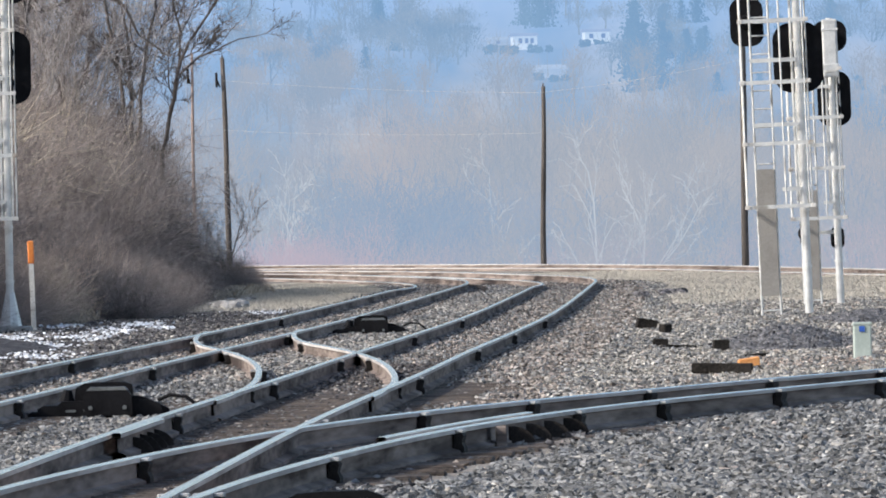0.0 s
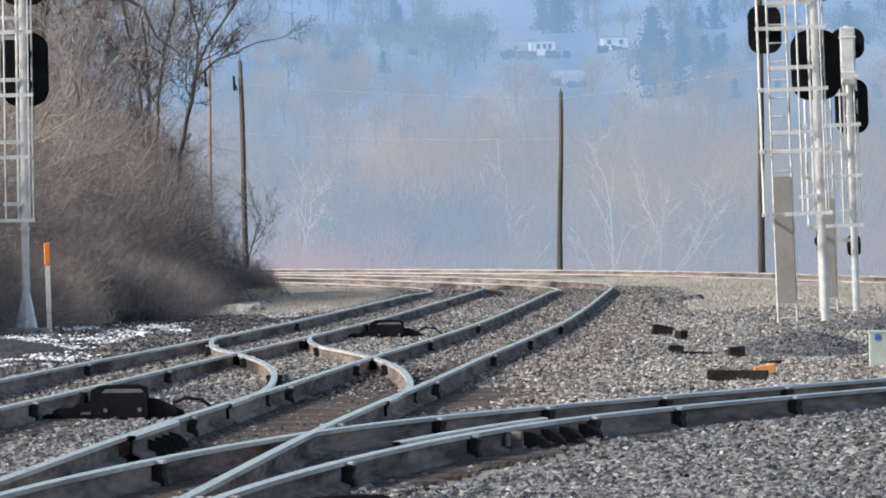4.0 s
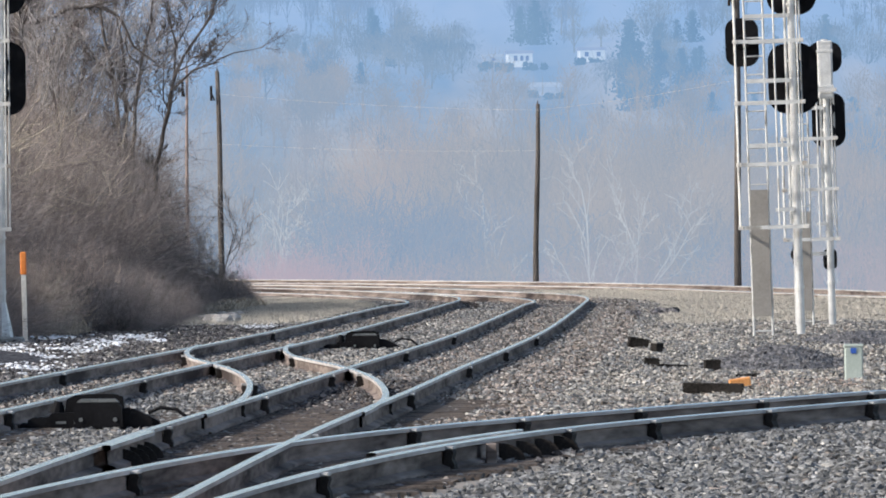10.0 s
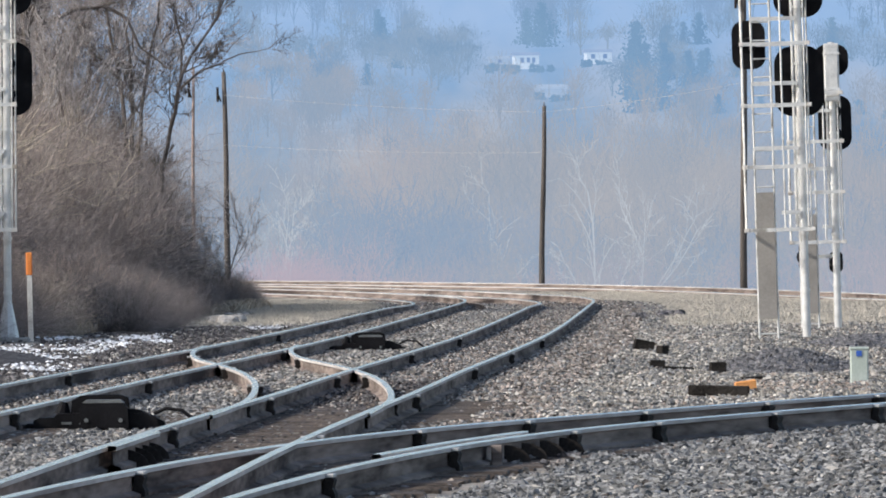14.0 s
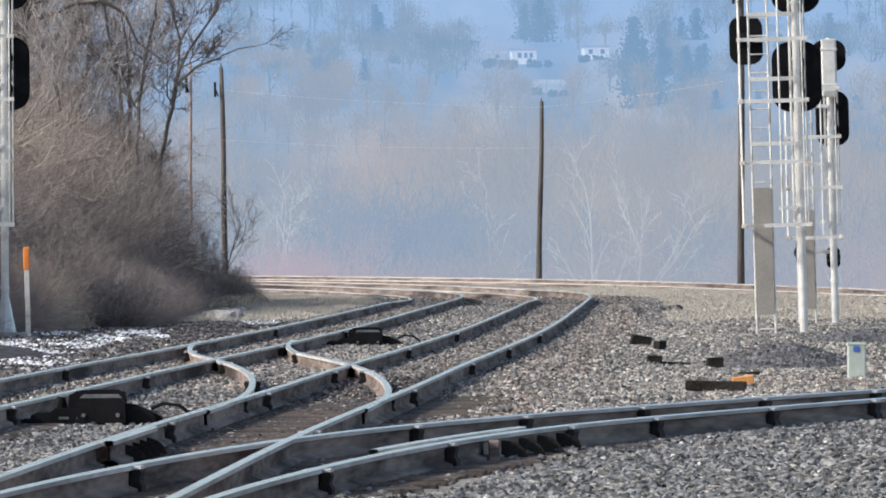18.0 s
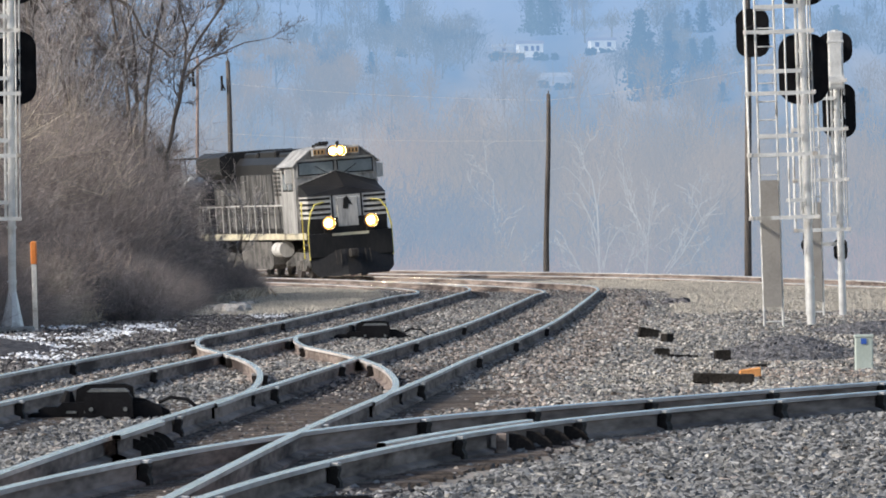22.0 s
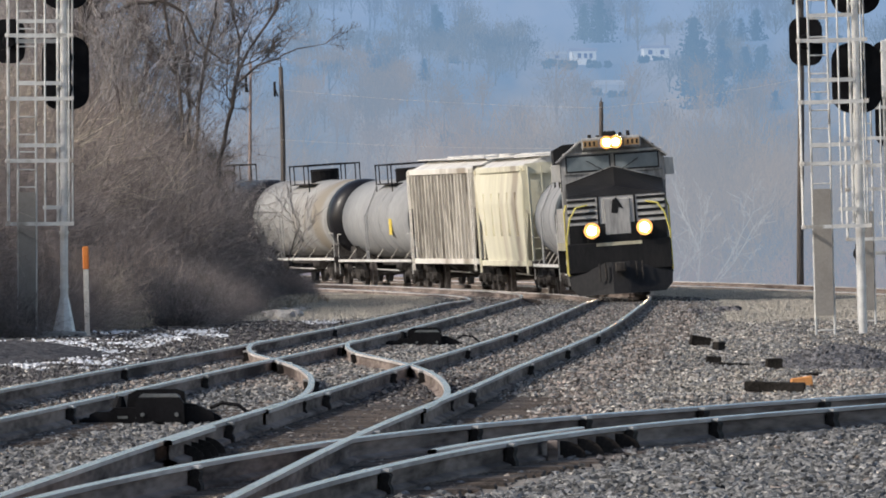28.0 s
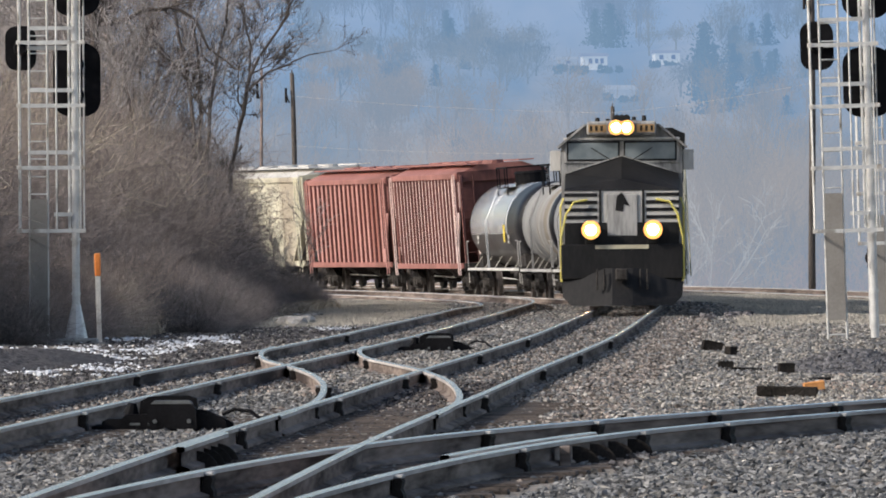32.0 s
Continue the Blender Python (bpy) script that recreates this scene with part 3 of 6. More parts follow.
switch_machine(-1.22, 249, 0, "black switch machine beside the crossover points")
switch_machine(-0.62, 82.5, 0, "black switch machine on grey ballast beside branch rail")

# ---- marker stake, cable box, mound, timbers, rubble, snow ----
stake = thing("marker_stake", stand(-8.12, 290, -1.0), "white marker stake with orange plastic top", "marker post")
bm = bmesh.new()
box(bm, -0.05, 0.05, -0.02, 0.02, -0.1, 1.30, 0.008)
part("stake_post", bm, WHITE_PAINT, stake)
bm = bmesh.new()
box(bm, -0.062, 0.062, -0.03, 0.03, 1.28, 1.74, 0.02)
part("stake_cap", bm, ORANGE, stake, "orange plastic cap")

cable_box = thing("cable_box", stand(5.30, 187), "grey green cable box with blue mark on gravel", "utility box")
bm = bmesh.new()
box(bm, -0.115, 0.115, -0.10, 0.10, -0.05, 0.43, 0.015)
part("box_body", bm, BOX_GREEN, cable_box)
bm = bmesh.new()
box(bm, -0.125, 0.125, -0.11, 0.11, 0.41, 0.45, 0.01)
part("box_lid", bm, BOX_GREEN, cable_box)
bm = bmesh.new()
box(bm, -0.04, 0.03, -0.112, -0.105, 0.33, 0.40)
part("blue_mark", bm, BLUE_MARK, cable_box, "small blue mark")


def mound(x, y, rx, ry, h, mat, label, seed):
    n, m = 110, 36
    verts, faces = [], []
    for j in range(m + 1):
        u = j / m
        for i in range(n):
            a = 2 * math.pi * i / n
            k = 1 + 0.18 * noise.noise((math.cos(a) * 1.5 + seed, math.sin(a) * 1.5, 0.0))
            px, py = x + rx * k * (1 - u) * math.cos(a), y + ry * k * (1 - u) * math.sin(a)
            bump = 0.12 * h * noise.noise((px * 4, py * 1.0, seed)) + 0.12 * h * noise.noise((px * 13, py * 5, seed)) + 0.08 * h * noise.noise((px * 27, py * 11, seed))
            verts.append((px, py, height_at(px, py) - 0.03 + h * (u * u * (3 - 2 * u)) ** 0.8 + bump))
    for j in range(m):
        for i in range(n):
            faces.append((j * n + i, j * n + (i + 1) % n, (j + 1) * n + (i + 1) % n, (j + 1) * n + i))
    ob = fast_mesh("mound", verts, faces, mat, smooth=True)
    return tagged(ob, label, "mound", kind="stuff")


mound(4.80, 208, 1.32, 10, 0.31, CINDER_HEAP, "low mound of dark cinders on the yard", 3.0)
mound(7.5, 255, 1.5, 11, 0.24, CINDER_HEAP, "low spread of dark cinders behind the mound", 7.0)
mound(-8.0, 232, 2.3, 16, 0.30, COAL, "dark earth bank edge beside second track", 11.0)


def timber(x, y, length, size, turn, label, mat=ROTTEN, tilt=0.0):
    bm = bmesh.new()
    box(bm, -length / 2, length / 2, -size / 2, size / 2, 0, size, 0.012)
    for v in bm.verts:
        v.co += Vector((0, noise.noise(v.co * 3) * 0.02, noise.noise(v.co * 4 + Vector((5, 0, 0))) * 0.02))
    ob = part("loose_timber", bm, mat)
    ob.matrix_world = pose(x, y, height_at(x, y) + 0.02, 0, tilt, turn)
    return tagged(ob, label, "timber", "loose timbers on the gravel")


def by_eye(px, py):
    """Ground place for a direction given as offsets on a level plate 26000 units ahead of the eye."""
    y = 26000 * 1.79 / (py - 436 + 0.0105 * (px - 784))
    return (px - 784) * y / 26000, y


def debris():
    for px, py, length, size, turn, tilt in ((1138, 621, 0.34, 0.17, 10, 12), (1172, 627, 0.17, 0.15, 40, 8), (1163, 654, 0.22, 0.10, 5, 6),
                                             (1200, 656, 0.5, 0.04, 25, 3), (1270, 664, 0.22, 0.145, 8, 2), (1330, 677, 0.30, 0.05, 12, 0)):
        x, y = by_eye(px, py)
        timber(x, y, length, size, turn, "short dark rotten timber block on gravel", tilt=tilt)
    x, y = by_eye(1272, 700)
    timber(x, y, 0.72, 0.13, -6, "dark sawn timber lying beside branch track", tilt=1)
    x, y = by_eye(1320, 694)
    timber(x, y, 0.26, 0.11, 4, "orange painted timber offcut on gravel", ORANGE_DULL, tilt=-5)
    rng = random.Random(5)
    for px, py, n, spread, mat, label, size in ((1165, 561, 10, 0.6, COAL, "dark broken rock in a low heap", 0.22), (402, 577, 8, 0.42, RUBBLE, "pale broken concrete lump beside brush", 0.34),
                                                (420, 562, 4, 0.35, RUBBLE, "pale broken concrete lump beside brush", 0.2), (1420, 668, 5, 1.1, RUBBLE, "small pale stone on gravel", 0.07)):
        for k in range(n):
            x, y = by_eye(px, py)
            x, y = x + rng.uniform(-spread, spread), y + rng.uniform(-3, 3)
            bm = bmesh.new()
            bmesh.ops.create_icosphere(bm, subdivisions=2, radius=1.0)
            for v in bm.verts:
                v.co = Vector((v.co.x * size * 0.8, v.co.y * size * 0.7, v.co.z * size * 0.5)) * (1 + 0.45 * noise.noise(v.co * 1.3 + Vector((k * 3.1, px, 0))))
            ob = part("rock", bm, mat)
            ob.matrix_world = pose(x, y, height_at(x, y) + size * 0.18, rng.uniform(-20, 20), rng.uniform(-20, 20), rng.uniform(0, 180))
            tagged(ob, label, "rock", "loose rocks")


debris()


def snow_patch(px, py, rx, ry, seed):
    x, y = by_eye(px, py)
    n, m = 60, 10
    rx, ry = rx * 0.8, ry * 0.8
    verts, faces = [], []
    for j in range(m + 1):
        u = 1 - j / m
        for i in range(n):
            a = 2 * math.pi * i / n
            k = 1 + 0.55 * noise.noise((math.cos(a) * 2.2 + seed, math.sin(a) * 2.2, 1.0)) + 0.25 * noise.noise((math.cos(a) * 6 + seed, math.sin(a) * 6, 1.0))
            qx, qy = x + rx * 0.55 * k * u * math.cos(a), y + ry * k * u * math.sin(a)
            verts.append((qx, qy, height_at(qx, qy) - 0.035 + 0.06 * (1 - u ** 3) + 0.035 * noise.noise((qx * 4, qy * 0.8, seed)) + 0.04 * noise.noise((qx * 13, qy * 3, seed))))
    for j in range(m):
        for i in range(n):
            faces.append((j * n + i, j * n + (i + 1) % n, (j + 1) * n + (i + 1) % n, (j + 1) * n + i))
    ob = fast_mesh("snow_patch", verts, faces, SNOW, smooth=True)
    tagged(ob, "patch of old grainy snow on dark earth", "snow", "snow patches", "stuff")


SNOW_SPOTS = ((45, 655, 0.75, 8, 1.0), (-60, 652, 0.9, 8, 2.0), (80, 660, 0.22, 3, 3.0), (150, 615, 0.75, 10, 4.0), (195, 607, 0.4, 5, 5.0), (268, 600, 0.35, 6, 6.0),
             (275, 609, 0.2, 3, 7.0), (432, 562, 0.30, 5, 8.0), (478, 582, 0.55, 6, 9.0), (400, 573, 0.2, 3, 10.0), (10, 638, 0.7, 8, 12.0), (-90, 625, 0.8, 8, 13.0), (120, 600, 0.4, 4, 14.0), (75, 636, 0.5, 6, 31.0), (30, 622, 0.5, 6, 32.0), (28, 648, 0.25, 3, 15.0), (60, 645, 0.2, 3, 16.0), (-20, 662, 0.4, 4, 17.0), (170, 622, 0.3, 4, 18.0), (215, 612, 0.25, 4, 19.0), (235, 602, 0.2, 3, 20.0), (100, 622, 0.3, 3, 21.0), (-110, 640, 0.6, 5, 22.0))
for args in SNOW_SPOTS:
    snow_patch(*args)
# ---- the train ----
LOCO_BLACK = material("dusty_black_paint", (0.007, 0.007, 0.008), (0.023, 0.022, 0.022), 0.5, scale=1.2, fine=14, bump=0.1, streak=0.3, spec=0.25)
LOCO_SIDE = material("dusty_hood_paint", (0.012, 0.012, 0.013), (0.17, 0.165, 0.158), 0.7, scale=2.2, fine=9, bump=0.1, streak=0.12, spread=0.16, spec=0.3)
LOCO_CAB = material("dirty_pale_grey_paint", (0.46, 0.445, 0.42), (0.70, 0.68, 0.64), 0.55, scale=1.4, fine=14, bump=0.05, streak=0.3, dirt=(0.26, 0.23, 0.20), dirt_amount=0.05)
CAB_GREY = material("grimy_mid_grey_paint", (0.13, 0.128, 0.125), (0.50, 0.49, 0.47), 0.6, scale=1.8, fine=12, bump=0.05, streak=0.2, dirt=(0.10, 0.09, 0.08), dirt_amount=0.06, spec=0.3)
SILL_CREAM = material("cream_sill_stripe", (0.48, 0.43, 0.30), (0.68, 0.63, 0.47), 0.6, scale=2, fine=16, bump=0.05, dirt=(0.2, 0.17, 0.13), dirt_amount=0.1)
SAFETY_YELLOW = material("yellow_handrail_paint", (0.62, 0.52, 0.10), (0.80, 0.70, 0.20), 0.5, scale=6, fine=30, bump=0.0)
# Blue-grey pane colour holds a painted sky reflection.
GLASS = material("glass_with_painted_sky", (0.16, 0.20, 0.22), (0.25, 0.29, 0.31), 0.08, 0.0, scale=1, fine=4, bump=0.0)
LAMP_GLOW = material("lit_lamp_lens", (1.0, 0.75, 0.4), (1.0, 0.8, 0.5), 0.3, glow=(1.0, 0.66, 0.30), glow_strength=260.0, bump=0.0)
# Emission on the reflectors stands in for orange glare around the lamps.
HALO_GLOW = material("reflector_painted_glare", (1.0, 0.5, 0.2), (1.0, 0.55, 0.25), 0.4, glow=(1.0, 0.48, 0.13), glow_strength=1.9, bump=0.0)
AMBER = material("amber_number_board", (0.16, 0.11, 0.06), (0.28, 0.20, 0.11), 0.4, glow=(1.0, 0.55, 0.2), glow_strength=0.15, bump=0.0)
BOGIE = material("grimy_truck_steel", (0.012, 0.011, 0.011), (0.075, 0.068, 0.063), 0.8, 0.0, scale=3, fine=25, bump=0.3, spec=0.15)
LOCO_BOGIE = material("dusty_truck_steel", (0.02, 0.019, 0.018), (0.20, 0.188, 0.175), 0.8, 0.1, scale=2, fine=20, bump=0.3)
WHEEL = material("wheel_steel", (0.06, 0.05, 0.045), (0.20, 0.18, 0.17), 0.5, 0.5, scale=4, fine=30, bump=0.1)
TANK_GREY = material("dusty_grey_tank_paint", (0.25, 0.255, 0.26), (0.35, 0.355, 0.357), 0.8, scale=0.5, fine=5, bump=0.03, streak=0.8, dirt=(0.20, 0.195, 0.19), dirt_amount=-0.02, spec=0.25)
TANK_WORN = material("stained_grey_tank_paint", (0.24, 0.238, 0.232), (0.39, 0.386, 0.374), 0.75, scale=0.8, fine=9, bump=0.05, streak=0.3, dirt=(0.27, 0.24, 0.20), dirt_amount=0.05, spec=0.25)
TANK_SILVER = material("bright_silver_tank_paint", (0.62, 0.64, 0.66), (0.80, 0.82, 0.84), 0.22, 0.6, scale=0.6, fine=8, bump=0.03, streak=0.4, dirt=(0.35, 0.33, 0.30), dirt_amount=0.03)
TANK_DARK = material("dark_grey_belly", (0.025, 0.024, 0.023), (0.075, 0.07, 0.067), 0.3, scale=0.7, fine=9, bump=0.05, streak=0.3)
TANK_BLACK = material("glossy_black_band", (0.006, 0.006, 0.008), (0.016, 0.016, 0.02), 0.35, spec=0.3, scale=2, fine=14, bump=0.02)
CREAM = material("cream_hopper_paint", (0.60, 0.57, 0.43), (0.76, 0.725, 0.57), 0.6, scale=0.6, fine=8, bump=0.05, streak=0.25, dirt=(0.45, 0.39, 0.30), dirt_amount=0.04)
PALE = material("pale_grey_hopper_paint", (0.66, 0.63, 0.56), (0.84, 0.81, 0.74), 0.6, scale=0.6, fine=8, bump=0.05, streak=0.25, dirt=(0.34, 0.29, 0.23), dirt_amount=0.06)
# Hopper body colour darkened: shade behind the ribs is painted in.
RIB_SHADE = material("shaded_hopper_paint", (0.10, 0.088, 0.072), (0.22, 0.20, 0.17), 0.65, scale=0.6, fine=8, bump=0.05, streak=0.25)
RED = material("faded_red_hopper_paint", (0.27, 0.105, 0.09), (0.44, 0.20, 0.17), 0.65, scale=0.6, fine=8, bump=0.05, streak=0.25, dirt=(0.26, 0.11, 0.09), dirt_amount=0.06)
PALE_SHEET = material("rust_streaked_pale_sheet", (0.17, 0.15, 0.125), (0.62, 0.585, 0.52), 0.65, scale=2.2, fine=16, bump=0.05, streak=0.12, spread=0.12)
WORN_RIB = material("worn_pale_rib_paint", (0.16, 0.145, 0.125), (0.60, 0.57, 0.51), 0.65, scale=1.5, fine=10, bump=0.05, streak=0.2)
# Darker copy of the red: shade on ends and ribs put into the colour.
RED_SHADED = material("shaded_red_hopper_paint", (0.07, 0.025, 0.023), (0.15, 0.055, 0.05), 0.7, scale=0.6, fine=8, bump=0.05, streak=0.25)
# Paler copy of the red: sunlight on worn side sheets put into the colour.
RED_RIB = material("worn_sunlit_red_paint", (0.62, 0.44, 0.40), (0.86, 0.70, 0.66), 0.65, scale=1.0, fine=12, bump=0.05, streak=0.25)
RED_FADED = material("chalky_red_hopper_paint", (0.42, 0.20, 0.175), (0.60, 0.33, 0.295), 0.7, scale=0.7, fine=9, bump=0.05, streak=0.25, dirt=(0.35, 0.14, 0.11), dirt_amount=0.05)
ROOF_GREY = material("pale_roof_paint", (0.50, 0.48, 0.45), (0.76, 0.75, 0.72), 0.6, scale=1.0, fine=10, bump=0.1)
YELLOW_MARK = material("yellow_placard", (0.70, 0.52, 0.06), (0.82, 0.62, 0.10), 0.5, bump=0.0)


def bogie(parent, x, axles, spacing, radius, mat):
    """A truck with side frames, springs and wheelsets."""
    bm = bmesh.new()
    span = spacing * (axles - 1) / 2
    for side in (-1, 1):
        y0, y1 = sorted((side * 0.96, side * 1.12))
        z = radius
        prism(bm, [(x - span - 0.28, z - 0.12), (x - span - 0.28, z + 0.14), (x - span * 0.45, z + 0.42), (x + span * 0.45, z + 0.42),
                   (x + span + 0.28, z + 0.14), (x + span + 0.28, z - 0.12), (x + span * 0.55, z - 0.02), (x + span * 0.35, z - 0.24),
                   (x - span * 0.35, z - 0.24), (x - span * 0.55, z - 0.02)], y0, y1)
        for k in range(axles):
            ax = x - span + spacing * k
            tube(bm, (ax, side * 1.10, z), (ax, side * 1.24, z), 0.15, 0.12, 10)
        for k in (-0.16, 0.0, 0.16):
            tube(bm, (x + k, side * 1.14, z - 0.16), (x + k, side * 1.14, z + 0.14), 0.07, sides=8)
    box(bm, x - 0.25, x + 0.25, -1.05, 1.05, radius + 0.1, radius + 0.42, 0.03)
    truck = part("truck", bm, mat, parent)
    for k in range(axles):
        ax = x - span + spacing * k
        w = bmesh.new()
        for side in (-1, 1):
            tube(w, (ax, side * 0.69, radius), (ax, side * 0.82, radius), radius, radius, 24)
            tube(w, (ax, side * 0.665, radius), (ax, side * 0.69, radius), radius + 0.028, radius + 0.02, 24)
        tube(w, (ax, -0.8, radius), (ax, 0.8, radius), 0.085, sides=10)
        part("wheelset", w, WHEEL, truck)
    return truck


def knuckle(parent, x):
    bm = bmesh.new()
    sign = 1 if x > 0 else -1
    box(bm, min(x, x - sign * 0.9), max(x, x - sign * 0.9), -0.09, 0.09, 0.78, 0.98, 0.02)
    box(bm, min(x - sign * 0.28, x + sign * 0.02), max(x - sign * 0.28, x + sign * 0.02), -0.17, 0.15, 0.72, 1.02, 0.04)
    part("coupler", bm, BOGIE, parent)


def lamp(parent, x, y, z, r, hood):
    """A sealed beam lamp set back in a black hood, added to block spill onto the nose."""
    bm = bmesh.new()
    tube(bm, (x - 0.16, y, z), (x, y, z), r * 1.0, r * 1.8, 16)
    bowl = part("headlight", bm, LOCO_BLACK, parent)
    bm = bmesh.new()
    tube(bm, (x - 0.01, y, z), (x + hood, y, z), r * 1.84, r * 1.84, 18, caps=False)
    tube(bm, (x - 0.01, y, z), (x + hood, y, z), r * 1.92, r * 1.92, 18, caps=False)
    part("spill_shield", bm, LOCO_BLACK, bowl)
    bm = bmesh.new()
    tube(bm, (x + 0.001, y, z), (x + 0.02, y, z), r * 1.8, r * 1.5, 18)
    part("reflector", bm, HALO_GLOW, bowl, "reflector glowing with painted orange glare")
    bm = bmesh.new()
    tube(bm, (x + 0.021, y, z), (x + 0.024, y, z), r * 1.02, r * 1.0, 16)
    part("lens", bm, LAMP_GLOW, bowl, "lit warm white lamp lens")


def build_locomotive():
    loco = thing("locomotive", Matrix(), "black diesel freight locomotive with white nose stripes and lit headlights", "locomotive")
    # deck and sill
    bm = bmesh.new()
    box(bm, -10.4, 10.35, -1.46, 1.46, 1.42, 1.60, 0.02)
    box(bm, -10.2, 10.0, -0.6, 0.6, 1.0, 1.42)
    part("deck", bm, LOCO_BLACK, loco)
    for side in (-1, 1):
        bm = bmesh.new()
        box(bm, -10.3, 9.9, *sorted((side * 1.465, side * 1.50)), 1.44, 1.66)
        part("sill", bm, SILL_CREAM, loco, "cream painted side sill")
    # fuel tank
    bm = bmesh.new()
    prism(bm, [(-2.9, 0.55), (-2.9, 1.38), (2.9, 1.38), (2.9, 0.55), (2.6, 0.38), (-2.6, 0.38)], -1.38, 1.38)
    part("fuel_tank", bm, LOCO_BOGIE, loco)
    for side in (-1, 1):
        for x in (3.5, 4.3):
            bm = bmesh.new()
            tube(bm, (x - 0.34, side * 1.2, 1.08), (x + 0.38, side * 1.2, 1.08), 0.28, sides=16)
            part("air_reservoir", bm, LOCO_CAB, loco)
    for x in (-6.7, 6.7):
        bogie(loco, x, 3, 2.02, 0.53, LOCO_BOGIE)
    for x in (-11.0, 11.0):
        knuckle(loco, x)
    # pilot and plough
    for sign, name in ((1, "pilot"), (-1, "rear_pilot")):
        bm = bmesh.new()
        box(bm, *sorted((sign * 10.2, sign * 10.45)), -1.5, 1.5, 0.75, 1.62, 0.03)
        part(name, bm, LOCO_BLACK, loco)
    bm = bmesh.new()
    rings = []
    for z, reach, half in ((0.10, 10.95, 1.25), (0.32, 10.82, 1.47), (0.85, 10.60, 1.52), (1.02, 10.50, 1.52)):
        rings.append([(10.3, -half, z), (reach - 0.32, -half, z), (reach, -0.25, z), (reach, 0.25, z), (reach - 0.32, half, z), (10.3, half, z)])
    loft(bm, rings)
    part("plough", bm, LOCO_BLACK, loco, "black steel snow plough")
    for y in (-0.62, -0.45, 0.45, 0.62):
        handrail(loco, [(10.62, y, 1.0), (10.75, y, 0.72), (10.78, y, 0.5)], 0.025, BOGIE, "air_hose")
    # nose
    bm = bmesh.new()
    half = 1.40
    prism_pts = [(8.55, 1.6), (10.15, 1.6), (10.15, 2.94), (8.55, 2.94)]
    prism(bm, prism_pts, -half, half)
    part("nose", bm, LOCO_CAB, loco, "pale grey nose front")
    bm = bmesh.new()
    f = [bm.verts.new(p) for p in ((10.17, -half - .02, 2.94), (10.17, half + .02, 2.94), (10.02, half * 0.98, 3.0), (9.95, 0, 3.22), (10.02, -half * 0.98, 3.0))]
    b = [bm.verts.new(p) for p in ((8.6, -half - .02, 2.94), (8.6, half + .02, 2.94), (8.6, half, 3.36), (8.6, 0, 3.80), (8.6, -half, 3.36))]
    bm.faces.new(f), bm.faces.new(b[::-1])
    for i in range(5):
        bm.faces.new((f[i], b[i], b[(i + 1) % 5], f[(i + 1) % 5]))
    bmesh.ops.recalc_face_normals(bm, faces=bm.faces[:])
    part("nose_top", bm, LOCO_BLACK, loco, "black sloping top of the nose")
    for side in (-1, 1):
        handrail(loco, [(8.64, side * 0.03, 3.80), (8.64, side * half, 3.375)], 0.022, CAB_GREY, "nose_top_edge")
    bm = bmesh.new()
    box(bm, 8.60, 8.63, -1.44, 1.44, 4.20, 4.26, 0.01)
    part("window_trim", bm, LOCO_CAB, loco, "pale strip above the windshield")
    bm = bmesh.new()
    box(bm, 10.15, 10.19, -half, half, 1.60, 2.15)
    part("nose_skirt", bm, LOCO_BLACK, loco)
    bm = bmesh.new()
    box(bm, 10.452, 10.47, -0.66, 0.66, 1.50, 1.60)
    part("kick_strip", bm, SILL_CREAM, loco, "worn pale strip")
    for side in (-1, 1):
        for k in range(4):
            z = 2.24 + 0.185 * k
            bm = bmesh.new()
            box(bm, 10.15, 10.165, *sorted((side * 0.60, side * 1.40)), z, z + 0.085)
            part("stripe", bm, LOCO_BLACK, loco, "black stripe")
        bm = bmesh.new()
        box(bm, 10.15, 10.172, *sorted((side * 0.50, side * 0.56)), 2.15, 2.94)
        part("door_post", bm, LOCO_BLACK, loco)
    bm = bmesh.new()
    box(bm, 10.15, 10.196, -0.38, 0.40, 1.80, 2.86, 0.03)
    door = part("nose_door", bm, CAB_GREY, loco)
    bm = bmesh.new()
    prism(bm, [(-0.16, 2.45), (-0.12, 2.8), (0.0, 2.9), (0.10, 2.74), (0.20, 2.55), (0.06, 2.6), (0.02, 2.42)], -0.004, 0.004)
    bmesh.ops.rotate(bm, verts=bm.verts[:], cent=(0, 0, 0), matrix=Matrix.Rotation(radians(90), 3, "Z"))
    bmesh.ops.translate(bm, verts=bm.verts[:], vec=(10.203, 0.0, 0.0))
    part("emblem", bm, LOCO_BLACK, door, "plain black emblem shape")
    # cab
    bm = bmesh.new()
    ring = [(-1.5, 1.6), (-1.5, 4.08), (-0.92, 4.55), (-0.4, 4.64), (0.4, 4.64), (0.92, 4.55), (1.5, 4.08), (1.5, 1.6)]
    loft(bm, [[(x, y, z) for y, z in ring] for x in (5.9, 8.55)])
    part("cab", bm, CAB_GREY, loco, "dirty grey cab")
    bm = bmesh.new()
    over = [(-1.62, 4.03), (-0.95, 4.58), (-0.4, 4.68), (0.4, 4.68), (0.95, 4.58), (1.62, 4.03), (1.58, 4.0), (0.92, 4.54), (0.4, 4.645), (-0.4, 4.645), (-0.92, 4.54), (-1.58, 4.0)]
    loft(bm, [[(x, y, z) for y, z in over] for x in (5.8, 8.72)])
    part("cab_roof", bm, CAB_GREY, loco, "dirty grey cab roof")
    bm = bmesh.new()
    box(bm, 8.55, 8.60, -1.42, 1.42, 3.62, 4.20, 0.02)
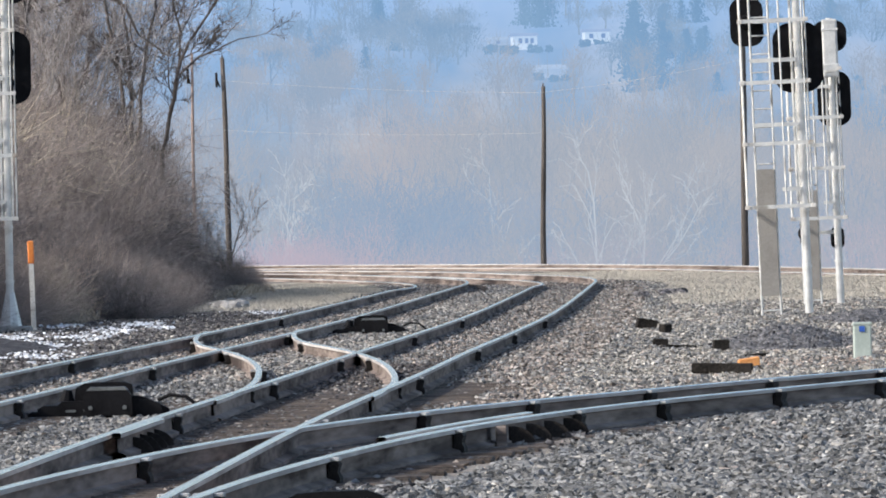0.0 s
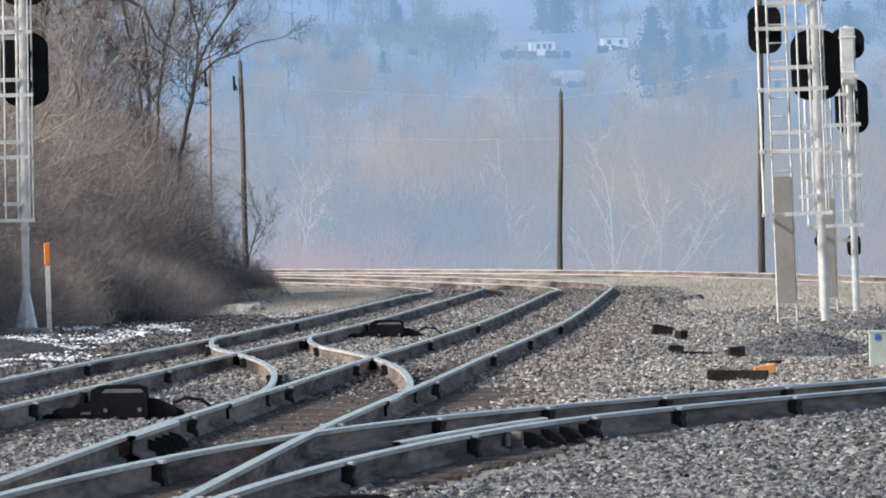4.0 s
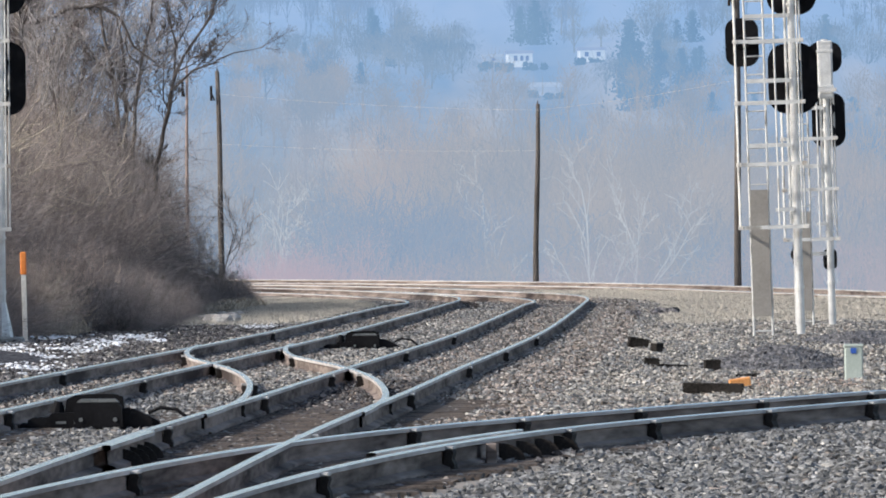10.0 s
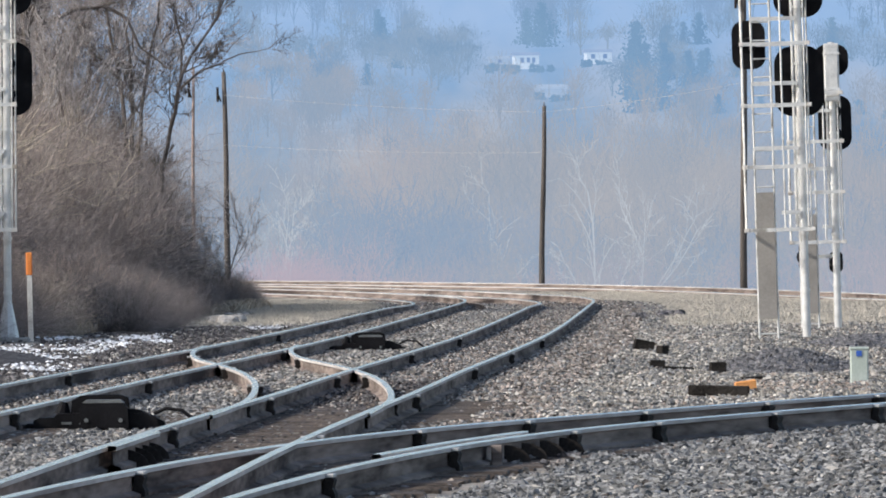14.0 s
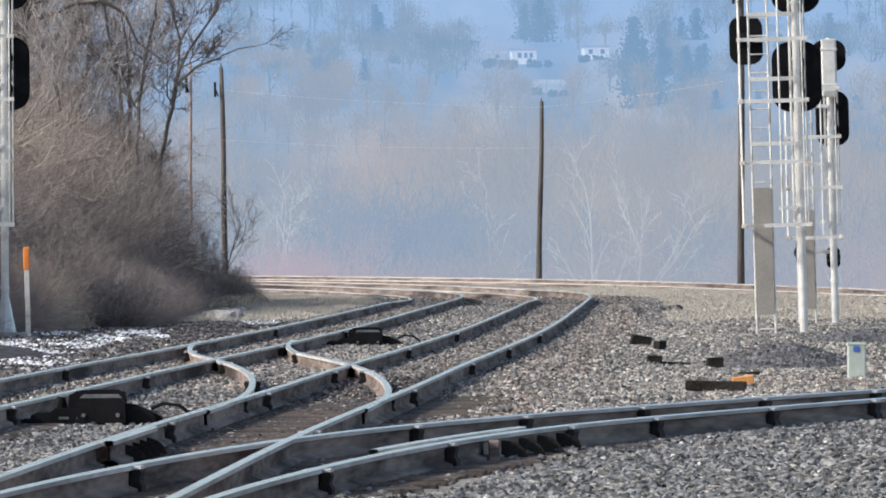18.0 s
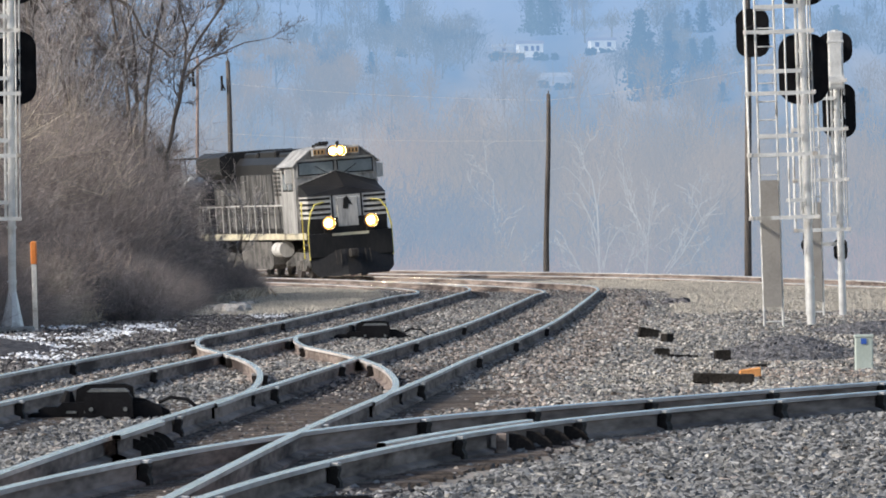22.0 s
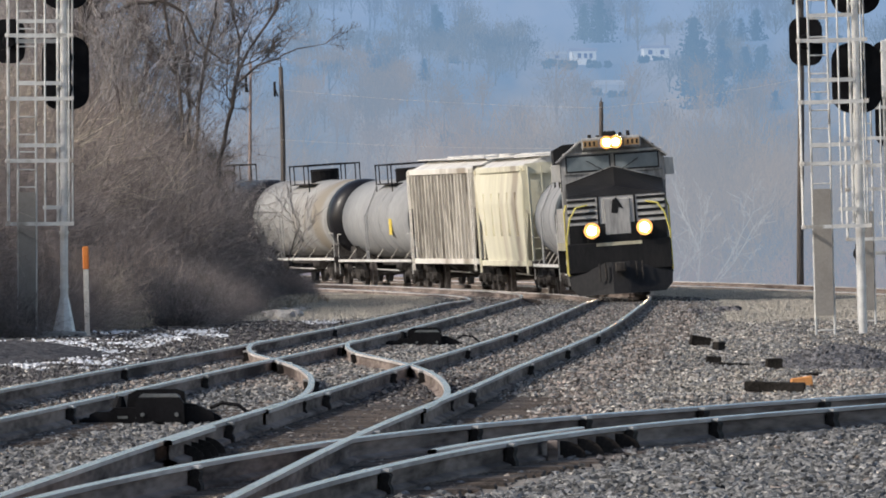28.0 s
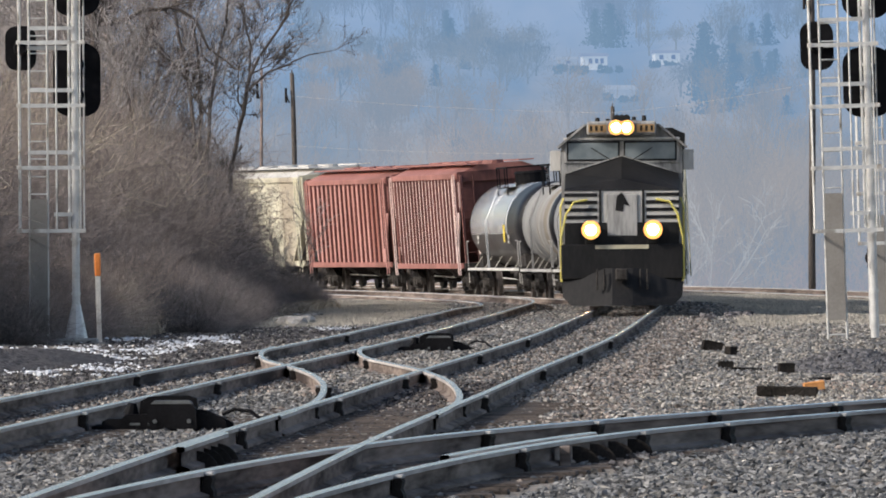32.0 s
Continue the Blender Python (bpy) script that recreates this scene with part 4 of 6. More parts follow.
    part("windshield_frame", bm, CAB_GREY, loco)
    for side in (-1, 1):
        bm = bmesh.new()
        box(bm, 8.60, 8.62, *sorted((side * 0.09, side * 1.32)), 3.72, 4.13, 0.01)
        part("windshield", bm, GLASS, loco, "windshield pane with painted sky tone")
        bm = bmesh.new()
        box(bm, 8.598, 8.608, *sorted((side * 0.05, side * 1.36)), 3.68, 4.17, 0.01)
        part("gasket", bm, LOCO_BLACK, loco)
        for x0, x1 in ((6.35, 7.15), (7.3, 8.1)):
            bm = bmesh.new()
            box(bm, x0, x1, *sorted((side * 1.49, side * 1.515)), 3.15, 3.85, 0.01)
            frame_ = part("side_window", bm, LOCO_BLACK, loco)
            bm = bmesh.new()
            box(bm, x0 + 0.06, x1 - 0.06, *sorted((side * 1.515, side * 1.522)), 3.22, 3.79)
            part("pane", bm, GLASS, frame_)
        bm = bmesh.new()
        box(bm, 8.2, 8.26, *sorted((side * 1.52, side * 1.78)), 3.45, 3.95, 0.01)
        part("mirror", bm, LOCO_CAB, loco)
        bm = bmesh.new()
        prism(bm, [(6.3, 3.92), (8.15, 3.92), (8.15, 3.95), (6.3, 3.95)], *sorted((side * 1.5, side * 1.78)))
        part("awning", bm, LOCO_BLACK, loco)
        handrail(loco, [(8.66, side * 0.2, 3.66), (8.66, side * 0.75, 4.0)], 0.012, LOCO_BLACK, "wiper")
    # headlight housing and number boards
    bm = bmesh.new()
    box(bm, 8.5, 8.86, -0.86, 0.86, 4.32, 4.66, 0.04)
    house = part("headlight_housing", bm, CAB_GREY, loco)
    for side in (-1, 1):
        bm = bmesh.new()
        box(bm, 8.86, 8.875, *sorted((side * 0.38, side * 0.82)), 4.39, 4.58)
        board = part("number_board", bm, AMBER, house, "amber number board with plain bars")
        for k in range(3):
            y = side * (0.49 + 0.13 * k)
            bm = bmesh.new()
            box(bm, 8.875, 8.88, y - 0.03, y + 0.03, 4.42, 4.55)
            bar = part("bar", bm, LOCO_BLACK, house)
    for y in (-0.13, 0.13):
        lamp(loco, 8.9, y, 4.50, 0.105, 0.34)
    for y in (-0.765, 0.765):
        bm = bmesh.new()
        box(bm, 10.2, 10.36, y - 0.14, y + 0.14, 1.62, 2.12, 0.02)
        part("ditch_light_box", bm, LOCO_BLACK, loco)
        lamp(loco, 10.42, y, 1.97, 0.13, 0.2)
    # roof clutter
    for x, y, h in ((7.6, 0.3, 0.14), (7.0, -0.35, 0.1), (6.5, 0.55, 0.18), (7.9, -0.6, 0.12)):
        bm = bmesh.new()
        tube(bm, (x, y, 4.58), (x, y, 4.64 + h), 0.07, 0.05, 8)
        part("antenna", bm, LOCO_BLACK, loco)
    bm = bmesh.new()
    for y in (-0.12, 0.0, 0.12):
        tube(bm, (6.2, y, 4.76), (6.7, y, 4.78), 0.03, 0.07, 8)
    box(bm, 6.15, 6.3, -0.2, 0.2, 4.6, 4.8)
    part("horn", bm, LOCO_BLACK, loco)
    # long hood with doors
    bm = bmesh.new()
    ring = [(-0.95, 1.6), (-0.95, 4.12), (-0.74, 4.36), (0.74, 4.36), (0.95, 4.12), (0.95, 1.6)]
    loft(bm, [[(x, y, z) for y, z in ring] for x in (-9.8, 5.9)])
    part("hood", bm, LOCO_BLACK, loco, "dusty black long hood")
    for side in (-1, 1):
        for k in range(15):
            x = -9.5 + k * 1.02
            bm = bmesh.new()
            box(bm, x, x + 0.86, *sorted((side * 0.93, side * 0.965)), 1.8, 3.25 if k < 5 else 3.75, 0.015)
            door = part("hood_door", bm, LOCO_SIDE, loco)
            bm = bmesh.new()
            box(bm, x + 0.72, x + 0.78, *sorted((side * 0.965, side * 0.99)), 2.5, 2.75)
            part("latch", bm, LOCO_BLACK, door)
        handrail(loco, [(-10.2, side * 1.44, 1.6), (-10.2, side * 1.44, 2.66), (5.7, side * 1.44, 2.66), (5.7, side * 1.44, 1.6)], 0.028, RAIL_WHITE, "side_handrail")
        for k in range(12):
            x = -9.6 + k * 1.25
            handrail(loco, [(x, side * 1.44, 1.58), (x, side * 1.44, 2.66)], 0.022, RAIL_WHITE, "stanchion")
        # yellow corner rails at the nose
        handrail(loco, [(10.36, side * 1.50, 0.70), (10.40, side * 1.50, 1.80), (10.36, side * 1.38, 2.35), (10.30, side * 1.18, 2.66), (10.22, side * 0.85, 2.72)], 0.03, SAFETY_YELLOW, "corner_handrail")
        handrail(loco, [(9.5, side * 1.52, 0.75), (9.5, side * 1.52, 2.55), (9.2, side * 1.45, 2.75)], 0.028, SAFETY_YELLOW, "corner_handrail")
        for k in range(3):
            bm = bmesh.new()
            box(bm, 9.55, 10.3, *sorted((side * 1.2, side * 1.52)), 0.62 + 0.3 * k, 0.67 + 0.3 * k)
            part("step", bm, LOCO_BOGIE, loco)
        handrail(loco, [(-10.35, side * 1.48, 0.7), (-10.4, side * 1.48, 2.5), (-10.4, side * 0.7, 2.66)], 0.03, RAIL_WHITE, "rear_handrail")
    bm = bmesh.new()
    wings = [(-0.93, 3.45), (-1.5, 3.85), (-1.52, 4.45), (-1.2, 4.60), (1.2, 4.60), (1.52, 4.45), (1.5, 3.85), (0.93, 3.45)]
    loft(bm, [[(x, y, z) for y, z in wings] for x in (-9.9, -5.3)])
    part("radiator", bm, LOCO_BLACK, loco, "black flared radiator section")
    for x0, x1, z in ((-4.6, -2.2, 4.55), (-1.6, 1.2, 4.6), (2.0, 4.9, 4.52)):
        bm = bmesh.new()
        box(bm, x0, x1, -0.72, 0.72, 4.3, z, 0.06)
        part("roof_hatch", bm, LOCO_BLACK, loco)
    bm = bmesh.new()
    box(bm, 3.4, 5.7, -1.25, -0.93, 2.6, 4.0, 0.04)
    box(bm, 3.4, 5.7, 0.93, 1.25, 2.6, 4.0, 0.04)
    part("equipment_box", bm, CAB_GREY, loco)
    for side in (-1, 1):
        for x in (3.55, 4.3, 5.05):
            bm = bmesh.new()
            for k in range(6):
                box(bm, x, x + 0.5, *sorted((side * 1.25, side * 1.275)), 3.0 + 0.15 * k, 3.09 + 0.15 * k)
            part("louvre", bm, LOCO_BLACK, loco)
        for k in range(4):
            z = 2.24 + 0.185 * k
            bm = bmesh.new()
            box(bm, 8.6, 10.15, *sorted((side * 1.40, side * 1.412)), z, z + 0.085)
            part("stripe", bm, LOCO_BLACK, loco, "black stripe")
        bm = bmesh.new()
        box(bm, 8.6, 10.15, *sorted((side * 1.40, side * 1.412)), 1.62, 2.15)
        part("nose_side_skirt", bm, LOCO_BLACK, loco)
    return loco


def car_frame(car, length, deck_z, mat, truck_at):
    bm = bmesh.new()
    box(bm, -length / 2 + 0.4, length / 2 - 0.4, -0.3, 0.3, 0.72, deck_z, 0.02)
    for x in (-truck_at, truck_at):
        box(bm, x - 0.35, x + 0.35, -1.25, 1.25, 0.8, deck_z - 0.02, 0.02)
    part("underframe", bm, mat, car)
    for x in (-truck_at, truck_at):
        bogie(car, x, 2, 1.78, 0.44, BOGIE)
    for side in (-1, 1):
        bm = bmesh.new()
        tube(bm, (1.2, side * 0.75, 0.72), (2.3, side * 0.75, 0.72), 0.17, sides=12)
        part("brake_cylinder", bm, mat, car)
        handrail(car, [(-length / 2 + 1.2, side * 0.62, 0.62), (0.0, side * 0.66, 0.56), (length / 2 - 1.2, side * 0.62, 0.62)], 0.025, ROOF_GREY, "brake_rod")
    for sign in (-1, 1):
        handrail(car, [(sign * (length / 2 - 0.45), 0.35, 0.95), (sign * (length / 2 - 0.1), 0.36, 0.62), (sign * (length / 2 + 0.06), 0.3, 0.42)], 0.028, BLACK_PAINT, "air_hose")
        knuckle(car, sign * length / 2)
        bm = bmesh.new()
        box(bm, *sorted((sign * (length / 2 - 0.62), sign * (length / 2 - 0.42))), -1.48, 1.48, deck_z - 0.22, deck_z, 0.02)
        part("end_sill", bm, mat, car)


def ladder(parent, x, y, z0, z1, mat, half=0.22, along_x=True):
    bm = bmesh.new()
    for k in (-half, half):
        a = (x + k, y, z0) if along_x else (x, y + k, z0)
        tube(bm, a, (*a[:2], z1), 0.022, sides=6)
    n = int((z1 - z0) / 0.36)
    for k in range(n):
        z = z0 + 0.2 + 0.36 * k
        a = (x - half, y, z) if along_x else (x, y - half, z)
        b = (x + half, y, z) if along_x else (x, y + half, z)
        tube(bm, a, b, 0.014, sides=5)
    return part("ladder", bm, mat, parent)


def barrel(bm, sections, zc, sides=40, a0=0.0, a1=360.0):
    rings = []
    full = a1 - a0 >= 359
    n = sides if full else sides + 1
    for x, r in sections:
        rings.append([(x, r * math.sin(radians(a0 + (a1 - a0) * i / sides)), zc + r * math.cos(radians(a0 + (a1 - a0) * i / sides))) for i in range(n)])
    return loft(bm, rings, caps=full, closed=full)


def build_tank_car(label, length, shell, ends, radius=1.38, belly=None, mark=True, front_band=0.0, rings=()):
    car = thing("tank_car", Matrix(), label, "rail car", "freight cars of the train")
    zc = 0.98 + radius
    half = length / 2 - 1.0
    car_frame(car, length, 1.06, BOGIE, length / 2 - 2.6)
    r = radius
    bm = bmesh.new()
    barrel(bm, [(-half + 0.3, r), (-half * 0.5, r), (0, r), (half * 0.5, r), (half - 0.3 - front_band, r)], zc)
    part("tank_shell", bm, shell, car, smooth=True)
    for sign in (-1, 1):
        bm = bmesh.new()
        start = half - 0.3 - (front_band if sign > 0 else 0.0)
        profile = [(start, r + 0.004), (half - 0.3, r + 0.004), (half - 0.12, r * 0.96), (half + 0.06, r * 0.86), (half + 0.2, r * 0.66), (half + 0.30, r * 0.36), (half + 0.33, 0.03)]
        barrel(bm, [(sign * x, q) for x, q in profile], zc)
        part("tank_head", bm, ends, car, smooth=True)
    if belly:
        bm = bmesh.new()
        barrel(bm, [(-half + 0.3, r + 0.006), (half - 0.3 - front_band, r + 0.006)], zc, 30, 100, 260)
        part("belly", bm, belly, car, "dark lower half", smooth=True)
    for x in rings:
        bm = bmesh.new()
        barrel(bm, [(x - 0.05, r), (x - 0.05, r + 0.012), (x + 0.05, r + 0.012), (x + 0.05, r)], zc)
        part("weld_ring", bm, shell, car)
    # dome, platform and rails on top
    top = zc + r
    bm = bmesh.new()
    tube(bm, (0, 0, top - 0.1), (0, 0, top + 0.32), 0.52, sides=18)
    tube(bm, (0, 0, top + 0.32), (0, 0, top + 0.40), 0.56, 0.50, 18)
    part("dome_housing", bm, BLACK_PAINT, car)
    bm = bmesh.new()
    for side in (-1, 1):
        box(bm, -1.7, 1.7, *sorted((side * 0.55, side * 0.95)), top - 0.14, top - 0.10)
    box(bm, -1.7, -0.7, -0.95, 0.95, top - 0.14, top - 0.10)
    part("platform", bm, BOGIE, car)
    for x in (-1.7, 1.7):
        handrail(car, [(x, -0.95, top + 0.55), (x, 0.95, top + 0.55)], 0.028, BLACK_PAINT, "end_rail")
    for side in (-1, 1):
        y = side * 0.95
        handrail(car, [(-1.7, y, top - 0.5), (-1.7, y, top + 0.55), (1.7, y, top + 0.55), (1.7, y, top - 0.5)], 0.028, BLACK_PAINT, "platform_rail")
        for x in (-0.9, 0.9):
            handrail(car, [(x, y, top - 0.12), (x, y, top + 0.55)], 0.022, BLACK_PAINT, "platform_post")
        ladder(car, -1.35, side * (r + 0.1), 1.0, zc + 0.2, shell)
        handrail(car, [(-1.35, side * (r + 0.1), zc + 0.2), (-1.35, side * 0.98, top - 0.12)], 0.02, shell, "ladder_top")
        # side walkway and rail along the sill
        bm = bmesh.new()
        box(bm, -length / 2 + 0.5, length / 2 - 0.5, *sorted((side * 1.36, side * 1.50)), 0.92, 1.00)
        part("side_sill", bm, ROOF_GREY, car, "pale side sill")
        for sign in (-1, 1):
            handrail(car, [(sign * (length / 2 - 0.5), side * 1.46, 0.5), (sign * (length / 2 - 0.5), side * 1.46, 1.9), (sign * (length / 2 - 1.2), side * 1.46, 1.9)], 0.02, RAIL_WHITE, "grab_iron")
            bm = bmesh.new()
            prism(bm, [(sign * (half - 1.6), 1.0), (sign * (half - 0.2), 1.0), (sign * (half - 0.4), 1.45), (sign * (half - 1.4), 1.45)], *sorted((side * 0.5, side * 1.15)))
            part("saddle", bm, BOGIE, car)
        for k in range(5):
            x = -half + 1.4 + (2 * half - 2.8) * k / 4
            handrail(car, [(x, side * 1.42, 1.0), (x + 0.35, side * (r * 0.86), 1.36)], 0.017, WORN_RIB, "sill_stay")
        if mark:
            bm = bmesh.new()
            a = radians(96)
            box(bm, half * 0.42, half * 0.42 + 0.55, *sorted((side * (r + 0.003), side * (r + 0.02))), zc - 0.50, zc + 0.06)
            part("placard", bm, YELLOW_MARK, car, "yellow placard")
        for k, (x, w) in enumerate(((half * 0.62, 0.9), (-half * 0.65, 1.2)) if belly else ()):
            bm = bmesh.new()
            box(bm, x - w / 4, x + w / 4, *sorted((side * (r + 0.002), side * (r + 0.012))), zc - 0.40, zc - 0.28)
            box(bm, x - w / 4, x + w / 8, *sorted((side * (r + 0.002), side * (r + 0.012))), zc - 0.54, zc - 0.46)
            part("lettering_bar", bm, ROOF_GREY, car, "plain bars in place of lettering")
    return car


def build_hopper(label, length, body, side_mat, rib_mat, roof_mat, ribs=0, bulge=0.0, width=1.5, top=4.1, trim=None, sheet=None):
    car = thing("covered_hopper", Matrix(), label, "rail car", "freight cars of the train")
    half, trim = length / 2 - 0.7, trim or side_mat
    car_frame(car, length, 1.10, BOGIE, length / 2 - 2.3)
    # body: sides from the sill to the eaves, slope sheets at the ends
    rings, outer = [], width
    if ribs:
        width -= 0.12
    for x, low in ((-half + 0.05, 2.6), (-half + 2.1, 1.0), (half - 2.1, 1.0), (half - 0.05, 2.6)):
        b = bulge
        rings.append([(x, -width + 0.02, low), (x, -width - b * 0.6, (low + top) * 0.42), (x, -width - b, (low + top) * 0.58), (x, -width + 0.02, top),
                      (x, -0.75, top + 0.28), (x, 0.75, top + 0.28), (x, width - 0.02, top), (x, width + b, (low + top) * 0.58), (x, width + b * 0.6, (low + top) * 0.42), (x, width - 0.02, low)])
    bm = loft(bmesh.new(), rings)
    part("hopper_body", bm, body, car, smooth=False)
    width = outer
    for side in (-1, 1):
        bm = bmesh.new()
        y0, y1 = sorted((side * (width - 0.03), side * (width + 0.05)))
        box(bm, -half, half, y0, y1, 0.92, 1.10, 0.01)
        part("side_sill", bm, trim, car)
        bm = bmesh.new()
        box(bm, -half, half, *sorted((side * (width - 0.06), side * (width + 0.07))), top - 0.14, top + 0.05, 0.02)
        part("top_chord", bm, trim, car)
        if ribs:
            bm = bmesh.new()
            prism(bm, [(-half + 1.3, 1.1), (half - 1.3, 1.1), (half - 0.02, 3.0), (half - 0.02, top - 0.14), (-half + 0.02, top - 0.14), (-half + 0.02, 3.0)], *sorted((side * (width - 0.06), side * (width - 0.01))))
            part("side_sheet", bm, sheet or side_mat, car)
            for k in range(ribs):
                x = -half + 0.12 + (2 * half - 0.24) * k / (ribs - 1)
                d = half - abs(x)
                low = 1.1 if d > 1.35 else 1.1 + (1.35 - d) * 1.4
                bm = bmesh.new()
                box(bm, x - 0.06, x + 0.06, *sorted((side * (width - 0.02), side * (width + 0.065))), low, top - 0.12)
                part("rib", bm, rib_mat, car)
        else:
            for x in (-half * 0.66, -half * 0.33, 0, half * 0.33, half * 0.66):
                bm = bmesh.new()
                box(bm, x - 0.03, x + 0.03, *sorted((side * (width - 0.02), side * (width + bulge + 0.012))), 1.9, 3.3)
                part("seam", bm, side_mat, car)
        for sign in (-1, 1):
            ladder(car, sign * (half - 0.3), side * (width + 0.1), 0.7, top, side_mat)
            ladder(car, sign * (half + 0.15), side * (width - 0.3), 0.9, top, rib_mat, along_x=False)
            handrail(car, [(sign * (half + 0.1), side * (width - 0.1), 1.0), (sign * (half + 0.1), side * (width - 0.1), top)], 0.05, trim, "corner_post")
    # end platform braces and gates
    for sign in (-1, 1):
        bm = bmesh.new()
        for y in (-0.85, 0.85):
            tube(bm, (sign * (half + 0.1), y, 1.1), (sign * (half - 0.9), y, 2.4), 0.06, sides=6)
        part("end_brace", bm, side_mat, car)
        bm = bmesh.new()
        box(bm, *sorted((sign * (half + 0.0), sign * (half + 0.06))), -width, width, top - 0.25, top + 0.1)
        part("end_beam", bm, body, car)
    for x in (-length * 0.24, 0.0, length * 0.24):
        bm = bmesh.new()
        loft(bm, [[(x - a, -b, z), (x + a, -b, z), (x + a, b, z), (x - a, b, z)] for a, b, z in ((0.3, 0.35, 0.45), (0.85, 1.15, 1.05))])
        part("outlet_gate", bm, BOGIE, car)
    # roof, hatches and running boards
    bm = bmesh.new()
    rings = [[(x, -width + 0.02, top + 0.02), (x, -0.75, top + 0.31), (x, 0.75, top + 0.31), (x, width - 0.02, top + 0.02), (x, 0, top)] for x in (-half, half)]
    loft(bm, rings)
    part("roof", bm, roof_mat, car)
    for k in range(5):
        x = -half * 0.8 + half * 0.4 * k
        bm = bmesh.new()
        tube(bm, (x, 0, top + 0.3), (x, 0, top + 0.42), 0.38, 0.35, 14)
        part("roof_hatch", bm, roof_mat, car)
    for side in (-1, 1):
        bm = bmesh.new()
        box(bm, -half - 0.2, half + 0.2, *sorted((side * 0.62, side * 1.15)), top + 0.34, top + 0.38)
        part("running_board", bm, roof_mat, car)
    return car


# Place along the track of each unit's middle when the clip ends, and half its truck spacing.
SPEED = 15.8
train = [(build_locomotive(), 432.6, 6.7)]
front = 443.6
for make, length in (
    (lambda n: build_tank_car("grey tank car with a black front head", n, TANK_GREY, TANK_BLACK, mark=False, front_band=2.2, rings=(-2.0, 2.4)), 19.9),
    (lambda n: build_hopper("cream covered hopper with smooth bulging sides", n, CREAM, CREAM, CREAM, ROOF_GREY, bulge=0.12), 22.0),
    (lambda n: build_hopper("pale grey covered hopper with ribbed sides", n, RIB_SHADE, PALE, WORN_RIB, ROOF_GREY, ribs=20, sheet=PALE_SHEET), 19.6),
    (lambda n: build_tank_car("grey tank car with black heads and yellow placard", n, TANK_GREY, TANK_BLACK, rings=(-1.6, 0.9, 2.6)), 17.0),
    (lambda n: build_tank_car("stained grey tank car with rusty streaks", n, TANK_WORN, TANK_BLACK, mark=False, front_band=0.5, rings=(-3.0, 1.0)), 16.8),
    (lambda n: build_tank_car("silver tank car with dark belly and black band", n, TANK_SILVER, TANK_BLACK, belly=TANK_DARK, front_band=3.2), 18.4),
    (lambda n: build_hopper("faded red covered hopper with close pale ribs", n, RED_SHADED, RED_RIB, RED_SHADED, RED, ribs=21, trim=RED), 17.9),
    (lambda n: build_hopper("faded red covered hopper with ribbed sloping sides", n, RED_SHADED, RED_FADED, RED_SHADED, RED, ribs=19, top=4.0, trim=RED), 17.6),
    (lambda n: build_hopper("pale cream covered hopper behind red cars", n, CREAM, CREAM, CREAM, ROOF_GREY, bulge=0.05), 18.4),
):
    train.append((make(length), front + length / 2, length / 2 - 2.4))
    front += length


def on_track(s, half):
    """The pose of a rail vehicle whose middle stands s metres along the main track, its front towards the near end."""
    (ax, ay), (bx, by) = on_main(s - half), on_main(s + half)
    lean = math.atan(float(cant(s)) / 1.5)
    z = float(rise((ay + by) / 2)) + 0.188 - float(cant(s)) / 2
    turn = Matrix.Rotation(math.atan2(ay - by, ax - bx), 4, "Z") @ Matrix.Rotation(lean, 4, "X")
    return Matrix.Translation(((ax + bx) / 2, (ay + by) / 2, z)) @ turn


# ---- bare trees and brush ----
def sticks(name, segs, mat, parent=None, label="", sides=3):
    """Thin tapered three-sided branches from rows of (x0, y0, z0, x1, y1, z1, r0, r1)."""
    s = np.asarray(segs, np.float64)
    a, b = s[:, 0:3], s[:, 3:6]
    way = b - a
    way /= np.maximum(np.linalg.norm(way, axis=1, keepdims=True), 1e-6)
    ref = np.where(np.abs(way[:, 2:3]) < 0.9, [[0, 0, 1.0]], [[1.0, 0, 0]])
    u = np.cross(way, ref)
    u /= np.linalg.norm(u, axis=1, keepdims=True)
    v = np.cross(way, u)
    rings = []
    for p, r in ((a, s[:, 6]), (b, s[:, 7])):
        for k in range(sides):
            c, q = math.cos(2 * math.pi * k / sides), math.sin(2 * math.pi * k / sides)
            rings.append(p + (u * c + v * q) * r[:, None])
    verts = np.stack(rings, 1).reshape(-1, 3)
    base = (np.arange(len(s)) * 2 * sides)[:, None]
    faces = np.concatenate([np.concatenate([base + k, base + (k + 1) % sides, base + sides + (k + 1) % sides, base + sides + k], 1) for k in range(sides)])
    return fast_mesh(name, verts, faces, mat, parent, label)


def twigs(name, a, b, r, mat, parent=None):
    """Very fine pointed twigs: three-sided cones from a to b."""
    way = b - a
    way /= np.maximum(np.linalg.norm(way, axis=1, keepdims=True), 1e-6)
    ref = np.where(np.abs(way[:, 2:3]) < 0.9, [[0, 0, 1.0]], [[1.0, 0, 0]])
    u = np.cross(way, ref)
    u /= np.linalg.norm(u, axis=1, keepdims=True)
    v = np.cross(way, u)
    ring = [a + (u * math.cos(2.0944 * k) + v * math.sin(2.0944 * k)) * r[:, None] for k in range(3)]
    verts = np.stack(ring + [b], 1).reshape(-1, 3)
    faces = (np.arange(len(a))[:, None, None] * 4 + np.array([(0, 1, 3), (1, 2, 3), (2, 0, 3)])[None]).reshape(-1, 3)
    return fast_mesh(name, verts, faces, mat, parent)


